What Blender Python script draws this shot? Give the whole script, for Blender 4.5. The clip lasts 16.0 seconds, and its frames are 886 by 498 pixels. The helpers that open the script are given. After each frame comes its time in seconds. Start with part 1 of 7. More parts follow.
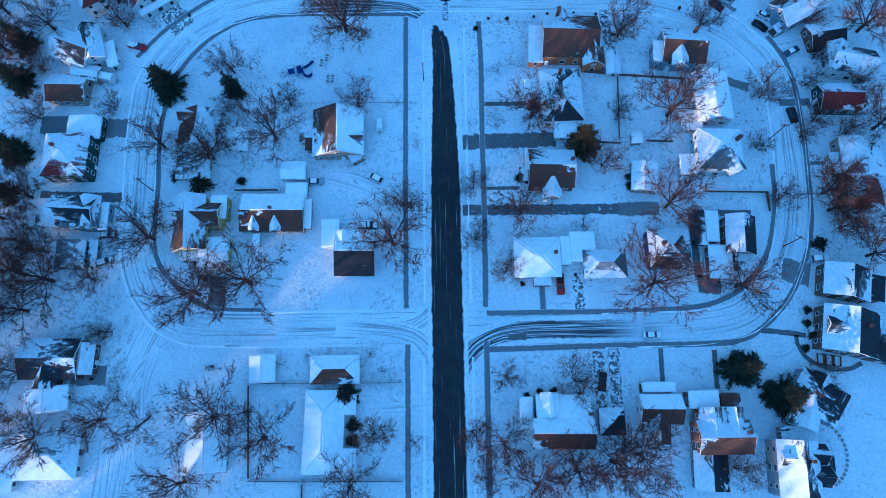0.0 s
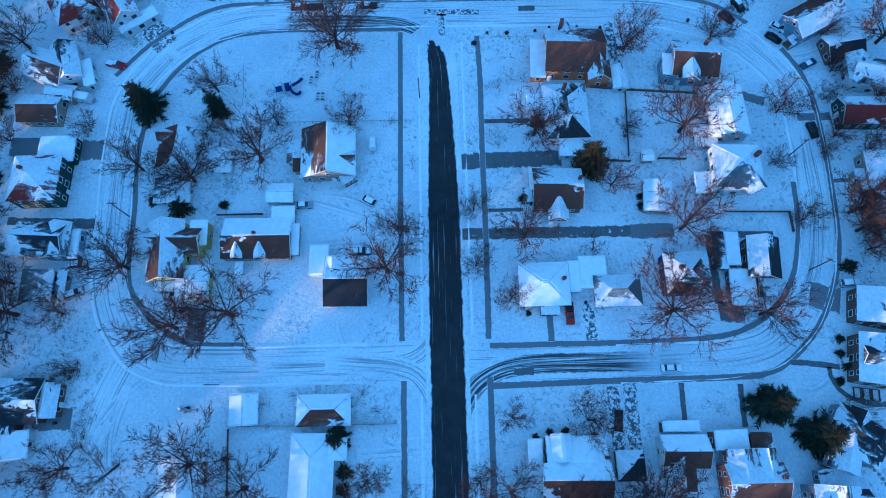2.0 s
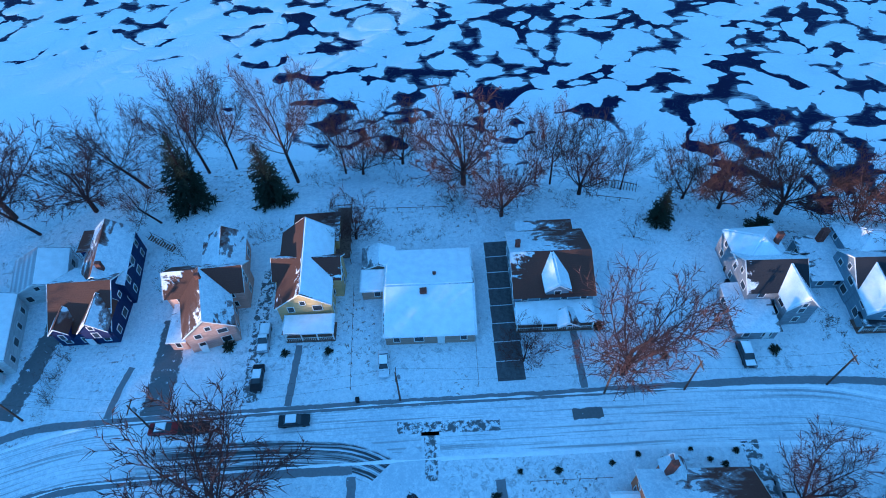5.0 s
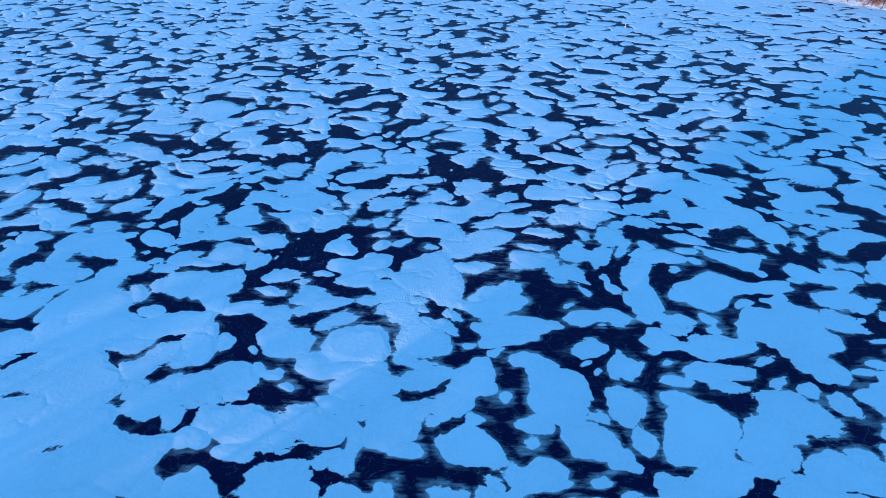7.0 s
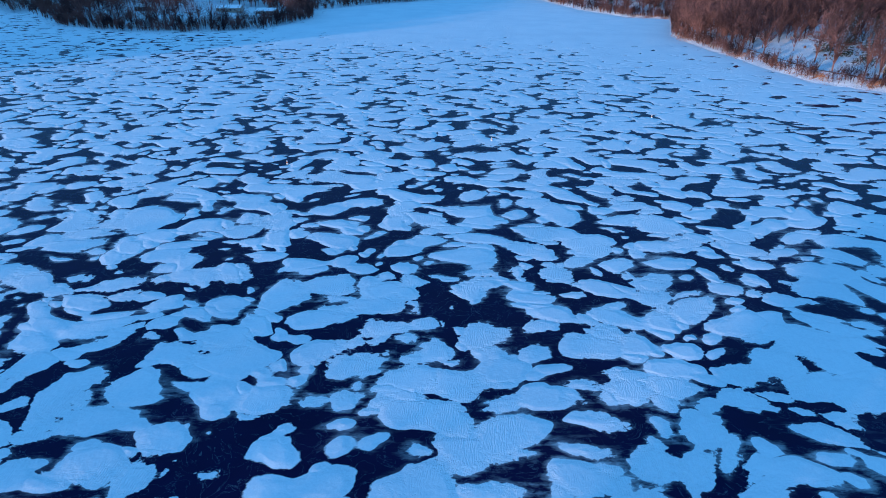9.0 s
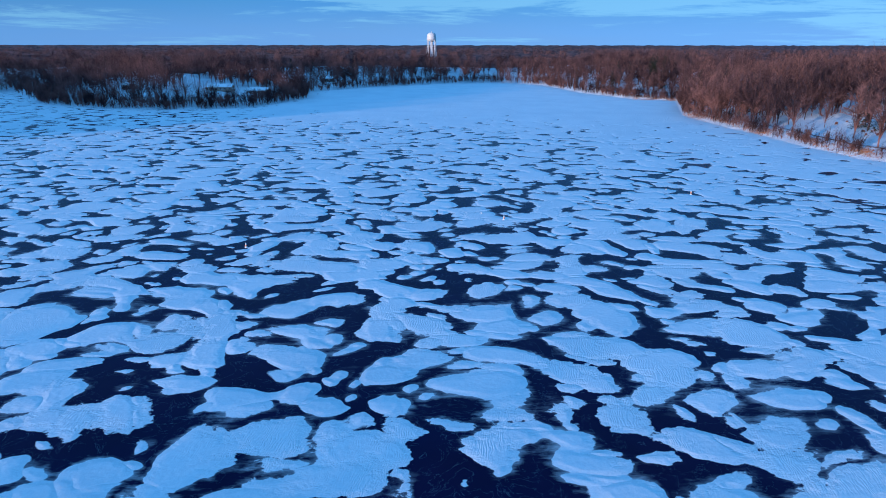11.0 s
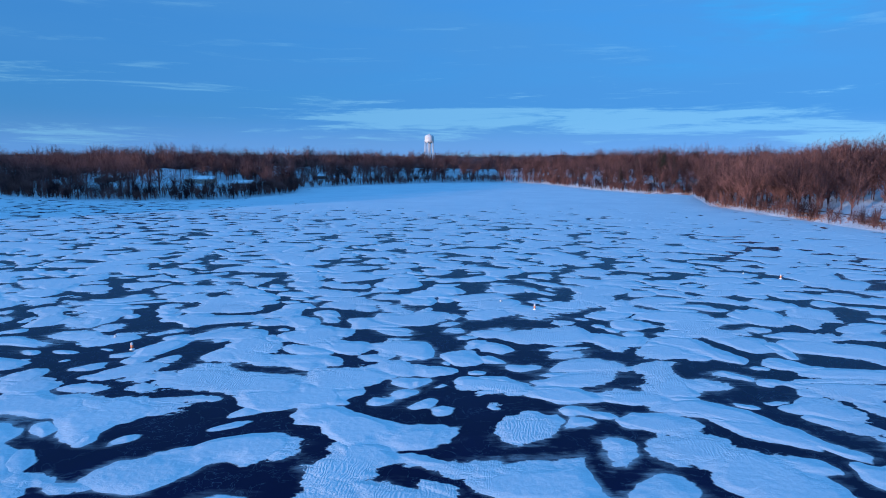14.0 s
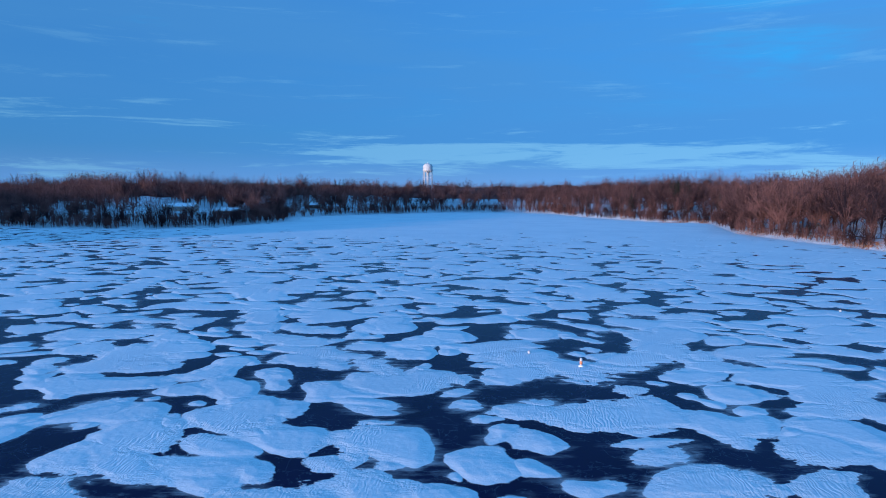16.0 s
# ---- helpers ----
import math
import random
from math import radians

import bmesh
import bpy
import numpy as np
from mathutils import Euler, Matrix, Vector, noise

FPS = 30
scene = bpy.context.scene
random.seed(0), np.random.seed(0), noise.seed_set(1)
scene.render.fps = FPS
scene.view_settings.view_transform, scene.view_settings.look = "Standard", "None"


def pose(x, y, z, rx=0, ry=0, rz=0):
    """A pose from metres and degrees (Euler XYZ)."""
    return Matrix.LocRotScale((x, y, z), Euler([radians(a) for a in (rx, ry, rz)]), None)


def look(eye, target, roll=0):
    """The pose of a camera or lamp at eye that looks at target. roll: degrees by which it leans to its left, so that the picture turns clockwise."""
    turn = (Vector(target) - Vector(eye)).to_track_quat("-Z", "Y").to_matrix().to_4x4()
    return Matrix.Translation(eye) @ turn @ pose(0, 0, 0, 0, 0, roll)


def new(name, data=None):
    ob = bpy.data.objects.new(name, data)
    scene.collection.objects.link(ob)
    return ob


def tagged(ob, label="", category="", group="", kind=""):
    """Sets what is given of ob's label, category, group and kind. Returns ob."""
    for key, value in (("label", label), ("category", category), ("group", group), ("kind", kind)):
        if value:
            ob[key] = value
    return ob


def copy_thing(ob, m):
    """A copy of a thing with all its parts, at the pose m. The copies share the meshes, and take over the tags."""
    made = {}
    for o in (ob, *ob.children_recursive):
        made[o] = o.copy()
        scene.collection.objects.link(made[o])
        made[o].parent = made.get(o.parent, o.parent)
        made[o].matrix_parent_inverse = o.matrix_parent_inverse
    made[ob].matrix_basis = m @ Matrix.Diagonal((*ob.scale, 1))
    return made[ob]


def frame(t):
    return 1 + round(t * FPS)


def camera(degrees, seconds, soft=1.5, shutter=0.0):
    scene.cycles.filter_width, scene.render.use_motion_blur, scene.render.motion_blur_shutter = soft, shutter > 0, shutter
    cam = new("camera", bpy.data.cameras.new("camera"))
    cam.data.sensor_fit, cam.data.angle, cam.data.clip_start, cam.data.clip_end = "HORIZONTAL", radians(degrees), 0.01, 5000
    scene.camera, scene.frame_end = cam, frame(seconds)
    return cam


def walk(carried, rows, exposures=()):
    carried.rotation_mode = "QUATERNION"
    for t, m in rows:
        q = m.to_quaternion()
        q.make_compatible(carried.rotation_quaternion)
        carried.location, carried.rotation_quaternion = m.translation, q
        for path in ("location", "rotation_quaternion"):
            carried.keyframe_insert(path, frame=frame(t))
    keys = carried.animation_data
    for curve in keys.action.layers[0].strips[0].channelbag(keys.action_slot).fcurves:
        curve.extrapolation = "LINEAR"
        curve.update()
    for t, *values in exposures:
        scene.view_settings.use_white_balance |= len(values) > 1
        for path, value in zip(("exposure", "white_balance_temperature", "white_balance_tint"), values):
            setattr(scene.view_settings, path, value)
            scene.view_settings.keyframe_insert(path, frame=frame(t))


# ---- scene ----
cam = camera(73.2, 16.0, 0.95)
PATH = [
    (0, (-0.363, 24.677, 72.810), (-0.3677, 24.9194, 71.9103), -2.1),
    (0.5, (-0.321, 24.941, 71.421), (-0.3253, 25.1934, 70.5244), -2.2),
    (1, (-0.275, 25.149, 69.975), (-0.2796, 25.4124, 69.0808), -2.3),
    (1.5, (-0.307, 25.380, 68.481), (-0.3099, 25.6570, 67.5910), -2.1),
    (2, (-0.358, 25.910, 67.179), (-0.3598, 26.1962, 66.2927), -1.9),
    (2.5, (-0.332, 26.515, 65.882), (-0.3323, 26.8113, 64.9981), -1.7),
    (3, (-0.551, 26.959, 64.418), (-0.5476, 27.2661, 63.5386), -1.0),
    (3.5, (-0.789, 27.333, 60.752), (-0.7792, 27.6753, 59.8852), -0.2),
    (4, (-0.925, 32.471, 54.756), (-0.9073, 32.8660, 53.9120), 0.8),
    (4.5, (-0.277, 46.588, 48.686), (-0.2591, 47.0539, 47.8792), -0.3),
    (5, (1.165, 64.183, 41.636), (1.1822, 64.7693, 40.9125), -2.6),
    (5.2, (1.794, 70.112, 40.870), (1.8044, 70.7616, 40.2014), 0.1),
    (7.3, (3.110, 107.024, 33.343), (3.1078, 107.7877, 32.8092), -0.4),
    (7.5, (3.224, 109.438, 32.932), (3.2215, 110.2076, 32.4066), -0.4),
    (8, (3.134, 114.933, 31.062), (3.1334, 115.7236, 30.5677), -0.3),
    (8.5, (3.139, 120.309, 29.190), (3.1399, 121.1185, 28.7289), -0.3),
    (9, (3.160, 125.705, 27.186), (3.1613, 126.5348, 26.7610), -0.3),
    (9.5, (2.940, 131.310, 25.403), (2.9447, 132.1562, 25.0107), -0.0),
    (12, (2.542, 152.168, 17.689), (2.5509, 153.0656, 17.4387), -0.0),
    (12.5, (2.542, 156.258, 16.160), (2.5513, 157.1627, 15.9381), 0.0),
    (13, (2.489, 160.434, 14.597), (2.5001, 161.3464, 14.4055), 0.0),
    (13.5, (2.299, 164.415, 13.260), (2.3114, 165.3321, 13.0946), 0.2),
    (14, (2.260, 168.358, 11.963), (2.2727, 169.2792, 11.8220), 0.1),
    (14.5, (2.230, 172.756, 10.770), (2.2438, 173.6810, 10.6523), 0.1),
    (15, (2.192, 176.966, 9.914), (2.2051, 177.8927, 9.8126), 0.2),
    (15.5, (2.160, 180.953, 9.357), (2.1744, 181.8807, 9.2645), 0.2),
    (16, (2.179, 185.297, 9.032), (2.1939, 186.2239, 8.9435), 0.1),
]
walk(cam, [(t, look(eye, target, roll)) for t, eye, target, roll in PATH], [(0, 1.13, 3990, -14), (4, 1.08, 3980, -14), (5, 1.00, 3930, -14), (8, 0.54, 3940, -17), (12, 0.41, 3900, -13), (16, 0.24, 3890, -12)])

# ---- light ----
world = bpy.data.worlds.new("dusk")
scene.world = world
world.use_nodes = True
wn, wl = world.node_tree.nodes, world.node_tree.links
wn.clear()
SUN_EL, SUN_AZ = radians(3.3), math.atan2(-0.75, -0.66)
sky = wn.new("ShaderNodeTexSky")
sky.sky_type, sky.sun_disc = "NISHITA", False
sky.sun_elevation, sky.sun_rotation = SUN_EL, SUN_AZ
sky.air_density, sky.dust_density, sky.ozone_density = 1.0, 0.4, 4.0
geo = wn.new("ShaderNodeTexCoord")


def sky_math(op, a, b=None, clamp=False):
    m = wn.new("ShaderNodeMath")
    m.operation, m.use_clamp = op, clamp
    for i, v in enumerate((a, b)):
        if isinstance(v, (int, float)):
            m.inputs[i].default_value = v
        elif v is not None:
            wl.new(v, m.inputs[i])
    return m.outputs[0]


def sky_ramp(v, lo, hi, a=0.0, b=1.0):
    m = wn.new("ShaderNodeMapRange")
    m.interpolation_type = "SMOOTHSTEP"
    for key, x in zip(("From Min", "From Max", "To Min", "To Max"), (lo, hi, a, b)):
        m.inputs[key].default_value = x
    wl.new(v, m.inputs["Value"])
    return m.outputs[0]


def sky_noise(scale, stretch, turn, detail, rough, shift=(0, 0, 0)):
    m = wn.new("ShaderNodeMapping")
    m.inputs["Scale"].default_value, m.inputs["Rotation"].default_value, m.inputs["Location"].default_value = stretch, turn, shift
    t = wn.new("ShaderNodeTexNoise")
    t.inputs["Scale"].default_value, t.inputs["Detail"].default_value, t.inputs["Roughness"].default_value = scale, detail, rough
    t.inputs["Distortion"].default_value = 0.35
    wl.new(geo.outputs["Generated"], m.inputs["Vector"])
    wl.new(m.outputs["Vector"], t.inputs["Vector"])
    return t.outputs["Fac"]


def sky_mix(fac, a, b):
    m = wn.new("ShaderNodeMixRGB")
    for key, v in (("Fac", fac), ("Color1", a), ("Color2", b)):
        if isinstance(v, tuple):
            m.inputs[key].default_value = (*v, 1)
        elif isinstance(v, float):
            m.inputs[key].default_value = v
        else:
            wl.new(v, m.inputs[key])
    return m.outputs["Color"]


up = wn.new("ShaderNodeSeparateXYZ")
wl.new(geo.outputs["Generated"], up.inputs[0])
thin = sky_mix(0.74, sky.outputs["Color"], (0.96, 1.36, 2.20))
# pale haze on the skyline, grey cloud sheets, torn streaks of high cloud with clear cyan sky between
haze = sky_math("MULTIPLY", sky_ramp(up.outputs["Z"], 0.0, 0.075, 1.0, 0.0), 0.55)
sheet_n = sky_noise(1.6, (0.8, 0.8, 5.0), (0.0, 0.08, 0.3), 5.0, 0.55)
clear = sky_math("MULTIPLY", sky_ramp(sky_noise(1.9, (0.8, 0.8, 6.0), (0.0, -0.12, 0.2), 6.0, 0.6, (1.7, 0.4, 0.0)), 0.56, 0.74), sky_ramp(up.outputs["Z"], 0.10, 0.20))
streaks = sky_noise(5.0, (0.7, 0.7, 9.0), (0.0, 0.05, 0.1), 9.0, 0.68, (0.3, 0.1, 0.2))
bow = sky_math("ADD", up.outputs["Z"], sky_math("MULTIPLY", sky_math("POWER", sky_math("ABSOLUTE", sky_math("SUBTRACT", up.outputs["X"], 0.06)), 2.0), 0.10))
band = sky_math("MULTIPLY", sky_ramp(bow, 0.030, 0.062), sky_ramp(bow, 0.062, 0.098, 1.0, 0.0))
band = sky_math("MULTIPLY", band, sky_ramp(up.outputs["X"], -0.42, -0.05, 0.25, 1.0))
torn = sky_math("MULTIPLY", sky_ramp(sky_math("ADD", streaks, sky_math("MULTIPLY", band, 0.22)), 0.56, 0.70), sky_ramp(up.outputs["Z"], 0.09, 0.16, 0.62, 0.22))
body = sky_mix(sky_ramp(sheet_n, 0.36, 0.66), thin, (0.85, 1.27, 2.00))
body = sky_mix(clear, body, (0.82, 1.62, 2.45))
body = sky_mix(haze, body, (1.72, 1.80, 2.45))
cmix = sky_mix(torn, body, (2.05, 2.38, 2.45))
bg = wn.new("ShaderNodeBackground")
bg.inputs["Strength"].default_value = 0.15
wo = wn.new("ShaderNodeOutputWorld")
# thin cloud glows on the side of the low sun
grad = wn.new("ShaderNodeMapRange")
for key, val in (("From Min", 0.0), ("From Max", 1.0), ("To Min", 1.14), ("To Max", 1.10)):
    grad.inputs[key].default_value = val
wl.new(up.outputs["Z"], grad.inputs["Value"])
veil = wn.new("ShaderNodeVectorMath")
veil.operation = "SCALE"
wl.new(cmix, veil.inputs[0])
toward = sky_math("ADD", sky_math("MULTIPLY", up.outputs["X"], -0.75), sky_math("MULTIPLY", up.outputs["Y"], -0.66))
glow = sky_math("ADD", 1.0, sky_math("MULTIPLY", sky_math("MAXIMUM", toward, 0.0), 1.1))
east = sky_math("ADD", 1.03, sky_math("MULTIPLY", up.outputs["X"], 0.22))
wl.new(sky_math("MULTIPLY", sky_math("MULTIPLY", grad.outputs[0], east), glow), veil.inputs["Scale"])
wl.new(veil.outputs[0], bg.inputs["Color"])
wl.new(bg.outputs["Background"], wo.inputs["Surface"])

sun_data = bpy.data.lights.new("sun", "SUN")
sun_data.energy, sun_data.angle, sun_data.color = 4.8, radians(0.6), (1.0, 0.52, 0.32)
sun = new("sun", sun_data)
sun.matrix_world = look((-75, -66, 9), (0, 0, 9 - 99.9 * math.tan(SUN_EL)))

# ---- materials ----


class Nodes:
    """A short way to wire a node material."""

    def __init__(self, name, rough=0.8, metal=0.0):
        self.mat = bpy.data.materials.new(name)
        self.mat.use_nodes = True
        self.n, self.l = self.mat.node_tree.nodes, self.mat.node_tree.links
        self.b = self.n["Principled BSDF"]
        self.b.inputs["Roughness"].default_value = rough
        self.b.inputs["Metallic"].default_value = metal
        self.b.inputs["Specular IOR Level"].default_value = 0.3
        self.co = self.n.new("ShaderNodeTexCoord")

    def link(self, a, b):
        self.l.new(a, b)

    def mapping(self, scale=(1, 1, 1), rot=(0, 0, 0), src="Object", loc=(0, 0, 0)):
        m = self.n.new("ShaderNodeMapping")
        m.inputs["Scale"].default_value, m.inputs["Rotation"].default_value, m.inputs["Location"].default_value = scale, rot, loc
        self.link(self.co.outputs[src] if isinstance(src, str) else src, m.inputs["Vector"])
        return m.outputs["Vector"]

    def noise(self, vec, scale, detail=4.0, rough=0.55, distort=0.0):
        t = self.n.new("ShaderNodeTexNoise")
        t.inputs["Scale"].default_value, t.inputs["Detail"].default_value = scale, detail
        t.inputs["Roughness"].default_value, t.inputs["Distortion"].default_value = rough, distort
        self.link(vec, t.inputs["Vector"])
        return t.outputs["Fac"]

    def math(self, op, a, b=None, c=None, clamp=False):
        m = self.n.new("ShaderNodeMath")
        m.operation, m.use_clamp = op, clamp
        for i, v in enumerate((a, b, c)):
            if v is None:
                continue
            if isinstance(v, (int, float)):
                m.inputs[i].default_value = v
            else:
                self.link(v, m.inputs[i])
        return m.outputs[0]

    def ramp(self, v, lo, hi, a=0.0, b=1.0):
        m = self.n.new("ShaderNodeMapRange")
        m.interpolation_type = "SMOOTHSTEP"
        for k, x in zip(("From Min", "From Max", "To Min", "To Max"), (lo, hi, a, b)):
            if isinstance(x, (int, float)):
                m.inputs[k].default_value = x
            else:
                self.link(x, m.inputs[k])
        self.link(v, m.inputs["Value"])
        return m.outputs[0]

    def mix(self, fac, a, b):
        m = self.n.new("ShaderNodeMixRGB")
        for k, v in (("Fac", fac), ("Color1", a), ("Color2", b)):
            if isinstance(v, tuple):
                m.inputs[k].default_value = (*v, 1) if len(v) == 3 else v
            elif isinstance(v, (int, float)):
                m.inputs[k].default_value = v
            else:
                self.link(v, m.inputs[k])
        return m.outputs["Color"]

    def split(self, vec):
        s = self.n.new("ShaderNodeSeparateXYZ")
        self.link(vec, s.inputs[0])
        return s.outputs

    def color(self, c):
        if isinstance(c, tuple):
            self.b.inputs["Base Color"].default_value = (*c, 1)
        else:
            self.link(c, self.b.inputs["Base Color"])

    def rough(self, v):
        self.link(v, self.b.inputs["Roughness"])

    def bump(self, height, strength=0.3, dist=0.05):
        b = self.n.new("ShaderNodeBump")
        b.inputs["Strength"].default_value, b.inputs["Distance"].default_value = strength, dist
        self.link(height, b.inputs["Height"])
        self.link(b.outputs["Normal"], self.b.inputs["Normal"])

    def random(self):
        return self.n.new("ShaderNodeObjectInfo").outputs["Random"]


SNOW = (0.90, 0.91, 0.92)
SNOW2 = (0.60, 0.63, 0.68)


def snow_color(k, vec, s=1.0, grainy=0.40):
    big = k.noise(vec, 0.05 * s, 3)
    fine = k.noise(vec, 1.3 * s, 5)
    grain = k.noise(vec, 3.4 * s, 6, 0.78)
    tone = k.math("ADD", k.math("MULTIPLY", big, 0.34), k.math("ADD", k.math("MULTIPLY", fine, 0.66 - grainy), k.math("MULTIPLY", grain, grainy)))
    return k.mix(k.ramp(tone, 0.38, 0.60), SNOW2, SNOW), fine


def m_plain(name, c, rough=0.8, metal=0.0, var=0.18, scale=1.5, bump=0.15, stretch=(1, 1, 1)):
    k = Nodes(name, rough, metal)
    v = k.mapping(stretch)
    n1, n2 = k.noise(v, scale, 6), k.noise(v, scale * 9, 3)
    f = k.math("ADD", k.math("MULTIPLY", n1, 0.6), k.math("MULTIPLY", n2, 0.4))
    lo, hi = tuple(x * (1 - 2 * var) for x in c), tuple(min(1, x * (1 + 1.6 * var)) for x in c)
    k.color(k.mix(k.ramp(f, 0.3, 0.7), lo, hi))
    if bump:
        k.bump(n2, bump, 0.02)
    return k.mat


def m_ground():
    k = Nodes("snow_ground", 0.75)
    v = k.mapping()
    col, fine = snow_color(k, v)
    tuft = k.math("MULTIPLY", k.ramp(k.noise(v, 1.1, 6, 0.7), 0.56, 0.63), k.ramp(k.noise(v, 0.035, 3), 0.54, 0.64))
    col = k.mix(k.math("MULTIPLY", tuft, 0.85), col, (0.13, 0.10, 0.07))
    trod = k.math("MULTIPLY", k.ramp(k.noise(v, 0.8, 8, 0.72, 0.8), 0.50, 0.62), k.ramp(k.noise(v, 0.05, 4, 0.55, 0.8), 0.50, 0.58))
    col = k.mix(k.math("MULTIPLY", trod, 0.60), col, (0.30, 0.31, 0.33))
    prints = k.math("MULTIPLY", k.ramp(k.noise(v, 1.9, 3, 0.7), 0.60, 0.66), k.ramp(k.math("ABSOLUTE", k.math("SUBTRACT", k.noise(v, 0.045, 3, 0.6, 1.0), 0.5)), 0.012, 0.03, 1.0, 0.0))
    col = k.mix(k.math("MULTIPLY", prints, 0.5), col, (0.18, 0.18, 0.20))
    k.color(col)
    rough = k.math("MULTIPLY", k.noise(v, 0.8, 6, 0.68), k.ramp(k.noise(v, 0.05, 3), 0.40, 0.6, 0.3, 1.6))
    k.bump(k.math("ADD", k.math("ADD", k.noise(v, 0.22, 5, 0.6), rough), k.math("MULTIPLY", fine, 0.5)), 0.6, 0.30)
    return k.mat


def m_lake():
    """Black ice under wind-blown snow: rounded patches with crescent gaps, drawn out across the wind."""
    k = Nodes("lake_ice_and_snow", 0.6)
    v = k.mapping()
    def warped(vec, scale, detail, amount):
        t = k.n.new("ShaderNodeTexNoise")
        t.inputs["Scale"].default_value, t.inputs["Detail"].default_value = scale, detail
        k.link(vec, t.inputs["Vector"])
        o = k.n.new("ShaderNodeVectorMath")
        o.operation, o.inputs[1].default_value = "MULTIPLY_ADD", amount
        k.link(t.outputs["Color"], o.inputs[0])
        k.link(vec, o.inputs[2])
        return o.outputs[0]

    w = warped(warped(v, 0.045, 1.0, (14, 14, 0)), 0.17, 2.0, (5.0, 4.0, 0))

    def discs(scale, radius, weight, stretch, turn, shift):
        """Rounded drifts scattered over the ice, as how deep a place lies inside the nearest one."""
        c = k.n.new("ShaderNodeTexVoronoi")
        c.voronoi_dimensions, c.feature = "2D", "SMOOTH_F1"
        c.inputs["Scale"].default_value, c.inputs["Randomness"].default_value, c.inputs["Smoothness"].default_value = scale, 1.0, 0.42
        k.link(k.mapping(stretch, (0, 0, turn), w, shift), c.inputs["Vector"])
        return k.math("MULTIPLY", k.math("SUBTRACT", radius, c.outputs["Distance"]), weight)

    # large drifts drawn out along the wind, lesser ones between them, and broad bands of more and less snow
    b = k.noise(k.mapping((1.25, 0.55, 1), (0, 0, 0.30), w, (40, 9, 3)), 0.040, 2.0, 0.45)
    f = k.math("MAXIMUM", discs(0.112, 0.425, 1.0, (0.86, 1.10, 1), 0.55, (0, 0, 0)), discs(0.190, 0.35, 0.55, (0.82, 1.12, 1), 0.25, (31, 7, 0)))
    mid = k.noise(k.mapping((0.70, 1.30, 1), (0, 0, 0.5), w, (7, 3, 0)), 0.13, 1.5, 0.5)
    edge = k.noise(k.mapping((0.8, 1.2, 1)), 0.8, 6, 0.6, 0.4)
    xyz = k.split(v)
    for t in (k.ramp(xyz[1], 380, 600, -0.01, 0.04), k.math("MULTIPLY", k.math("ADD", k.ramp(xyz[1], 520, 760, 0.0, 0.08), k.ramp(xyz[1], 660, 850, 0.0, 0.5)), k.ramp(xyz[0], -190, 10, 0.10, 1.0)), k.math("MULTIPLY", k.ramp(xyz[1], 225, 268, 0.25, 0.0), k.ramp(xyz[0], 35, 80, 1.0, 0.0)),
              k.math("MULTIPLY", k.ramp(xyz[0], 40, 150, 0.0, 0.14), k.ramp(xyz[1], 430, 640, 0.0, 1.0)),
              k.math("MULTIPLY", k.ramp(xyz[0], -70, -20, 0.3, 0.0), k.ramp(xyz[1], 265, 330, 1.0, 0.0)),
              k.math("MULTIPLY", k.math("SUBTRACT", b, 0.5), 0.42), k.math("MULTIPLY", k.math("SUBTRACT", mid, 0.5), 0.36), k.math("MULTIPLY", k.math("SUBTRACT", edge, 0.48), k.ramp(k.noise(v, 0.06, 2), 0.42, 0.60, 0.07, 0.28))):
        f = k.math("ADD", f, t)
    hard = k.ramp(f, -0.006, 0.020)
    streak = k.noise(k.mapping((0.35, 1.5, 1), (0, 0, 0.5)), 0.6, 6, 0.7)
    wisp = k.math("MULTIPLY", k.ramp(k.math("ADD", f, k.math("MULTIPLY", k.math("SUBTRACT", streak, 0.5), 0.42)), -0.10, 0.10), k.ramp(k.noise(w, 0.07, 2), 0.42, 0.62))
    cover = k.math("MAXIMUM", hard, k.math("MULTIPLY", wisp, 0.62), clamp=True)
    snow, fine = snow_color(k, v, 1.0, 0.5)
    snow = k.mix(0.65, snow, SNOW)
    crack = k.ramp(k.math("ABSOLUTE", k.math("SUBTRACT", k.noise(v, 0.22, 5, 0.6, 1.2), 0.5)), 0.0, 0.006, 0.35, 0.0)
    ice = k.mix(crack, k.mix(k.noise(v, 0.15, 5), (0.006, 0.005, 0.026), (0.014, 0.011, 0.052)), (0.22, 0.26, 0.32))
    k.color(k.mix(cover, ice, snow))
    k.rough(k.ramp(cover, 0, 1, 0.22, 0.8))
    k.b.inputs["Specular IOR Level"].default_value = 0.04
    wave = k.n.new("ShaderNodeTexWave")
    wave.wave_type, wave.bands_direction = "BANDS", "X"
    wave.inputs["Scale"].default_value, wave.inputs["Distortion"].default_value = 0.80, 18.0
    wave.inputs["Detail"].default_value, wave.inputs["Detail Scale"].default_value = 3.0, 0.8
    k.link(k.mapping((1, 0.5, 1), (0, 0, 0.35)), wave.inputs["Vector"])
    rip = k.math("MULTIPLY", wave.outputs["Fac"], k.ramp(k.noise(v, 0.06, 3), 0.48, 0.66))
    h = k.math("MULTIPLY", k.math("ADD", k.math("ADD", k.math("MULTIPLY", rip, 0.12), k.math("MULTIPLY", fine, 0.2)), k.ramp(f, 0.0, 0.2, 0.0, 0.7)), cover)
    k.bump(h, 0.55, 0.22)
    return k.mat


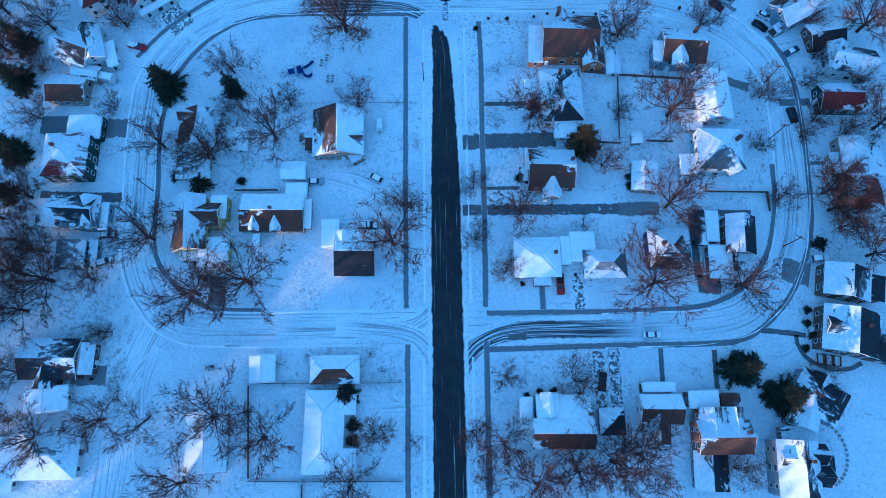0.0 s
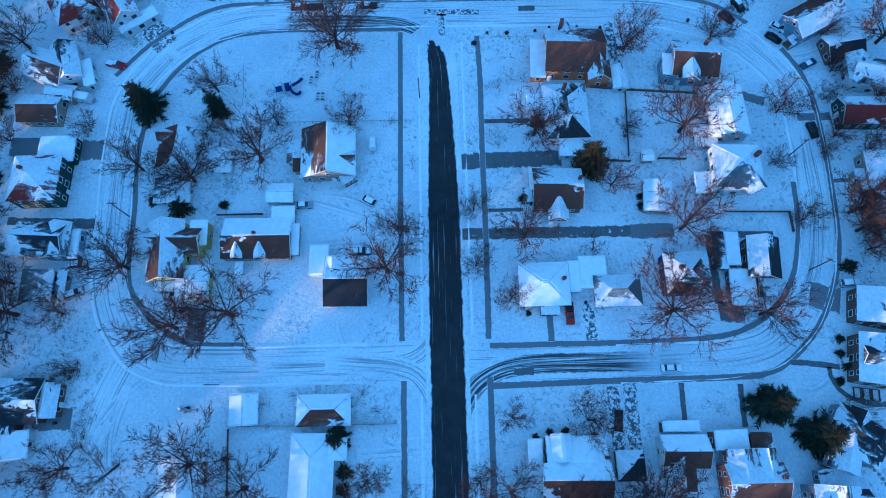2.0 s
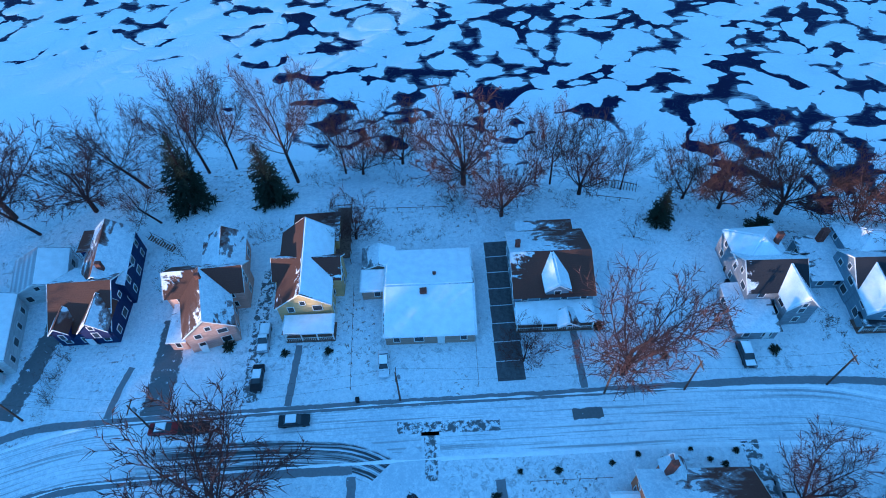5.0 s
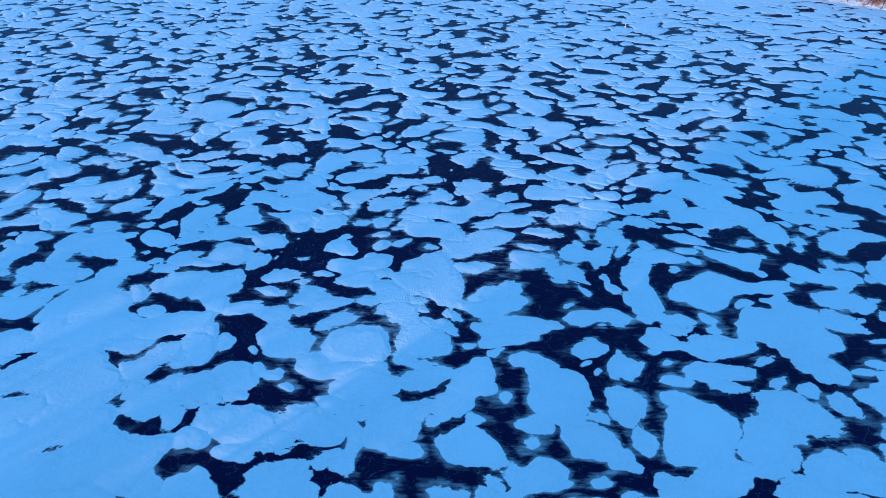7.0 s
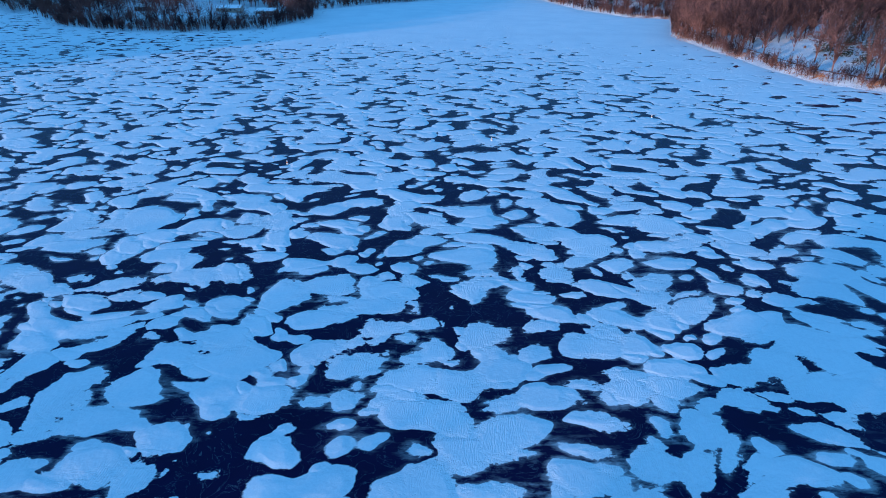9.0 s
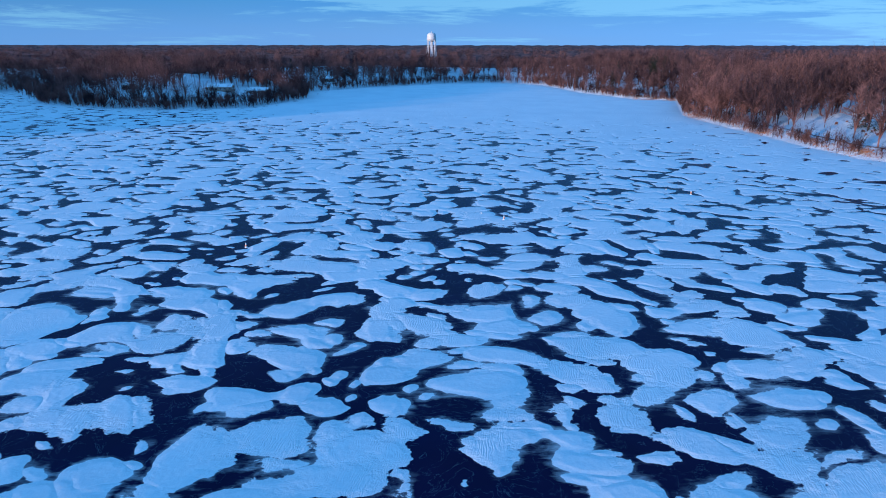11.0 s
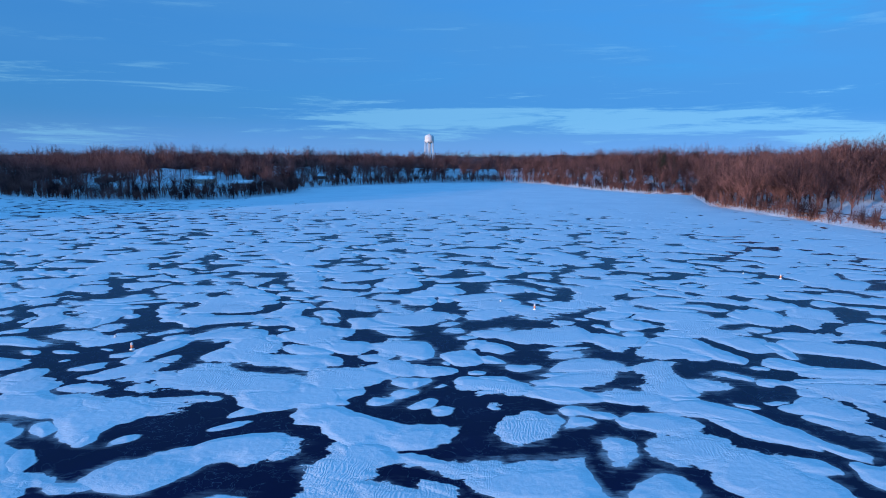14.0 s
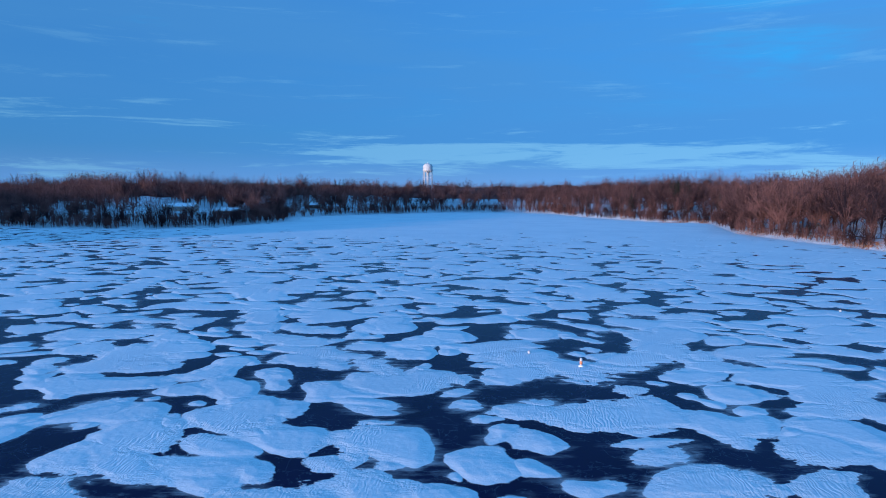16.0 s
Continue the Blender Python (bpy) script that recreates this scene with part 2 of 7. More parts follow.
def m_road(name, half, bare, streak, taper=None, fade=False, close=None):
    """A road between snow banks. UV: metres across from the middle, metres along."""
    k = Nodes(name, 0.7)
    uv = k.mapping(src="UV")
    s = k.split(uv)
    obj = k.mapping()
    col, fine = snow_color(k, obj)
    across = k.math("ABSOLUTE", s[0])
    rag = k.math("MULTIPLY", k.math("SUBTRACT", k.noise(k.mapping((0.9, 0.40, 1), src="UV"), 1.0, 7, 0.68), 0.5), 1.5)
    if taper:
        across = k.math("ADD", across, k.ramp(s[1], taper[0], taper[1], 0.0, taper[2]))
    if close:
        across = k.math("ADD", across, k.ramp(k.math("ADD", s[1], k.math("MULTIPLY", rag, 9.0)), close[0], close[1], 0.0, 6.0))
    inside = k.ramp(k.math("ADD", across, rag), half - 0.35, half + 0.1, 1.0, 0.0)
    lines = k.noise(k.mapping((2.2, 0.035, 1), src="UV"), 1.0, 4, 0.6, 0.25)
    fine_lines = k.noise(k.mapping((5.5, 0.06, 1), src="UV"), 1.0, 4, 0.6, 0.2)
    tr = k.math("ADD", k.math("MULTIPLY", lines, 0.65), k.math("MULTIPLY", fine_lines, 0.35))
    swept = k.ramp(tr, bare - 0.07, bare + 0.07)
    asphalt = k.mix(k.noise(obj, 3.0, 5), (0.007, 0.007, 0.009), (0.016, 0.016, 0.019))
    dirty = k.mix(k.ramp(k.noise(obj, 0.3, 4), 0.4, 0.7), asphalt, (0.022, 0.022, 0.026))
    if fade:
        att = k.n.new("ShaderNodeAttribute")
        att.attribute_name = "fade"
        inside = k.math("MULTIPLY", inside, att.outputs["Fac"])
    k.color(k.mix(k.math("MULTIPLY", k.math("MULTIPLY", inside, swept), streak), col, dirty))
    k.rough(k.ramp(inside, 0, 1, 0.8, 0.75))
    k.b.inputs["Specular IOR Level"].default_value = 0.06
    k.bump(k.math("ADD", fine, k.math("MULTIPLY", tr, 1.5)), 0.4, 0.08)
    return k.mat


def m_paved(name, c, snowy):
    """Shovelled paving with snow left on it."""
    k = Nodes(name, 0.8)
    v = k.mapping()
    col, fine = snow_color(k, v)
    base = k.mix(k.noise(v, 2.5, 6), tuple(x * 0.75 for x in c), tuple(x * 1.25 for x in c))
    left = k.ramp(k.noise(v, 0.95, 7, 0.7, 0.3), snowy, snowy + 0.07)
    u = k.math("ABSOLUTE", k.split(k.mapping(src="UV"))[0])
    rag = k.math("MULTIPLY", k.math("SUBTRACT", k.noise(v, 0.55, 7, 0.72), 0.5), 1.3)
    left = k.math("MAXIMUM", left, k.ramp(k.math("ADD", u, rag), 0.84, 0.97))
    k.color(k.mix(left, base, col))
    k.bump(fine, 0.25, 0.03)
    return k.mat


def m_roof(name, c, metal_ribs=False):
    """Shingles with snow lying on part of the slope; each slope carries its own share of snow ("cover")."""
    k = Nodes(name, 0.85)
    v = k.mapping()
    uv = k.mapping(src="UV")
    s = k.split(uv)
    course = k.math("FRACT", k.math("MULTIPLY", s[1], 2.6 if not metal_ribs else 0.8))
    tabs = k.noise(k.mapping((3.5, 5.0, 1), src="UV"), 1.0, 2)
    base = k.mix(k.math("ADD", k.math("MULTIPLY", tabs, 0.7), k.math("MULTIPLY", k.noise(v, 0.4, 4), 0.3)), tuple(x * 0.6 for x in c), tuple(x * 1.35 for x in c))
    att = k.n.new("ShaderNodeAttribute")
    att.attribute_name = "cover"
    lay = k.noise(k.mapping((0.22, 0.5, 0.4)), 1.0, 5, 0.55, 0.8)
    lay = k.math("ADD", k.math("MULTIPLY", lay, 0.80), k.math("MULTIPLY", k.noise(v, 1.3, 6, 0.65), 0.20))
    swept = k.n.new("ShaderNodeAttribute")
    swept.attribute_name = "sweep"
    lay = k.math("ADD", lay, k.math("MULTIPLY", swept.outputs["Fac"], 0.15))
    lim = k.math("SUBTRACT", 0.72, k.math("MULTIPLY", att.outputs["Fac"], 0.44))
    cover = k.ramp(lay, k.math("SUBTRACT", lim, 0.016), k.math("ADD", lim, 0.030))
    if metal_ribs:
        rib = k.ramp(k.math("ABSOLUTE", k.math("SUBTRACT", k.math("FRACT", k.math("MULTIPLY", s[0], 1.6)), 0.5)), 0.2, 0.3)
        rung = k.ramp(k.math("ABSOLUTE", k.math("SUBTRACT", course, 0.5)), 0.2, 0.3)
        cover = k.math("MULTIPLY", cover, k.math("ADD", k.math("MULTIPLY", k.math("MULTIPLY", rib, rung), 0.75), 0.25))
    dust = k.math("MULTIPLY", k.ramp(lay, k.math("SUBTRACT", lim, 0.11), k.math("ADD", lim, 0.02)), k.ramp(att.outputs["Fac"], 0.12, 0.45, 0.0, 0.30))
    cover = k.math("MAXIMUM", cover, dust)
    snow, fine = snow_color(k, v)
    k.color(k.mix(cover, base, snow))
    k.bump(k.math("ADD", k.math("MULTIPLY", course, 0.12), k.math("ADD", cover, k.math("MULTIPLY", fine, 0.15))), 0.6, 0.10)
    return k.mat


def m_siding(name, c):
    k = Nodes(name, 0.7)
    v = k.mapping()
    z = k.split(v)[2]
    lap = k.math("FRACT", k.math("MULTIPLY", z, 5.0))
    f = k.noise(k.mapping((0.5, 0.5, 2.5)), 1.2, 6)
    k.color(k.mix(k.ramp(f, 0.3, 0.7), tuple(x * 0.85 for x in c), tuple(min(1, x * 1.12) for x in c)))
    k.bump(k.math("ADD", lap, k.math("MULTIPLY", f, 0.2)), 0.5, 0.03)
    return k.mat


def m_glass():
    k = Nodes("window_glass", 0.08)
    k.b.inputs["Specular IOR Level"].default_value = 0.6
    k.color(k.mix(k.noise(k.mapping(), 0.8, 2), (0.012, 0.014, 0.018), (0.05, 0.055, 0.065)))
    return k.mat


def m_wood(name, lo, hi):
    """Winter woods: tree to tree, from dark purplish brown to pale tan."""
    k = Nodes(name, 0.95)
    v = k.mapping()
    f = k.math("ADD", k.math("MULTIPLY", k.noise(v, 0.11, 2), 0.66), k.math("MULTIPLY", k.noise(v, 0.018, 3), 0.34))
    k.color(k.mix(k.ramp(f, 0.36, 0.64), lo, hi))
    return k.mat


def m_bark(name, c):
    return m_plain(name, c, 0.9, 0, 0.25, 2.0, 0.4, (1, 1, 0.25))


MAT = {
    "snow": m_plain("soft_snow", SNOW, 0.75, 0, 0.05, 0.8, 0.25),
    "ground": m_ground(), "lake": m_lake(),
    "road_main": m_road("ploughed_asphalt", 4.2, 0.35, 0.97, (165, 234, 1.8), False, (219, 236)),
    "road_side": m_road("packed_snow_road", 4.6, 0.56, 0.5),
    "road_tracks": m_road("tyre_swept_snow", 1.9, 0.52, 0.55, None, True),
    "junction_tracks": m_road("turning_tracks", 2.4, 0.47, 0.92, None, True),
    "yard_tracks": m_road("tracks_in_yard", 1.0, 0.53, 0.42, None, True),
    "walk": m_paved("shovelled_concrete", (0.20, 0.20, 0.21), 0.66),
    "drive": m_paved("shovelled_drive", (0.135, 0.135, 0.14), 0.60),
    "drive_snowy": m_paved("snowy_drive", (0.13, 0.13, 0.135), 0.47),
    "slab": m_plain("concrete_slab", (0.10, 0.10, 0.105), 0.85, 0, 0.2, 1.2, 0.2),
    "trim": m_plain("white_trim", (0.75, 0.75, 0.73), 0.5, 0, 0.06, 2, 0.05),
    "glass": m_glass(),
    "brick": m_plain("red_brick", (0.13, 0.06, 0.045), 0.85, 0, 0.3, 5, 0.4),
    "concrete": m_plain("concrete", (0.32, 0.31, 0.30), 0.85, 0, 0.15, 1.5, 0.2),
    "wood": m_plain("weathered_wood", (0.14, 0.10, 0.075), 0.85, 0, 0.3, 2, 0.3, (1, 1, 0.2)),
    "pole": m_plain("pole_wood", (0.13, 0.085, 0.06), 0.85, 0, 0.3, 2, 0.3, (1, 1, 0.1)),
    "bark": m_bark("grey_brown_bark", (0.046, 0.027, 0.024)),
    "twig": m_bark("brown_twigs", (0.060, 0.031, 0.027)),
    "twig_red": m_bark("reddish_twigs", (0.074, 0.038, 0.034)),
    "dry_grass": m_plain("dry_grass", (0.075, 0.055, 0.040), 0.9, 0, 0.3, 0.5, 0),
    # dry grass with the orange of low sunlight put into its colour
    "bank_grass": m_plain("dry_grass_sun_tint", (0.30, 0.15, 0.075), 0.9, 0, 0.3, 0.4, 0),
    "needle": m_plain("dark_needles", (0.024, 0.031, 0.018), 0.85, 0, 0.35, 2.5, 0.3),
    "needle_brown": m_plain("rusty_needles", (0.075, 0.052, 0.022), 0.85, 0, 0.35, 2.5, 0.3),
    "forest": m_wood("winter_wood", (0.030, 0.015, 0.017), (0.215, 0.110, 0.088)),
    "tyre": m_plain("tyre_rubber", (0.02, 0.02, 0.02), 0.8, 0, 0.1, 6, 0.1),
    "rim": m_plain("alloy_rim", (0.45, 0.45, 0.46), 0.35, 0.9, 0.1, 6, 0),
    "lamp_glass": m_plain("lamp_lens", (0.6, 0.6, 0.6), 0.2, 0, 0.1, 6, 0),
    "steel": m_plain("galvanised_steel", (0.35, 0.36, 0.38), 0.45, 0.8, 0.1, 3, 0.05),
    "play_blue": m_plain("dark_blue_plastic", (0.02, 0.03, 0.16), 0.4, 0, 0.1, 3, 0.02),
    "play_red": m_plain("faded_red_plastic", (0.25, 0.05, 0.08), 0.45, 0, 0.1, 3, 0.02),
    "buoy": m_plain("faded_orange_plastic", (0.75, 0.28, 0.12), 0.5, 0, 0.1, 3, 0.05),
    "tank": m_plain("white_tank_paint", (0.62, 0.61, 0.60), 0.45, 0, 0.06, 0.3, 0.03),
    "rail": m_plain("rusty_rail", (0.07, 0.05, 0.045), 0.8, 0, 0.2, 3, 0.1),
}
ROOF = {
    "brown": m_roof("brown_shingles", (0.088, 0.045, 0.032)), "dark": m_roof("charcoal_shingles", (0.026, 0.026, 0.031)),
    "grey": m_roof("grey_shingles", (0.12, 0.125, 0.135)), "red": m_roof("red_shingles", (0.13, 0.026, 0.022)),
    "metal": m_roof("ribbed_metal_roof", (0.20, 0.20, 0.22), True),
}
WALL = {n: m_siding(n + "_siding", c) for n, c in {
    "white": (0.62, 0.62, 0.61), "grey": (0.28, 0.29, 0.31), "navy": (0.015, 0.02, 0.085), "cream": (0.55, 0.42, 0.20),
    "yellow": (0.52, 0.44, 0.16), "pink": (0.55, 0.36, 0.28), "brown": (0.13, 0.085, 0.065), "green": (0.035, 0.055, 0.045),
    "bluegrey": (0.24, 0.28, 0.33), "tan": (0.32, 0.26, 0.20), "orange": (0.42, 0.17, 0.07), "redbrick": (0.20, 0.085, 0.06)}.items()}

# ---- mesh tools ----


class Mesh:
    """Gathers faces in one list and links them as one object."""

    def __init__(self):
        self.v, self.f, self.uv = [], [], {}

    def face(self, pts, uv=None):
        i = len(self.v)
        self.v.extend(tuple(p) for p in pts)
        self.f.append(tuple(range(i, i + len(pts))))
        if uv:
            self.uv[len(self.f) - 1] = uv
        return self

    def hexa(self, a, b):
        """A solid between two matching loops of points."""
        n = len(a)
        i = len(self.v)
        self.v.extend(tuple(p) for p in a)
        self.v.extend(tuple(p) for p in b)
        self.f.append(tuple(range(i + n - 1, i - 1, -1)))
        self.f.append(tuple(range(i + n, i + 2 * n)))
        for k in range(n):
            j = (k + 1) % n
            self.f.append((i + k, i + j, i + n + j, i + n + k))
        return self

    def box(self, x0, y0, z0, x1, y1, z1, top=0.0):
        a = [(x0, y0, z0), (x1, y0, z0), (x1, y1, z0), (x0, y1, z0)]
        b = [(x0 + top, y0 + top, z1), (x1 - top, y0 + top, z1), (x1 - top, y1 - top, z1), (x0 + top, y1 - top, z1)]
        return self.hexa(a, b)

    def tube(self, p, q, r0, r1, n=6):
        p, q = Vector(p), Vector(q)
        d = (q - p).normalized()
        u = d.orthogonal().normalized()
        w = d.cross(u)
        ring = [(math.cos(2 * math.pi * k / n), math.sin(2 * math.pi * k / n)) for k in range(n)]
        return self.hexa([p + (u * c + w * s) * r0 for c, s in ring], [q + (u * c + w * s) * r1 for c, s in ring])

    def spin(self, profile, n=16, c=(0, 0, 0)):
        i = len(self.v)
        for r, z in profile:
            for k in range(n):
                a = 2 * math.pi * k / n
                self.v.append((c[0] + r * math.cos(a), c[1] + r * math.sin(a), c[2] + z))
        for j in range(len(profile) - 1):
            for k in range(n):
                m = (k + 1) % n
                self.f.append((i + j * n + k, i + j * n + m, i + (j + 1) * n + m, i + (j + 1) * n + k))
        self.f.append(tuple(i + (len(profile) - 1) * n + k for k in range(n)))
        self.f.append(tuple(i + k for k in range(n - 1, -1, -1)))
        return self

    def data(self, name, material, smooth=False):
        me = bpy.data.meshes.new(name)
        me.from_pydata(self.v, [], self.f)
        if self.uv:
            lay = me.uv_layers.new(name="UVMap")
            for poly in me.polygons:
                if poly.index in self.uv:
                    for li, c in zip(poly.loop_indices, self.uv[poly.index]):
                        lay.data[li].uv = c
        me.materials.append(material)
        if smooth:
            me.shade_smooth()
        me.update()
        return me


def part(name, data, parent=None, label="", m=None, kind=""):
    ob = new(name, data)
    if parent is not None:
        ob.parent = parent
    if m is not None:
        ob.matrix_basis = m
    return tagged(ob, label, kind=kind)


def thing(name, label, category, m, group="", kind=""):
    ob = new(name)
    ob.empty_display_size = 0.5
    ob.matrix_basis = m
    return tagged(ob, label, category, group, kind)


# ---- the lay of the land ----
LAKE = -4.0
SHORE_X = np.array([-900, -300, -140, -92, -78, -63, -26, -4, 15, 34, 52, 69, 84, 94, 130, 200, 900.0])
SHORE_Y = np.array([330, 262, 252, 248, 250, 252, 245, 244, 240, 237, 232, 225, 219, 213, 200, 185, 150.0])
# the spit near x -340, y 500 to 600 is unseen, added to carry shading woods
FAR = np.array([(-4400, 700), (-900, 420), (-560, 430), (-345, 500), (-330, 600), (-480, 680), (-520, 840), (-429, 942), (-321, 817), (-254, 781), (-187, 771), (-140, 790), (-113, 865), (-127, 945), (-72, 1009), (-17, 1055),
                (21, 1080), (80, 1092), (131, 1055), (151, 941), (183, 864), (216, 850), (178, 736), (181, 676), (186, 616), (191, 572), (208, 553), (224, 535), (300, 470), (440, 380), (900, 260), (4400, 150), (4400, 4600), (-4400, 4600)], float)


def far_dist(x, y):
    """Metres inside the far land (negative: out on the lake)."""
    inside = np.zeros(x.shape, bool)
    best = np.full(x.shape, 1e9)
    n = len(FAR)
    for i in range(n):
        (ax, ay), (bx, by) = FAR[i], FAR[(i + 1) % n]
        dx, dy = bx - ax, by - ay
        t = np.clip(((x - ax) * dx + (y - ay) * dy) / (dx * dx + dy * dy), 0, 1)
        best = np.minimum(best, np.hypot(x - ax - t * dx, y - ay - t * dy))
        cross = (ay > y) != (by > y)
        with np.errstate(divide="ignore", invalid="ignore"):
            inside ^= cross & (x < dx * (y - ay) / (dy if dy else 1e-9) + ax)
    return np.where(inside, best, -best)


def land_z(x, y):
    x, y = np.asarray(x, float), np.asarray(y, float)
    home = np.interp(x, SHORE_X, SHORE_Y) - y
    far = far_dist(x, y)

    def bank(d, w, top):
        s = np.clip(d / w, 0, 1)
        return (LAKE - 0.3) + (top - LAKE + 0.3) * s * s * (3 - 2 * s)
    zh = np.where(home > 0, bank(home, 22, 0.0), LAKE - 0.3 - np.minimum(-home, 30) * 0.1)
    zf = np.where(far > 0, bank(far, 5, -2.2) + np.minimum(far, 130) * 0.145, LAKE - 0.3 - np.minimum(-far, 30) * 0.1)
    return np.maximum(zh, zf)


def axis(lo, hi, a, b, fine, coarse):
    return np.concatenate([np.linspace(lo, a, coarse, endpoint=False), np.arange(a, b, fine), np.linspace(b, hi, coarse)])


def sheet(name, xs, ys, zf, material):
    X, Y = np.meshgrid(xs, ys)
    Z = zf(X, Y)
    nx, ny = len(xs), len(ys)
    me = bpy.data.meshes.new(name)
    me.vertices.add(nx * ny)
    me.vertices.foreach_set("co", np.stack([X, Y, Z], -1).astype(np.float32).ravel())
    i = (np.arange(ny - 1)[:, None] * nx + np.arange(nx - 1)[None, :]).ravel()
    q = np.stack([i, i + 1, i + nx + 1, i + nx], -1).astype(np.int32)
    me.loops.add(q.size)
    me.loops.foreach_set("vertex_index", q.ravel())
    me.polygons.add(len(q))
    me.polygons.foreach_set("loop_start", np.arange(0, q.size, 4, dtype=np.int32))
    me.update(calc_edges=True)
    me.materials.append(material)
    me.shade_smooth()
    return me


ground = part("ground", sheet("ground", axis(-4400, 4400, -560, 460, 6.0, 26), axis(-1200, 4500, -60, 1160, 6.0, 22), land_z, MAT["ground"]))
tagged(ground, "snow-covered village ground falling to a lake shore", "ground", kind="structure")
lake = part("water", sheet("water", np.linspace(-900, 900, 40), np.linspace(100, 1120, 40), lambda X, Y: np.full(X.shape, LAKE), MAT["lake"]))
tagged(lake, "frozen lake, black ice under wind-blown snow patches", "lake", kind="structure")


def ribbon(pts, width, z, step=2.0):
    """A strip along a rounded line, with metres as UV."""
    P = np.array(pts, float)
    d = np.concatenate([[0], np.cumsum(np.hypot(*np.diff(P, axis=0).T))])
    n = max(2, int(d[-1] / step) + 1)
    s = np.linspace(0, d[-1], n)
    x, y = np.interp(s, d, P[:, 0]), np.interp(s, d, P[:, 1])
    if len(P) > 2:
        ker = np.ones(5) / 5
        for a in (x, y):
            pad = np.concatenate([np.full(2, a[0]), a, np.full(2, a[-1])])
            a[1:-1] = np.convolve(pad, ker, "valid")[1:-1]
    tx, ty = np.gradient(x), np.gradient(y)
    ln = np.hypot(tx, ty)
    nx_, ny_ = ty / ln, -tx / ln
    return x, y, nx_, ny_, s


def strip(name, pts, width, z, material, label, kind="structure", category="", thick=0.0, joins=False):
    x, y, nx_, ny_, s = ribbon(pts, width, z)
    m = Mesh()
    h = width / 2
    for i in range(len(x) - 1):
        q = [(x[j] + nx_[j] * o, y[j] + ny_[j] * o, z) for j, o in ((i, h), (i + 1, h), (i + 1, -h), (i, -h))]
        g = h if category in ("road", "tyre tracks") or name == "road" and not category else 1.0
        m.face(q, [(g, s[i]), (g, s[i + 1]), (-g, s[i + 1]), (-g, s[i])])
    if thick:
        for i in range(len(x) - 1):
            for o in (h, -h):
                q = [(x[j] + nx_[j] * o, y[j] + ny_[j] * o, zz) for j, zz in ((i, z), (i + 1, z), (i + 1, z - thick), (i, z - thick))]
                m.face(q)
    me = m.data(name, material)
    fade = me.attributes.new("fade", "FLOAT", "CORNER")
    ends = [min(1.0, min(a, 99.0 if joins else s[-1] - a) / 9.0) for a in s]
    vals = [ends[j] for i in range(len(x) - 1) for j in (i, i + 1, i + 1, i)]
    fade.data.foreach_set("value", np.array((vals + [1.0] * len(me.loops))[:len(me.loops)], np.float32))
    ob = part(name, me)
    return tagged(ob, label, category or name, kind=kind)


def bank(name, pts, off, material, w=0.8, h=0.09, label=""):
    """A kerb hidden under a low ploughed ridge of snow, beside a line."""
    x, y, nx_, ny_, s = ribbon(pts, 0, 0, 1.5)
    m = Mesh()
    ring = []
    for i in range(len(x)):
        k = 0.6 + 0.8 * (0.5 + 0.5 * noise.noise((x[i] * 0.3, y[i] * 0.3, off)))
        c = []
        for a, b in ((-0.5, -0.02), (-0.25, 0.7), (0.1, 1.0), (0.5, -0.02)):
            o = off + a * w * k
            c.append((x[i] + nx_[i] * o, y[i] + ny_[i] * o, b * h * k if b > 0 else b))
        ring.append(c)
    for a, b in zip(ring, ring[1:]):
        for j in range(3):
            m.face([a[j], b[j], b[j + 1], a[j + 1]])
    return tagged(part(name, m.data(name, material, True)), label or "kerb under a low ploughed ridge of snow", "kerb", kind="structure")


MAIN = [(-0.9, -60), (-0.7, 60), (-0.6, 120), (-0.8, 148), (-1.2, 159), (-2.8, 165), (-6.5, 169)]
CROSS_N = [(-66, 171), (-55, 174.3), (-30, 174.6), (0, 174.4), (40, 173.6), (62, 172.4), (76, 168), (86, 161)]
RING_W = [(-66, 171), (-76, 165), (-84, 156), (-87.3, 146), (-87.6, 130), (-86.5, 115), (-86, 100), (-83, 88), (-76, 78), (-68, 74.5), (-50, 74), (-20, 74), (-4, 74)]
RING_E = [(86, 161), (93, 153), (97.3, 143), (97, 125), (95, 105), (91.5, 92), (86, 82), (77, 74.5), (66, 72.5), (40, 72.2), (4, 72)]
WEST_RD = [(-76, 78), (-81, 66), (-84, 50), (-85, 20), (-85, -40)]
strip("road", CROSS_N, 9.5, 0.016, MAT["road_side"], "snow-packed cross street with tyre tracks")
strip("road", RING_W, 9.0, 0.020, MAT["road_side"], "snow-packed curving street with tyre tracks")
strip("road", RING_E, 9.0, 0.020, MAT["road_side"], "snow-packed curving street with tyre tracks")
strip("road", WEST_RD, 9.0, 0.012, MAT["road_side"], "snow-packed side street")
strip("road", MAIN, 10.4, 0.066, MAT["road_main"], "ploughed dark asphalt street with ragged snow edges")
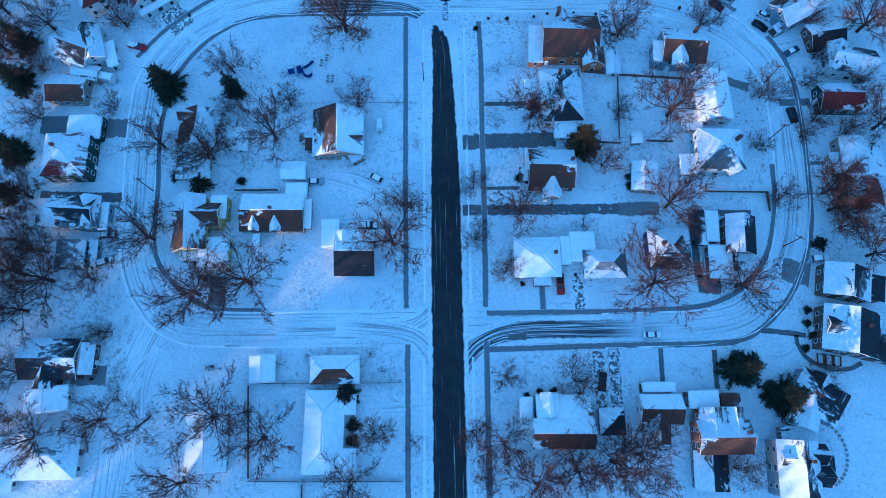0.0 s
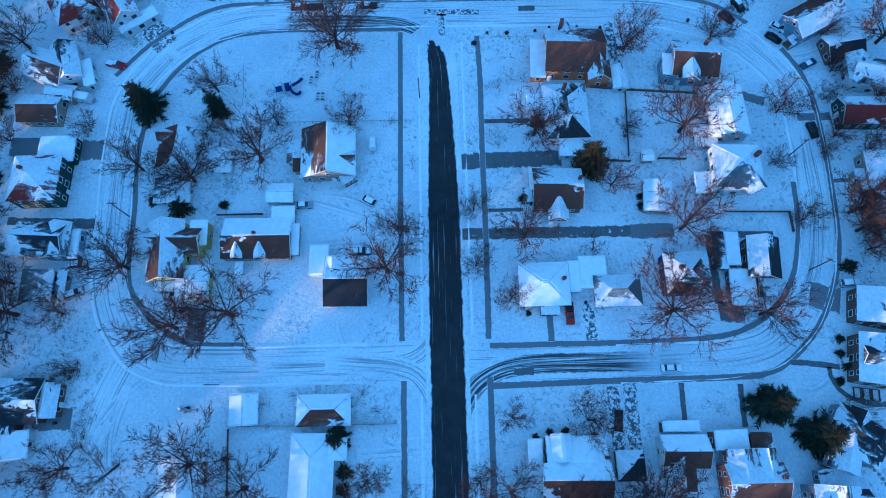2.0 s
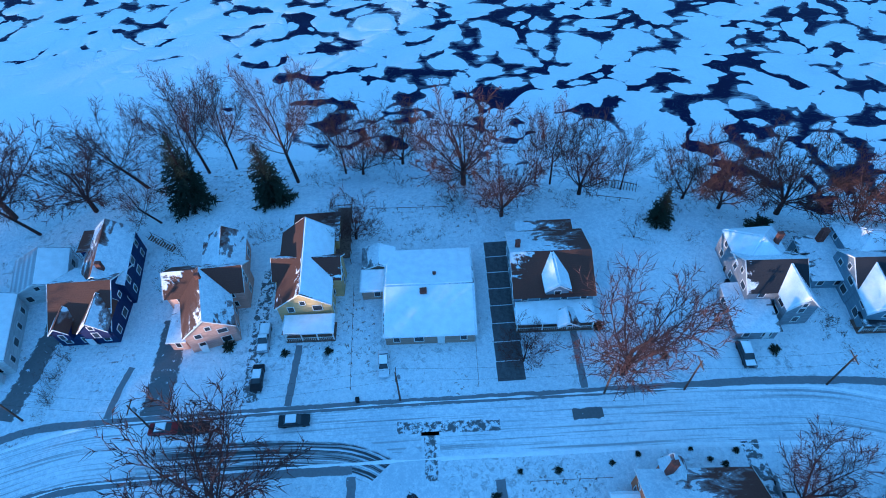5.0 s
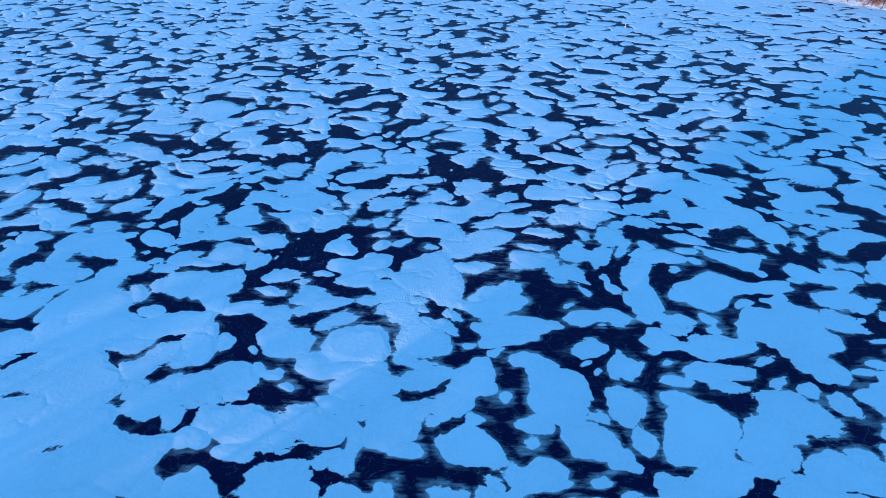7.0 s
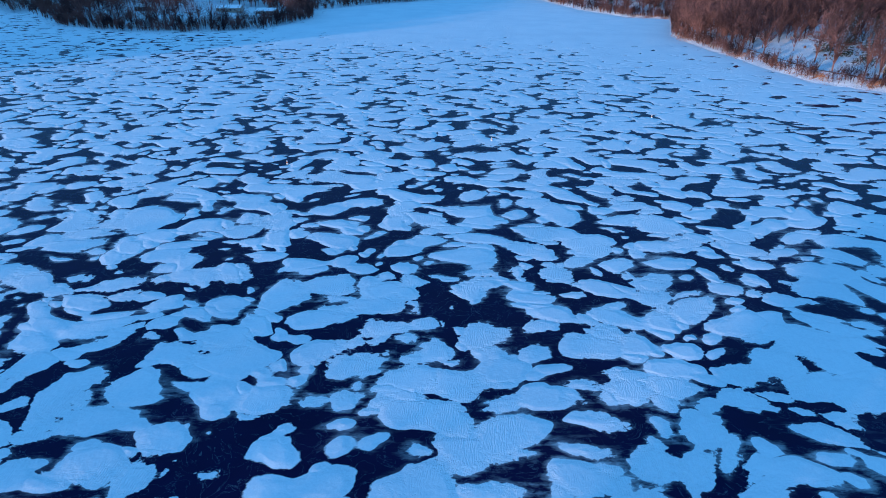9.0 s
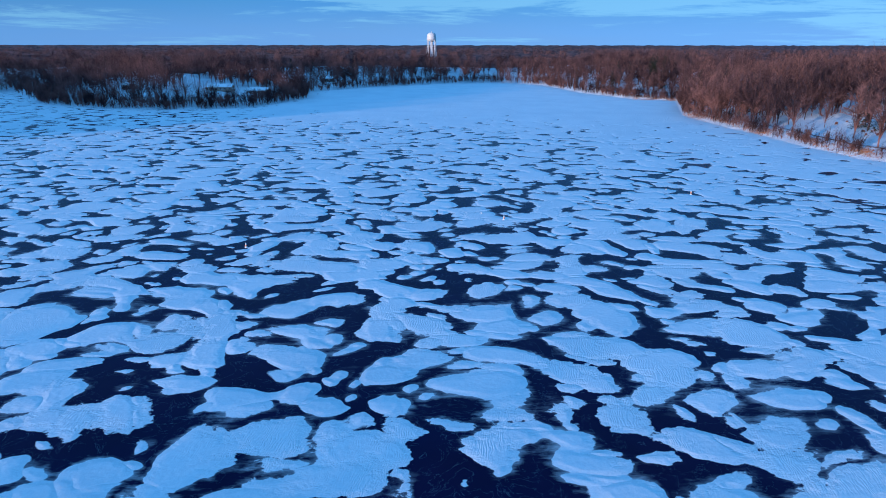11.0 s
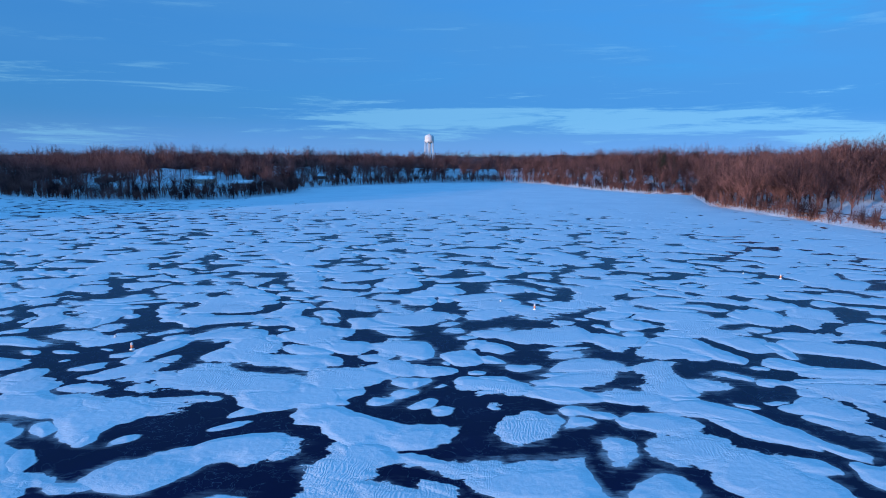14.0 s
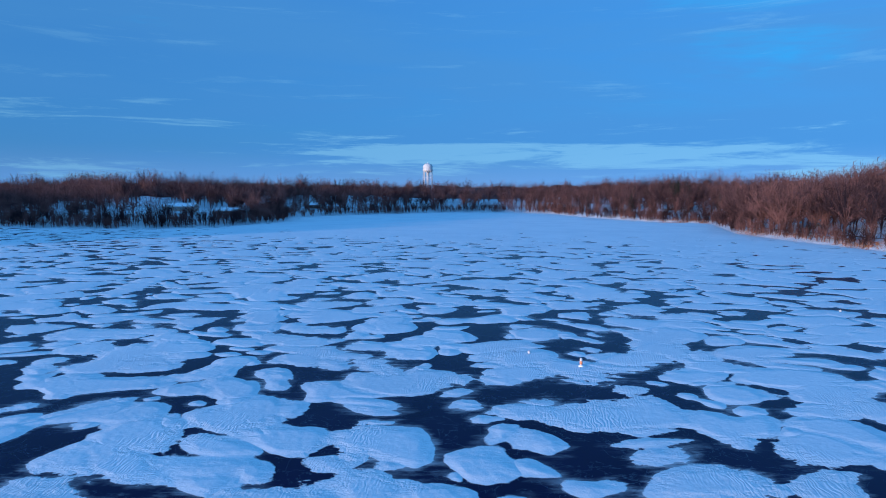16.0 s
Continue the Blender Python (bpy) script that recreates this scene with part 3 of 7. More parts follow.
for n, (line, w) in enumerate((([(-48, 172.4), (-24, 172.2), (-10, 170.6), (-4, 166), (-1.6, 158), (-0.8, 146)], 4.6), ([(50, 72.6), (18, 72.8), (9, 71.0), (3.5, 66), (0.9, 58)], 4.6), ([(-46, 73), (-16, 73.2), (-6, 75), (-3, 82)], 3.6),
                ([(-30, 74.6), (-12, 73), (-6, 70), (-3, 60)], 3.0), ([(86, 84), (92, 95), (96, 112), (97, 135)], 4.0), ([(-85.5, 95), (-87, 125), (-86, 150), (-76, 164)], 4.0))):
    strip("road", line, w + 2.0, 0.030 + 0.004 * n, MAT["road_tracks" if n > 1 else "junction_tracks"], joins=n < 4, label= "tyre tracks swept through packed snow", category="tyre tracks")
for n, (line, w) in enumerate((([(-39, 117.5), (-30, 114.5), (-20, 111), (-14, 103), (-12, 98)], 2.4), ([(-34, 118), (-24, 117), (-17, 112), (-13.5, 106)], 2.0), ([(-31, 106), (-22, 109), (-16, 115)], 2.2), ([(-27.5, 86), (-27, 80), (-24, 76)], 2.6), ([(-33, 103), (-26, 104), (-17, 103)], 2.0),
                              ([(-84, 58), (-80, 66), (-70, 73.5)], 2.6), ([(-78, 47), (-80, 60), (-77, 70)], 2.2), ([(-90, 47), (-84, 52), (-80, 62)], 2.0), ([(-22, 53), (-12, 53.4), (-4, 53.6)], 3.0), ([(91, 70), (86, 64), (80, 66)], 1.6), ([(110, 160), (100, 156), (92, 158)], 3.0))):
    strip("track", line, w, 0.024 + 0.003 * n, MAT["yard_tracks"], "shallow tyre tracks across a snowy yard", category="tyre tracks")
for line, a, b in ((CROSS_N, 4.6, -4.6), (RING_W, 4.5, -4.5), (RING_E, 4.5, -4.5)):
    for o in (a, b):
        bank("kerb", line[:-1] if line is not CROSS_N else line, o, MAT["snow"])
bank("kerb", [(-0.9, 10), (-0.7, 66)], 6.4, MAT["snow"])
bank("kerb", [(-0.9, 10), (-0.7, 66)], -6.2, MAT["snow"])
bank("kerb", [(-0.6, 80), (-0.5, 120), (-0.4, 164)], 6.2, MAT["snow"])
bank("kerb", [(-0.6, 80), (-0.5, 120), (-0.4, 164)], -6.0, MAT["snow"])
for line, w in (([(-4.8, 174.9), (3, 174.6), (11.2, 174.2)], 2.6), ([(0.3, 174.0), (0.3, 171), (0.2, 166.5)], 2.8)):
    strip("road", line, w, 0.072, MAT["drive_snowy"], "patch of bare asphalt scraped at the junction")
WALK_L = "shovelled grey concrete pavement between snowy lawns"
for line, w in (([(-11.6, 79), (-11.8, 120), (-11.7, 168)], 1.5), ([(-11.0, 0), (-11.2, 69.5)], 1.5), ([(9.4, 79), (10.0, 103), (10.1, 128), (10.6, 153), (10.2, 166)], 1.6),
                ([(8.5, 0), (8.8, 32), (9.3, 70)], 1.6),
                ([(-92, 156), (-84, 166), (-72, 175.5), (-63, 179.3), (-11, 179.2), (29, 178.6), (55, 178.5), (73, 177), (80, 174.6), (88, 168)], 1.5),
                ([(-11.6, 169), (-46, 169.8), (-60, 168.5), (-68, 164.5), (-75.5, 156.7), (-81, 147), (-82.6, 130), (-81, 114), (-81, 103), (-80.2, 94), (-73, 85.4), (-64, 79.4), (-50, 79)], 1.5),
                ([(9.6, 77.3), (46, 77.2), (62, 77.6), (71, 79), (79.8, 84), (86, 92.2), (90, 105), (91, 118)], 1.5),
                ([(96, 159), (100, 152), (101.8, 141), (101, 120), (99.6, 103), (97.4, 94), (91, 81.5), (84, 74), (76, 68.7), (64, 68.3), (38, 68.3), (10, 67.8)], 1.6)):
    strip("pavement", line, w, 0.075, MAT["walk"], WALK_L)
DRIVES = "driveway shovelled down to dark paving"
for line, w, mt in (([(4.5, 126.5), (31, 126.8)], 5.0, "drive"), ([(11, 138.3), (23, 138.3)], 1.5, "drive"), ([(4, 106.0), (47, 105.6)], 3.3, "drive"), ([(47, 105.5), (58, 105.5)], 4.4, "walk"),
                    ([(11, 112.3), (20, 112.3)], 1.1, "drive"), ([(24.6, 85.4), (24.6, 78)], 1.7, "walk"), ([(34, 87), (34.5, 78)], 3.0, "drive_snowy"), ([(68, 66.8), (67.5, 57)], 1.5, "drive"),
                    ([(54.2, 67.4), (53.8, 58)], 1.4, "drive"), ([(42, 67.5), (41.5, 36)], 3.4, "drive_snowy"), ([(38, 67), (38, 46)], 3.2, "drive_snowy"), ([(-91, 111.5), (-114, 112.5)], 3.2, "drive"),
                    ([(-92, 133), (-98, 133)], 6.5, "walk"), ([(-62, 88.5), (-62, 80)], 5.0, "drive"), ([(-89, 63), (-98, 63)], 5.5, "walk"), ([(66, 84), (72, 84)], 5.5, "drive"), ([(89, 88), (96, 86)], 7.0, "walk"),
                    ([(-84.5, 172.5), (-78.5, 165.5)], 8.0, "drive_snowy"), ([(90, 177), (84.5, 171)], 6.0, "drive_snowy"), ([(67, 104.2), (83, 103.6)], 2.0, "drive"), ([(66.6, 104), (66.4, 86)], 2.2, "drive"), ([(-21.3, 191), (-22.3, 180)], 1.3, "walk"), ([(25.8, 190), (25.5, 179.4)], 1.3, "walk"), ([(-28.0, 208), (-28.6, 198), (-28.6, 181)], 2.8, "drive_snowy"), ([(-43.5, 198), (-43.5, 179.5)], 5.0, "drive"),
                    ([(-49.3, 189), (-51, 184), (-51, 180)], 1.3, "walk"), ([(-64.5, 204), (-66, 190), (-68, 181)], 4.2, "drive"), ([(79, 187), (79.6, 178)], 1.4, "walk"), ([(96, 137), (105, 137)], 2.6, "walk"), ([(78, 146), (88, 142)], 3, "walk"),
                    ([(48, 169), (49, 155)], 3.0, "drive_snowy"), ([(100.5, 118), (109, 118)], 1.2, "walk")):
    strip("driveway", line, w, 0.070, MAT[mt], DRIVES if mt != "walk" else "paved path half cleared of snow", category="driveway")

# ---- houses ----
WIN = {}


def window_data(w, h):
    if (w, h) not in WIN:
        f = Mesh()
        t = 0.11
        ring = [(-w / 2 - t, -t), (w / 2 + t, -t), (w / 2 + t, h + t), (-w / 2 - t, h + t)]
        hole = [(-w / 2, 0), (w / 2, 0), (w / 2, h), (-w / 2, h)]
        f.v = [(x, -0.08, z) for x, z in ring] + [(x, -0.08, z) for x, z in hole] + [(x, 0.02, z) for x, z in ring] + [(x, 0.02, z) for x, z in hole]
        for i in range(4):
            j = (i + 1) % 4
            f.f += [(i, j, 4 + j, 4 + i), (8 + j, 8 + i, 12 + i, 12 + j), (j, i, 8 + i, 8 + j), (4 + i, 4 + j, 12 + j, 12 + i)]
        p = Mesh().box(-w / 2, -0.03, 0, w / 2, 0.01, h)
        WIN[w, h] = f.data("window_frame", MAT["trim"]), p.data("pane", MAT["glass"])
    return WIN[w, h]


def add_window(root, m, w=0.95, h=1.4):
    fd, pd = window_data(w, h)
    f = part("window", fd, root, m=m)
    part("pane", pd, f)


def add_door(root, m):
    d = Mesh().box(-0.48, -0.05, 0, 0.48, 0.02, 2.05).box(-0.6, -0.09, 2.05, 0.6, 0.02, 2.2).box(-0.6, -0.09, 0, -0.48, 0.02, 2.05).box(0.48, -0.09, 0, 0.6, 0.02, 2.05)
    part("door", d.data("door", MAT["trim"]), root, m=m)


def roof_part(root, polys, material, base, name="roof"):
    """polys: (loop of points, share of snow). Slopes with thickness, and deep snow as a rounded blanket on the full ones."""
    m = Mesh()
    cov = []
    for pts, cover in polys:
        p = [Vector(q) for q in pts]
        n = (p[1] - p[0]).cross(p[2] - p[0]).normalized()
        if n.z < 0:
            p.reverse()
            n = -n
        low = min(q.z for q in p)
        u = Vector((-n.y, n.x, 0))
        u = u.normalized() if u.length > 1e-4 else Vector((1, 0, 0))
        w = n.cross(u)
        at = len(m.f)
        m.hexa([q - n * 0.16 for q in p], p)
        m.uv[at + 1] = [(q.dot(u), q.dot(w)) for q in p]
        cov += [cover] * (len(m.f) - at)
    me = m.data(name, material)
    a = me.attributes.new("cover", "FLOAT", "FACE")
    a.data.foreach_set("value", np.array(cov, np.float32))
    # the wind has swept each slope towards one of its edges
    sw = me.attributes.new("sweep", "FLOAT", "CORNER")
    rng = random.Random(round(sum(q[0] * 3.1 + q[1] * 7.7 for q in polys[0][0]) * 10 + base.translation.x * 5 + base.translation.y * 11))
    for poly in me.polygons:
        if poly.index not in m.uv:
            continue
        uv = np.array(m.uv[poly.index])
        uv = (uv - uv.mean(0)) / np.maximum(np.ptp(uv, axis=0) / 2, 0.1)
        ang = rng.choice((0.5, 2.6, 3.9, 5.4)) + rng.uniform(-0.4, 0.4)
        for li, c in zip(poly.loop_indices, uv):
            sw.data[li].value = float(c[0] * math.cos(ang) + c[1] * math.sin(ang))
    part(name, me, root, m=base)
    s = Mesh()
    for pts, cover in polys:
        if cover < 0.93:
            continue
        p = [Vector(q) for q in pts]
        n = (p[1] - p[0]).cross(p[2] - p[0]).normalized()
        if n.z < 0:
            p.reverse()
            n = -n
        c = sum(p, Vector()) / len(p)
        inner = [q + (c - q).normalized() * 0.22 + n * 0.01 for q in p]
        top = [q + (c - q).normalized() * 0.46 + n * 0.19 for q in p]
        s.hexa(inner, top)
    if s.f:
        part("snow_cover", s.data("snow_cover", MAT["snow"], False), root, m=base)


def gable_polys(L, W, e, r, cov, drop=0.0):
    h = L / 2
    return [([(-h, 0, r), (h, 0, r), (h, W, e), (-h, W, e)], cov[0]), ([(-h, 0, r), (h, 0, r), (h, -W, e - drop), (-h, -W, e - drop)], cov[1])]


def hip_polys(L, W, e, r, cov):
    h = L / 2
    k = max(h - W, 0.05)
    if h < W:
        k = 0.05
    return [([(-k, 0, r), (k, 0, r), (h, W, e), (-h, W, e)], cov[0]), ([(k, 0, r), (h, W, e), (h, -W, e)], cov[1]),
            ([(-k, 0, r), (k, 0, r), (h, -W, e), (-h, -W, e)], cov[2]), ([(-k, 0, r), (-h, W, e), (-h, -W, e)], cov[3])]


def wall_windows(root, base, L, W, e, z0, gable_r=None, skip=""):
    """Rows of windows on the four sides of a block, storey by storey."""
    storeys = [0.95] if e - max(z0, 0) < 4.3 else [0.95, 3.7]
    if z0 > 1:
        storeys = [z0 + 0.35]
    for side, ln, off, ang in (("s", L, W, 0), ("n", L, W, 180), ("e", 2 * W, L / 2, 90), ("w", 2 * W, L / 2, 270)):
        if side in skip or ln < 1.6:
            continue
        n = max(1, int(ln / 3.3))
        for zz in storeys:
            hgt = 1.35 if e - zz > 1.7 else max(0.5, e - zz - 0.35)
            for i in range(n):
                a = (i + 0.5) / n * ln - ln / 2
                add_window(root, base @ pose(0, 0, 0, 0, 0, ang) @ pose(a, -off - 0.01, zz), (1.5 if (i + int(zz)) % 3 == 1 and ln > 6 else 1.0) if ln > 3 else 0.8, round(hgt, 1))
        if gable_r and side in "ew" and gable_r - e > 2.0:
            add_window(root, base @ pose(0, 0, 0, 0, 0, ang) @ pose(0, -off - 0.01, e + 0.1), 0.8, 1.0)


def house(label, wall, roof, vols, chimneys=(), door=None, name="house", category="house"):
    """vols: (shape, x, y, turn, length, half width, eave, ridge, snow shares, foot, sides without windows)."""
    x0, y0 = vols[0][1], vols[0][2]
    root = thing(name, label, category, pose(x0, y0, 0))
    for shape, x, y, ang, L, W, e, r, cov, *rest in vols:
        z0 = rest[0] if rest else -0.3
        skip = rest[1] if len(rest) > 1 else ""
        base = pose(x - x0, y - y0, 0, 0, 0, ang)
        wl_, ww = L / 2 - 0.35, W - 0.4
        wm = WALL[wall]
        if shape == "g":
            re = r - 0.22
            k = (r - e) / W
            ee = re - k * ww
            prof = [(-ww, z0), (ww, z0), (ww, ee), (0, re), (-ww, ee)]
            w = Mesh().hexa([(-wl_, a, b) for a, b in prof], [(wl_, a, b) for a, b in prof])
            part("wall", w.data("wall", wm), root, m=base)
            roof_part(root, gable_polys(L, W, e, r, cov), ROOF[roof], base)
            for sx in (-1, 1):
                bb = Mesh()
                x1, x2 = sorted((sx * L / 2, sx * (L / 2 + 0.07)))
                bb.hexa([(x1, -W, e - 0.24), (x1, 0, r - 0.24), (x1, W, e - 0.24), (x1, W, e + 0.03), (x1, 0, r + 0.03), (x1, -W, e + 0.03)], [(x2, -W, e - 0.24), (x2, 0, r - 0.24), (x2, W, e - 0.24), (x2, W, e + 0.03), (x2, 0, r + 0.03), (x2, -W, e + 0.03)])
                part("bargeboard", bb.data("bargeboard", MAT["trim"]), root, m=base)
            wall_windows(root, base, 2 * wl_, ww, ee, z0, re, skip)
        elif shape == "h":
            w = Mesh().box(-wl_, -ww, z0, wl_, ww, e - 0.05)
            part("wall", w.data("wall", wm), root, m=base)
            roof_part(root, hip_polys(L, W, e, r, cov), ROOF[roof], base)
            wall_windows(root, base, 2 * wl_, ww, e, z0, None, skip)
        elif shape == "f":
            w = Mesh().box(-wl_, -ww, z0, wl_, ww, e - 0.1)
            part("wall", w.data("wall", wm), root, m=base)
            h = L / 2
            roof_part(root, [([(-h, -W, e), (h, -W, e), (h, W, r), (-h, W, r)], cov[0])], ROOF[roof], base)
            wall_windows(root, base, 2 * wl_, ww, e, z0, None, skip)
        elif shape == "p":
            h = L / 2
            roof_part(root, [([(-h, -W, e), (h, -W, e), (h, W, r), (-h, W, r)], cov[0])], ROOF[roof], base, "porch_roof")
            fl = Mesh().box(-h + 0.2, -W + 0.2, 0.0, h - 0.2, W, 0.45)
            part("porch_floor", fl.data("porch_floor", MAT["wood"]), root, m=base)
            post = Mesh().box(-0.09, -0.09, 0.45, 0.09, 0.09, e - 0.1).data("porch_post", MAT["trim"])
            for i in range(4):
                part("porch_post", post, root, m=base @ pose(-h + 0.35 + i * (L - 0.7) / 3, -W + 0.35, 0))
            rail = Mesh().box(-h + 0.35, -W + 0.31, 1.2, h - 0.35, -W + 0.39, 1.28)
            n = int(L / 0.35)
            for i in range(n):
                a = -h + 0.4 + i * (L - 0.8) / n
                rail.box(a, -W + 0.33, 0.45, a + 0.06, -W + 0.37, 1.2)
            part("porch_rail", rail.data("porch_rail", MAT["trim"]), root, m=base)
    for x, y, z, s in chimneys:
        c = Mesh().box(-s, -s * 0.8, z - 5.4 if z > 6.5 else z - 3.0, s, s * 0.8, z).box(-s - 0.06, -s * 0.8 - 0.06, z - 0.25, s + 0.06, s * 0.8 + 0.06, z - 0.1)
        part("chimney", c.data("chimney", MAT["brick"]), root, "red brick chimney", pose(x - x0, y - y0, 0))
    if door:
        add_door(root, pose(door[0] - x0, door[1] - y0, 0.15, 0, 0, door[2]))
    return root


# the row along the lake
house("red-shingled white corner house with cross gables", "white", "red", [("g", -92.5, 183.6, 38, 16, 5, 5.4, 9.2, (0.85, 0.42)), ("g", -92.0, 176.6, -56, 13, 4.4, 5.2, 8.6, (0.5, 0.45)), ("h", -104.5, 176.5, 30, 12, 5.0, 5.2, 8.8, (0.55, 0.5, 0.45, 0.6)), ("f", -86.6, 172.6, 34, 12, 1.8, 3.0, 3.2, (1,))], [(-92, 184, 10, 0.4)], (-85.5, 172, 28))
house("small white house under a frosted ribbed metal roof", "white", "metal", [("g", -74.5, 195.4, -78, 14.2, 4.7, 4.2, 6.8, (0.95, 0.75)), ("f", -72.4, 187.8, 12, 5.0, 1.2, 2.9, 3.2, (0.9,), -0.3, "n")], (), (-72.3, 186.9, 12))
house("white garage under a frosted ribbed metal roof", "white", "metal", [("g", -69.6, 208.3, -76, 9.2, 5.0, 3.4, 5.6, (0.95, 0.8))], name="garage", category="garage")
house("dark navy two-storey house with bare brown front roof", "navy", "brown", [("g", -57.6, 201.0, 0, 10.6, 7.2, 4.2, 9.1, (0.8, 0.04)), ("g", -56.4, 208.4, -84, 13.5, 4.2, 6.0, 9.5, (0.8, 0.45)), ("g", -54.6, 196.0, -90, 6.2, 2.6, 5.6, 8.3, (0.55, 0.35), 3.2, "n"), ("g", -60.2, 195.2, -90, 4.6, 1.7, 5.6, 7.3, (0.35, 0.35), 3.2, "n"), ("f", -59.8, 212.0, 0, 4, 2.5, 7.0, 7.2, (0.4,))], [(-54.9, 204.0, 10.3, 0.45)], (-57, 193.9, 0))
house("pale pink gabled house with half-bare brown roof", "pink", "brown", [("g", -36.7, 197.3, -76, 11.6, 4.4, 5.0, 8.6, (0.88, 0.22)), ("g", -37.5, 202.6, 2, 13.8, 3.6, 5.2, 8.4, (0.5, 0.05)), ("g", -35.8, 208.4, -84, 10.5, 4.0, 4.4, 7.0, (0.72, 0.86)), ("f", -41.5, 196.0, 0, 3.4, 4.6, 3.0, 3.3, (0.9,))], [(-37.6, 200.6, 9.6, 0.4)], (-37, 190.9, 14))
house("cream two-storey house with tall front gable and porch", "cream", "brown", [("g", -20.1, 203.8, -89, 17.2, 4.9, 5.4, 9.2, (0.93, 0.12)), ("g", -19.6, 203.6, -3, 12.2, 3.0, 5.4, 8.4, (0.5, 0.12)), ("f", -19.0, 213.5, 0, 8.8, 3.6, 4.8, 5.0, (0.3,)), ("p", -19.3, 193.2, -2, 8.8, 1.9, 3.0, 3.3, (0.96,))], (), (-19.3, 195.5, 0))
house("long low white ranch house under deep snow", "tan", "grey", [("g", 1.5, 198.6, -2, 15.8, 9.4, 2.9, 4.7, (1.0, 1.0)), ("f", -7.7, 201.6, -2, 6.2, 2.5, 2.9, 3.0, (1.0,)), ("g", -7.4, 206.7, -90, 5.2, 3.2, 2.8, 4.2, (0.95, 0.6))], [(0.5, 197.2, 5.3, 0.55), (2.6, 201.0, 5.0, 0.25)], (3.0, 189.4, 0))
house("brown-roofed house with snowy dormer and front porch", "bluegrey", "brown", [("g", 23.1, 201.6, -2, 14.2, 7.6, 4.8, 8.1, (0.5, 0.04)), ("g", 23.3, 198.2, -90, 8.0, 2.3, 6.2, 8.0, (0.95, 0.95), 4.6, "n"), ("f", 23.6, 208.4, -2, 10.6, 3.4, 4.4, 4.6, (0.55,)), ("p", 22.6, 192.2, -2, 13.6, 2.2, 2.9, 3.4, (0.93,)), ("g", 24.6, 190.8, -90, 3.4, 2.0, 2.9, 4.2, (0.6, 0.95), 2.4, "n")], [(17.6, 203.6, 9.0, 0.4)], (23.4, 194.2, 0))
house("grey two-storey house with steep snowy front gable", "grey", "dark", [("g", 60.4, 196.0, -3, 10.4, 4.6, 5.2, 8.6, (0.85, 0.14)), ("h", 60.4, 201.0, 0, 9.6, 5.0, 5.2, 8.6, (1.0, 0.9, 1.0, 1.0)), ("g", 63.0, 192.2, -90, 8.4, 2.9, 5.0, 8.2, (0.6, 0.95)), ("f", 55.8, 190.6, -3, 7.6, 5.0, 2.8, 3.1, (0.92,))], [(63, 201, 9.4, 0.45)], (57.5, 185.9, 0))
house("grey-brown gabled house with snowy front slope and chimney", "bluegrey", "dark", [("g", 78.9, 195.4, -3, 10.2, 4.4, 5.0, 8.1, (0.6, 0.12)), ("g", 77.0, 190.6, -98, 9.4, 3.4, 4.6, 7.6, (0.25, 0.95)), ("h", 81.2, 201.4, 0, 11.0, 4.4, 5.2, 7.6, (1.0, 0.9, 1.0, 0.9)), ("f", 72.6, 199.8, -3, 7.4, 5.0, 2.8, 3.2, (0.85,)), ("p", 77, 186.6, -3, 8.0, 1.4, 2.7, 2.9, (0.4,))], [(73.6, 203.6, 6.2, 0.6)], (77, 187.6, 0))
house("low brown brick house among trees", "redbrick", "brown", [("g", 91.0, 181.8, -30, 9.0, 3.4, 3.0, 5.0, (0.45, 0.2)), ("g", 97.0, 184.0, 64, 10, 3.2, 3.2, 5.2, (0.95, 0.92))], (), (92, 178.0, -30))
# east block
house("brown-roofed corner house with snowy lean-to and bare slope", "orange", "brown", [("g", 36.4, 157.2, -3, 16.2, 7.0, 4.6, 8.2, (0.5, 0.05)), ("f", 26.6, 156.0, -3, 4.4, 6.2, 3.0, 3.2, (1.0,)), ("g", 42.6, 151.2, -90, 7.0, 3.2, 4.4, 7.0, (0.45, 0.5)), ("g", 34.0, 164.0, -90, 3.4, 1.9, 4.6, 6.6, (0.9, 0.9))], [(32.9, 163.6, 9.2, 0.45)], (29.6, 150.6, 0))
house("rambling white house with patched snow on dark roof", "white", "dark", [("h", 32.6, 138.6, -89, 16.4, 5.9, 4.2, 7.4, (0.88, 0.25, 0.72, 0.6)), ("f", 34.1, 128.6, -1, 8.0, 2.8, 2.9, 3.1, (1.0,)), ("g", 26.2, 137.0, 0, 6.4, 2.4, 3.0, 4.6, (0.7, 0.35)), ("f", 24.6, 142.2, 0, 4.6, 2.4, 3.0, 3.2, (0.95,))], [(32.2, 144.2, 8.2, 0.4)])
house("brown bungalow with snowy front gable", "brown", "brown", [("g", 28.5, 116.4, -2, 12.6, 5.6, 3.8, 6.6, (0.75, 0.05)), ("g", 28.4, 110.6, -94, 5.6, 2.6, 3.4, 5.6, (0.9, 0.9), 2.0, "n"), ("f", 23.4, 119.6, -2, 3.8, 3.2, 2.9, 3.1, (1.0,)), ("f", 21.0, 115.6, 0, 2.4, 2.2, 2.7, 2.8, (0.7,))], [(34, 118, 7.2, 0.4)], (26.5, 107.9, 0))
house("long garage with a snowy low roof", "tan", "grey", [("g", 54.2, 114.1, -96, 8.8, 3.7, 2.7, 3.7, (1.0, 1.0))], name="garage", category="garage")
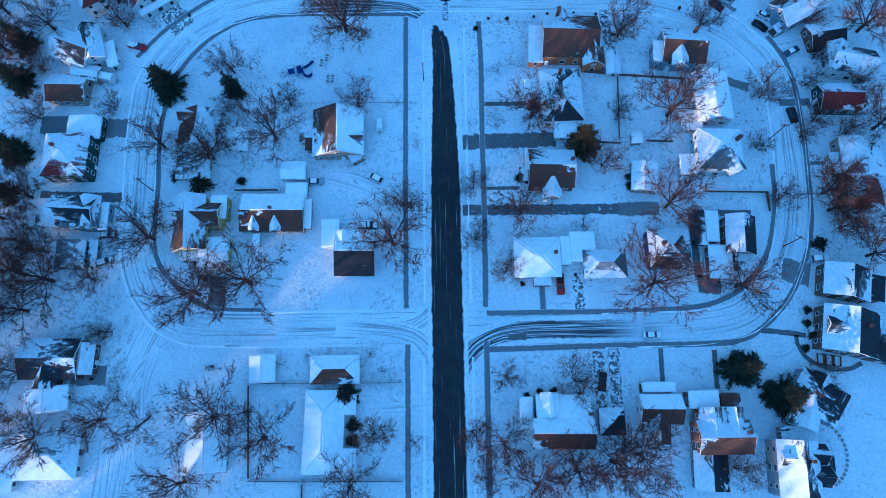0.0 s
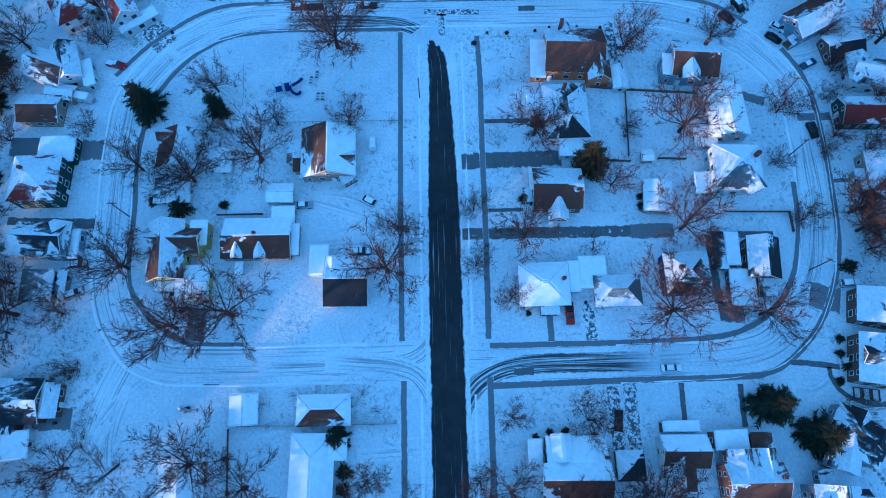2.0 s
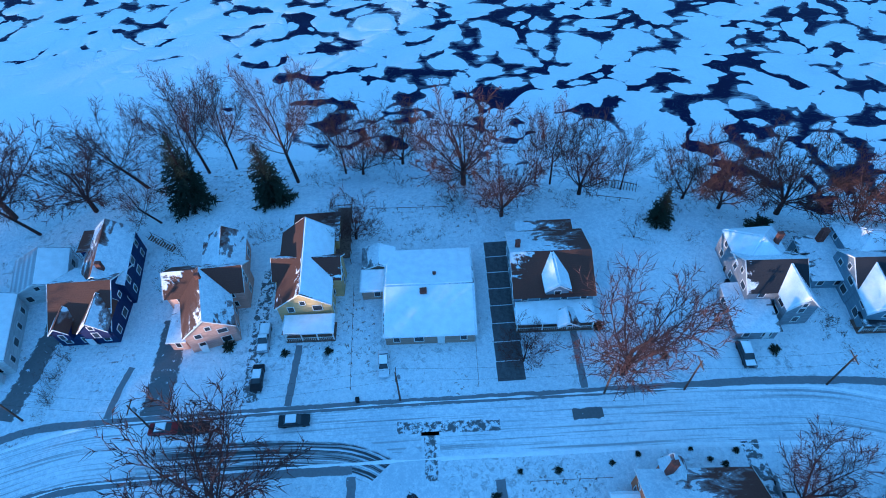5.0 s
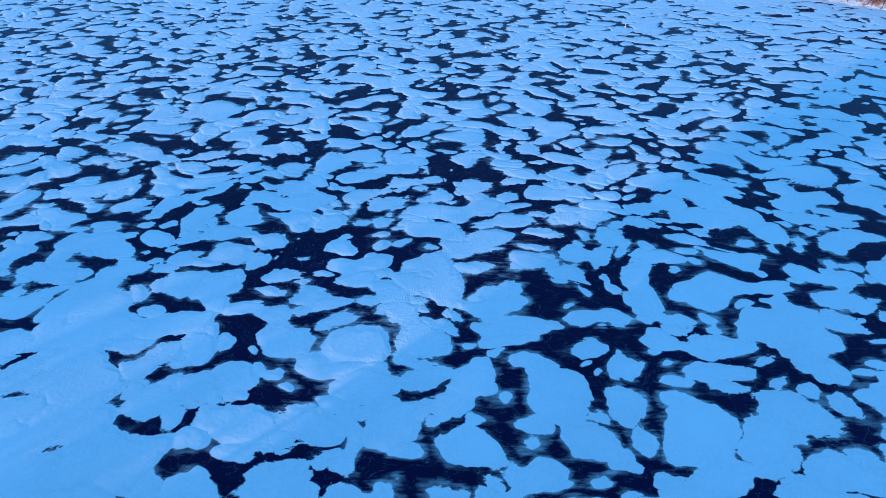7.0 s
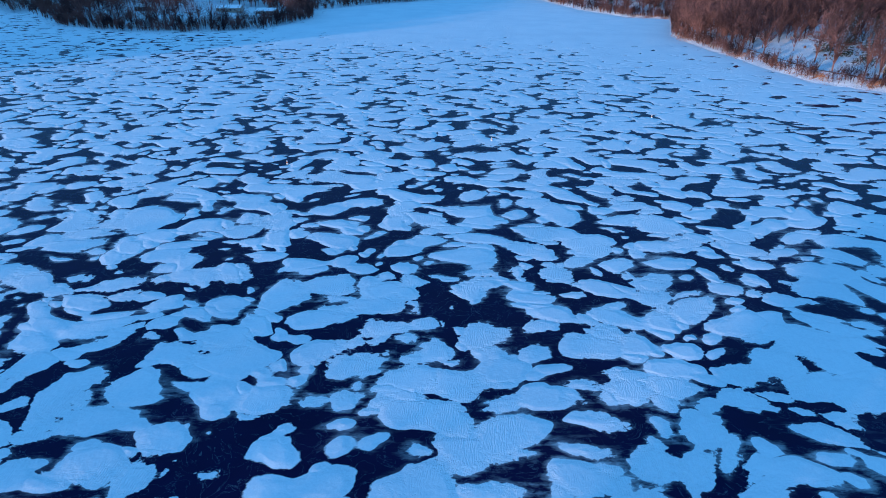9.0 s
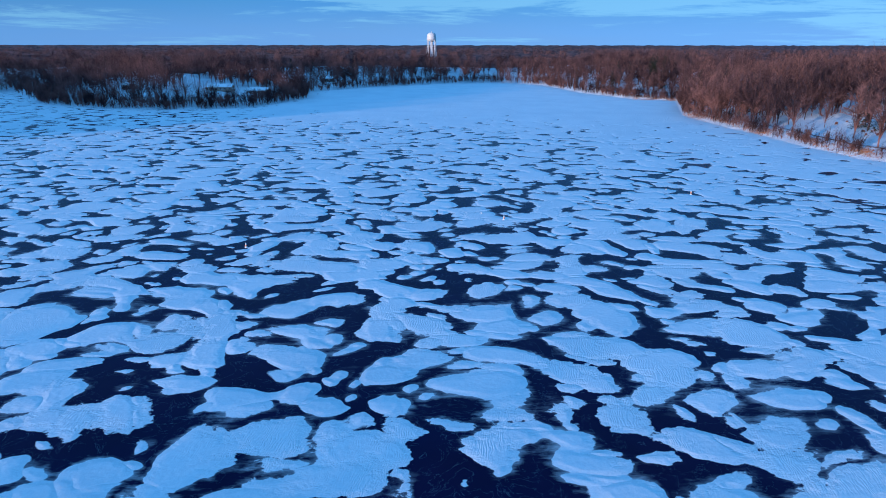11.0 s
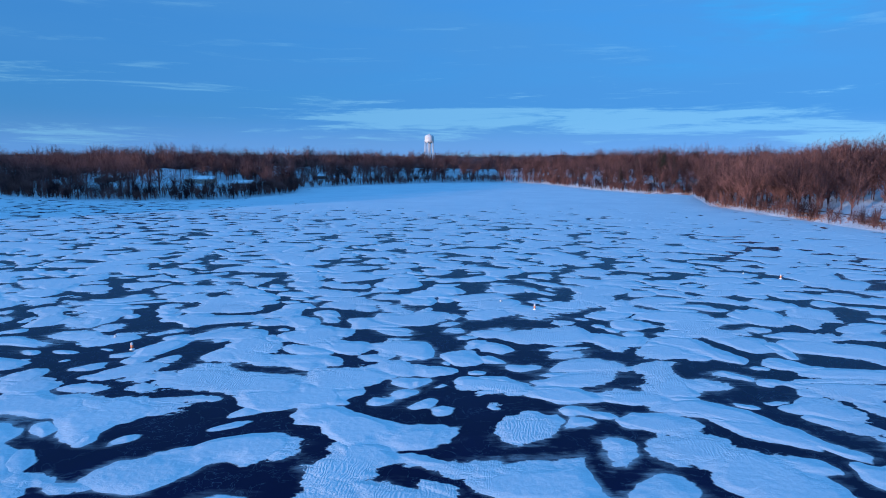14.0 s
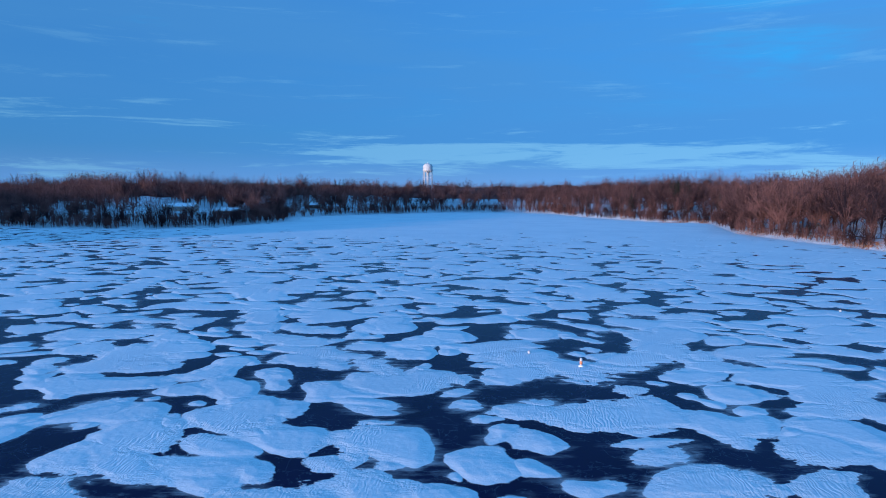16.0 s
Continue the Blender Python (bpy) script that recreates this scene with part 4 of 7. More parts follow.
house("little garden shed with a snowy roof", "tan", "grey", [("g", 53.4, 125.9, 0, 3.4, 1.7, 2.0, 2.6, (1.0, 0.95))], name="garden_shed", category="shed")
house("detached garage with a snowy flat roof", "white", "grey", [("g", 48.6, 149.6, -90, 7.6, 2.2, 2.6, 3.5, (0.9, 0.95))], name="garage", category="garage")
house("two-storey grey house with brown roof and snowy dormer", "bluegrey", "brown", [("g", 68.6, 152.9, -5, 12.4, 5.6, 5.2, 8.1, (0.85, 0.04)), ("g", 66.9, 149.0, -98, 6.0, 2.4, 6.0, 7.6, (0.85, 0.95), 4.6, "n"), ("f", 61.6, 151.6, -5, 3.6, 3.4, 4.8, 5.0, (0.95,))], [(71.8, 156.6, 8.6, 0.45)], (64.5, 147.9, -5))
house("white house under a broad snowy roof behind a large tree", "white", "grey", [("g", 75.3, 137.4, -89, 15.2, 5.0, 4.0, 6.4, (0.97, 0.94)), ("f", 69.0, 130.6, 0, 6, 3, 2.8, 3.0, (0.8,))], (), (79.6, 133, 90))
house("tall white house with snowy hipped roof", "white", "grey", [("h", 74.3, 120.4, -3, 12.2, 6.0, 5.8, 8.6, (0.97, 0.8, 0.35, 0.8)), ("g", 77.6, 116.4, -70, 6.4, 2.4, 5.6, 7.9, (0.5, 0.6), 3.0), ("f", 66.4, 117.3, -2, 4.8, 3.1, 2.9, 3.1, (1.0,))], [(78.8, 122.6, 9.0, 0.5)], (80.4, 119, 90))
house("square cottage under a snowy hipped roof", "tan", "grey", [("h", 23.3, 91.5, 0, 12.4, 5.5, 3.3, 5.9, (1.0, 1.0, 1.0, 1.0)), ("f", 30.9, 93.4, 0, 2.8, 4.0, 2.8, 3.0, (1.0,)), ("p", 24.4, 85.2, 0, 4.6, 1.2, 2.7, 2.9, (0.9,))], [(28.0, 92.4, 5.6, 0.4)], (24.4, 86.3, 0))
house("detached garage with a snowy flat roof", "white", "grey", [("f", 35.6, 94.4, 0, 7.0, 4.2, 2.7, 2.8, (1.0,))], name="garage", category="garage")
house("small white house with patchy snow on grey roof", "white", "grey", [("h", 41.0, 89.4, 0, 11.4, 3.9, 3.2, 5.2, (0.9, 0.2, 0.55, 0.6))], (), (40.5, 85.9, 0))
house("dark-roofed square house with snow drifts on the hips", "navy", "dark", [("h", 58.0, 93.2, 0, 11.0, 5.3, 4.3, 6.8, (0.85, 0.45, 0.42, 0.9))], [(56.0, 94.0, 7.0, 0.5)], (59, 87.6, 0))
house("house with long snowy roof and black side roof", "brown", "dark", [("g", 77.2, 96.5, -96, 10.6, 4.0, 4.2, 6.6, (0.25, 0.90)), ("f", 77.6, 89.6, -5, 4.6, 2.6, 3.0, 3.2, (0.85,)), ("f", 70.6, 99.4, -3, 3.6, 4.4, 2.9, 3.0, (0.97,))], (), (77.5, 87.2, 0))
house("detached garage under deep snow", "brown", "dark", [("f", 71.6, 89.5, -3, 6.4, 4.6, 2.8, 3.0, (0.97,))], name="garage", category="garage")
house("detached garage with a black tarred roof", "brown", "dark", [("f", 67.6, 99.0, -3, 3.6, 4.8, 2.7, 2.8, (0.35,))], name="garage", category="garage")
# east side of the ring
house("grey house with patchy snow on a brown roof", "bluegrey", "brown", [("g", 104.6, 166.6, 28, 16, 4.6, 4.6, 7.2, (0.3, 0.85)), ("p", 99.2, 160.4, 28, 5, 1.4, 2.8, 3.0, (0.6,))], (), (99, 162, 28))
house("garage with one black and one snowy slope", "brown", "dark", [("g", 111.4, 157.2, 8, 10.4, 4.0, 3.0, 5.0, (0.95, 0.08))], name="garage", category="garage")
house("white house with snowy cross gables", "white", "dark", [("g", 116.6, 147.6, -14, 12, 4.4, 4.6, 7.2, (0.6, 0.85)), ("g", 113.0, 149.5, -95, 8, 3.2, 4.4, 6.6, (0.75, 0.85))], (), (111.5, 144, 0))
house("green-gabled house with a red roof", "green", "red", [("g", 111.2, 136.6, -2, 11.6, 4.2, 3.6, 6.2, (0.85, 0.1)), ("g", 116.4, 136.4, -88, 6, 2.6, 3.4, 5.6, (0.3, 0.1))], (), (105.7, 136.6, 270))
house("big house with snowy metal hips and a red gable", "tan", "red", [("h", 113.4, 118.4, -2, 11.4, 6.0, 4.4, 7.0, (0.95, 0.8, 0.7, 0.9)), ("h", 112.0, 108.0, -2, 9.6, 5.4, 4.4, 7.0, (0.5, 0.25, 0.25, 0.6)), ("f", 107.2, 117.0, 0, 3.6, 3.0, 2.9, 3.0, (0.9,))], (), (105.4, 117, 270))
house("large house with drifted snow and a dormer on dark roofs", "brown", "dark", [("g", 101.0, 70.4, -103, 11.6, 7.2, 5.0, 8.2, (0.10, 0.88)), ("g", 97.0, 71.6, -13, 5.0, 2.2, 6.0, 7.6, (0.35, 0.6), 4.4), ("g", 102.6, 83.2, -103, 8.6, 6.0, 4.6, 7.4, (0.45, 0.90)), ("f", 109.6, 81.6, -13, 5.0, 3.4, 4.2, 4.4, (0.2,)), ("h", 109.0, 66.0, -103, 7.0, 3.6, 4.4, 6.4, (0.1, 0.2, 0.15, 0.3))], [(104.0, 71.4, 8.6, 0.4)], (93.2, 71.4, 257))
# south blocks
house("white-trimmed house with brown back slope and snowy front", "tan", "brown", [("g", 26.8, 46.9, -1, 15.2, 3.6, 5.4, 7.6, (0.95, 0.10)), ("f", 27.4, 53.0, 179, 13.6, 3.2, 4.2, 5.5, (1.0,)), ("f", 18.4, 50.2, -1, 3.4, 5.6, 2.9, 3.1, (1.0,)), ("g", 24.0, 53.6, -90, 6.0, 2.3, 5.0, 7.0, (0.95, 0.95), 3.6, "s")], [(33.6, 51.4, 7.0, 0.4)], (26, 55.0, 180))
house("square garage with a pyramid roof, half snowy", "brown", "dark", [("h", 39.5, 49.5, 0, 6.4, 3.3, 2.7, 4.4, (0.9, 0.1, 0.15, 0.95))], name="garage", category="garage")
house("narrow white house with brown cross gables", "white", "brown", [("g", 51.2, 52.2, -1, 10.4, 3.6, 4.6, 7.1, (0.94, 0.08)), ("g", 50.0, 47.6, -95, 7.0, 3.2, 4.2, 6.6, (0.15, 0.9)), ("p", 51.8, 57.6, 179, 8.6, 1.3, 2.8, 3.1, (0.96,))], (), (51.8, 56.0, 180))
house("brick-brown house with wind-streaked snowy roof", "redbrick", "brown", [("g", 65.4, 45.5, 0, 12.8, 4.0, 5.6, 8.2, (0.90, 0.03)), ("g", 62.6, 48.8, -90, 7.4, 3.0, 5.6, 8.1, (0.70, 0.92), 3.0), ("g", 68.0, 48.8, -90, 7.4, 2.7, 5.6, 8.0, (0.72, 0.86), 3.0), ("f", 62.0, 54.4, 0, 7.6, 2.2, 4.2, 4.5, (0.96,)), ("f", 68.6, 54.0, 0, 4.8, 1.9, 4.2, 4.5, (0.25,))], [(70.4, 46.6, 8.6, 0.4)], (65.2, 55.9, 180))
house("garage with one dark and one snowy slope", "grey", "dark", [("g", 62.3, 37.6, -94, 9.0, 4.2, 2.8, 4.2, (0.12, 0.8))], name="garage", category="garage")
house("dark-hipped house set cornerwise with a snowy wing", "grey", "dark", [("h", 90.4, 54.6, -36, 12.6, 4.6, 4.4, 7.0, (0.35, 0.2, 0.45, 0.7)), ("g", 90.2, 57.2, 54, 6.4, 2.4, 4.6, 6.6, (0.3, 0.75), 3.0), ("g", 86.8, 51.6, -110, 9.4, 3.6, 4.2, 6.6, (0.85, 0.92)), ("g", 94.0, 54.0, 54, 4.2, 1.6, 5.2, 6.4, (0.1, 0.1), 3.6)], (), (84.2, 57.2, 234))
house("tall grey house with many dark and snowy gables", "grey", "dark", [("g", 81.6, 38.0, -94, 13.2, 5.0, 6.2, 9.4, (0.55, 0.88)), ("g", 79.4, 40.6, -4, 4.4, 1.7, 7.2, 8.6, (0.7, 0.5), 5.8), ("g", 86.0, 41.4, -4, 6.0, 2.4, 5.4, 7.8, (0.6, 0.2)), ("g", 86.2, 36.4, -4, 6.6, 2.6, 5.0, 7.6, (0.5, 0.12)), ("f", 84.6, 46.0, 0, 8.6, 1.8, 3.0, 3.2, (0.9,)), ("h", 89.4, 39.0, -94, 4.0, 2.0, 4.2, 5.6, (0.1, 0.3, 0.4, 0.2))], [(83.5, 40, 10, 0.4)])
house("long white house with snowy hipped wings", "white", "brown", [("h", -31.7, 48.2, -91, 20.0, 5.0, 3.0, 5.0, (1.0, 0.97, 1.0, 0.97)), ("h", -26.3, 54.6, 0, 5.0, 2.5, 3.0, 4.2, (1.0, 1.0, 1.0, 1.0)), ("h", -26.2, 41.2, 0, 5.2, 3.1, 3.0, 4.2, (1.0, 1.0, 1.0, 1.0))], (), (-27.1, 48.5, 90))
house("low house with dark south slope and snowy north slope", "tan", "brown", [("h", -29.4, 63.2, 0, 12.6, 3.6, 2.9, 4.8, (0.98, 0.95, 0.25, 0.95))], (), (-29, 66.5, 180))
house("garage with a snowy low gable", "white", "grey", [("g", -47.9, 63.8, -88, 7.2, 3.4, 2.7, 3.6, (1.0, 0.98))], name="garage", category="garage")
house("long shed with a sunlit snowy roof", "white", "grey", [("g", -60.6, 46.4, -87, 15.2, 5.2, 2.8, 4.2, (0.98, 0.97))], name="long_shed", category="shed")
house("dark-roofed house with streaked snow", "brown", "dark", [("g", -101.8, 67.0, -1, 14.8, 5.2, 3.8, 6.2, (0.55, 0.22)), ("g", -102.6, 62.6, -90, 6, 3.0, 3.4, 5.4, (0.2, 0.5)), ("g", -93.6, 67.0, -90, 8, 2.6, 3.0, 4.2, (0.9, 0.95))], (), (-91.0, 66, 90))
house("garage with a snowy gable", "white", "grey", [("g", -101.9, 56.9, -84, 6.4, 5.6, 2.7, 4.0, (1.0, 0.95))], name="garage", category="garage")
house("low house with snowy flat hips", "white", "grey", [("h", -99.6, 44.2, 0, 15.8, 6.2, 2.9, 4.6, (0.8, 0.9, 0.95, 0.9)), ("f", -110, 42, 0, 6, 7, 2.8, 3.0, (0.9,))])
# west side of the ring
house("white house with cross gables and glazed porch", "white", "dark", [("g", -108.2, 156.4, -22, 12, 4.6, 4.8, 7.6, (0.9, 0.5)), ("g", -103.6, 158.0, -72, 12, 3.6, 4.6, 7.0, (0.8, 0.6)), ("f", -98.2, 155.4, -72, 9, 1.7, 3.0, 3.2, (0.96,))], (), (-96.6, 154.8, 72))
house("small house with bare brown roof edged in snow", "tan", "brown", [("g", -109.2, 144.4, -2, 11.2, 4.4, 3.2, 5.2, (0.75, 0.12)), ("g", -104.6, 149.6, -12, 8.0, 2.4, 3.0, 4.2, (0.9, 0.9))])
house("dark green two-storey house with snowy hipped roof", "green", "red", [("h", -105.0, 122.4, 0, 12.4, 6.4, 5.8, 9.4, (0.82, 0.7, 0.6, 0.9))], [(-107, 124, 9.4, 0.45)], (-98.4, 120, 90))
house("broad garage with a snowy flat roof", "green", "grey", [("f", -102.6, 132.0, 0, 9.8, 3.8, 3.1, 3.3, (1.0,)), ("f", -111.4, 132.8, 0, 7.4, 2.6, 3.0, 3.1, (0.1,))], name="garage", category="garage")
house("grey house with dark streaked roof and snowy porch", "bluegrey", "dark", [("g", -101.4, 106.2, -4, 12.6, 4.6, 4.6, 7.4, (0.55, 0.45)), ("g", -97.2, 106.0, -90, 9.0, 3.2, 4.4, 6.8, (0.75, 0.4)), ("f", -93.6, 105.2, 0, 2.6, 4.0, 3.0, 3.2, (0.95,)), ("f", -109.6, 106.6, 0, 5, 4, 3.0, 3.2, (0.9,))], (), (-92.6, 103, 90))
house("low flat-roofed grey shed under patchy snow", "grey", "grey", [("f", -101.2, 94.8, 0, 8.0, 4.0, 2.8, 3.2, (0.5,)), ("f", -95.4, 94.8, 0, 2.4, 4.0, 2.6, 2.8, (0.8,))], name="long_shed", category="shed")
# west block
house("brown-roofed cottage with wind-scoured snow", "white", "brown", [("g", -69.4, 130.4, -93, 11.2, 5.6, 4.2, 7.2, (0.92, 0.10)), ("g", -71.8, 134.0, -3, 6.6, 2.4, 4.4, 6.8, (0.9, 0.5), 3.0), ("g", -69.4, 126.2, -93, 5.0, 2.2, 4.4, 6.6, (0.9, 0.8), 3.0), ("f", -61.9, 130.4, 0, 4.6, 5.0, 3.0, 3.3, (0.9,))], [(-70, 132.6, 8, 0.4)], (-70, 124.4, 0))
house("small flat-roofed annex under snow", "white", "grey", [("f", -58.0, 127.5, -1, 4.6, 3.6, 2.8, 3.0, (0.98,))], name="garage", category="garage")
house("lean-to shed with a half-cleared roof", "white", "grey", [("f", -70.6, 119.2, 0, 9.6, 3.4, 2.6, 2.9, (0.72,))], name="lean_to_shed", category="shed")
house("yellow house with dark cross-gabled roof", "yellow", "brown", [("g", -69.4, 102.2, -86, 15.4, 4.6, 5.0, 8.2, (0.8, 0.4)), ("g", -68.0, 104.6, -2, 14.0, 3.4, 4.8, 7.6, (0.55, 0.35)), ("f", -62.0, 106.8, 0, 4.6, 3.4, 4.4, 4.6, (0.97,)), ("p", -68.2, 93.6, 0, 8.0, 1.3, 2.8, 3.0, (0.97,))], (), (-69.4, 94.9, 0))
house("yellow garage with a deep snowy roof", "yellow", "grey", [("g", -62.6, 94.3, 0, 8.2, 4.6, 2.8, 4.0, (1.0, 1.0))], name="garage", category="garage")
house("brown ranch house with two snowy dormers", "tan", "brown", [("g", -47.7, 105.4, -1, 17.4, 5.4, 2.9, 5.0, (1.0, 0.06)), ("g", -52.4, 102.4, -90, 4.4, 1.5, 3.4, 4.5, (0.9, 0.95), 2.6, "n"), ("g", -46.6, 102.2, -90, 4.4, 1.5, 3.4, 4.5, (0.9, 0.95), 2.6, "n"), ("f", -41.6, 111.6, 0, 6.2, 2.4, 2.7, 2.9, (1.0,)), ("f", -38.2, 105, 0, 2.2, 4.2, 2.6, 2.8, (0.95,))], [(-47.8, 106, 6.0, 0.35)], (-49.5, 100.8, 0))
house("little shed under snow", "white", "grey", [("f", -52.0, 97.9, 0, 2.2, 1.9, 2.0, 2.2, (1.0,))], name="garden_shed", category="shed")
house("corner cottage with snowy east slope and steep gable", "tan", "brown", [("g", -30.4, 128.6, -89, 14.2, 7.2, 3.6, 7.3, (0.97, 0.35)), ("g", -25.8, 126.4, 0, 5.6, 2.2, 4.2, 5.9, (0.9, 0.3), 3.0), ("f", -38.6, 129.4, 0, 5.6, 3.4, 2.9, 3.1, (0.9,)), ("f", -37.2, 125.4, 0, 5.0, 1.9, 2.9, 3.1, (0.15,)), ("p", -25.2, 121.6, 30, 4.2, 1.3, 2.7, 2.9, (0.85,))], [(-32.8, 134.0, 8.4, 0.4)], (-29, 121.6, 0))
house("garage with a snowy gable roof", "white", "grey", [("g", -42.8, 117.8, -2, 7.2, 2.7, 2.5, 3.4, (1.0, 1.0))], name="garage", category="garage")
house("small house with a black south slope", "white", "dark", [("g", -25.0, 93.7, -1, 10.8, 6.4, 2.9, 4.8, (0.97, 0.02)), ("g", -28.0, 97.6, -90, 4.4, 1.8, 3.4, 4.6, (0.95, 0.95), 2.8, "s")], (), (-25, 87.7, 0))
house("garage with a snowy flat roof", "white", "grey", [("f", -31.9, 99.4, 0, 5.0, 4.0, 2.6, 2.8, (1.0,))], name="garage", category="garage")

# ---- trees ----


def spikes(mesh, p, q, r):
    """A thin tapering twig."""
    p, q = Vector(p), Vector(q)
    d = (q - p)
    u = d.orthogonal().normalized() * r
    w = d.normalized().cross(u)
    i = len(mesh.v)
    mesh.v.extend([tuple(p + u), tuple(p - u * 0.5 + w * 0.87), tuple(p - u * 0.5 - w * 0.87), tuple(q)])
    mesh.f.extend([(i, i + 1, i + 3), (i + 1, i + 2, i + 3), (i + 2, i, i + 3)])


def limb(mesh, pts, r0, r1, n):
    """A bent tapering limb through points."""
    P = [Vector(p) for p in pts]
    i = len(mesh.v)
    for k, p in enumerate(P):
        d = (P[min(k + 1, len(P) - 1)] - P[max(k - 1, 0)]).normalized()
        u = d.orthogonal().normalized()
        w = d.cross(u)
        r = r0 + (r1 - r0) * k / (len(P) - 1)
        for j in range(n):
            a = 2 * math.pi * j / n
            mesh.v.append(tuple(p + (u * math.cos(a) + w * math.sin(a)) * r))
    for k in range(len(P) - 1):
        for j in range(n):
            m = (j + 1) % n
            mesh.f.append((i + k * n + j, i + k * n + m, i + (k + 1) * n + m, i + (k + 1) * n + j))


def bent(rng, p, d, length, n, wander, lift):
    pts = [Vector(p)]
    d = Vector(d).normalized()
    for _ in range(n):
        d = (d + Vector((rng.uniform(-1, 1), rng.uniform(-1, 1), rng.uniform(-0.6, 0.8))) * wander + Vector((0, 0, lift))).normalized()
        pts.append(pts[-1] + d * (length / n))
    return pts, d


def aside(rng, d, angle):
    d = Vector(d).normalized()
    u = d.orthogonal().normalized()
    a = rng.uniform(0, 2 * math.pi)
    s = (u * math.cos(a) + d.cross(u) * math.sin(a))
    return (d * math.cos(angle) + s * math.sin(angle)).normalized()


def bare_tree_meshes(seed, H=14.0, clear=0.22, limbs=6, spread=0.75, twigs=5, lean=0.0, thick=1.0, upright=0.06, wide=1.2, boughs=10):
    """Trunk with main limbs, and a crown of finer branches and twigs."""
    rng = random.Random(seed)
    wood, crown = Mesh(), Mesh()
    r = 0.020 * H * thick
    tp, td = bent(rng, (0, 0, -0.2), (lean, lean * 0.4, 1), H * clear + 0.2, 4, 0.05, 0)
    limb(wood, [tp[0]] + tp[1:], r * 1.25, r * 0.9, 8)
    top = tp[-1]
    lead, ld = bent(rng, top, td, H * 0.45, 5, 0.16, 0.05)
    limb(wood, lead, r * 0.75, r * 0.2, 6)
    arms = [(lead, H * 0.45)]
    for k in range(limbs):
        a = 2.4 * k + rng.uniform(-0.35, 0.35)
        lean_out = radians(18 + 62 * math.sqrt((k + 0.5) / limbs) + rng.uniform(-8, 8)) * min(1.0, 0.45 + 0.65 * spread)
        d = Vector((math.cos(a) * math.sin(lean_out), math.sin(a) * math.sin(lean_out), math.cos(lean_out) + 0.05))
        st = tp[-1] if k % 2 else tp[-2].lerp(tp[-1], rng.uniform(0.2, 1))
        ln = H * rng.uniform(0.50, 0.58)
        pts, _ = bent(rng, st, d, ln, 6, 0.15, upright)
        limb(wood, pts, r * rng.uniform(0.26, 0.40), r * 0.06, 5)
        arms.append((pts, ln))
    for pts, ln in arms:
        for k in range(boughs):
            f = 0.2 + 0.8 * k / (boughs - 1)
            i = min(int(f * (len(pts) - 1)), len(pts) - 2)
            p = pts[i].lerp(pts[i + 1], f * (len(pts) - 1) - i)
            d = aside(rng, pts[i + 1] - pts[i], rng.uniform(0.45, 0.95))
            d.z += 0.12
            l2 = H * rng.uniform(0.13, 0.24) * (1.15 - 0.5 * f)
            b, _ = bent(rng, p, d, l2, 3, 0.25, upright)
            limb(crown, b, r * 0.13, r * 0.05, 3)
            for j in range(twigs):
                g = 0.2 + 0.8 * j / (twigs - 1)
                i2 = min(int(g * 3), 2)
                p2 = b[i2].lerp(b[i2 + 1], g * 3 - i2)
                d2 = aside(rng, b[i2 + 1] - b[i2], rng.uniform(0.4, 0.9))
                l3 = H * rng.uniform(0.06, 0.11)
                e = p2 + d2 * l3 + Vector((0, 0, upright * l3))
                spikes(crown, p2, e, r * 0.11)
                for _ in range(5):
                    q = p2.lerp(e, rng.uniform(0.15, 0.95))
                    spikes(crown, q, q + aside(rng, d2, rng.uniform(0.35, 0.95)) * H * rng.uniform(0.035, 0.08), r * 0.12)
    # grown to its full height and crown width
    cv = np.array(crown.v)
    wide *= 1.12
    kz = H / np.percentile(cv[:, 2], 99.8)
    kx = wide * H / (np.percentile(np.hypot(cv[:, 0] - cv[:, 0].mean(), cv[:, 1] - cv[:, 1].mean()), 98) * 2)
    for m in (wood, crown):
        m.v = [(x * kx, y * kx, z * kz) for x, y, z in m.v]
    return wood, crown


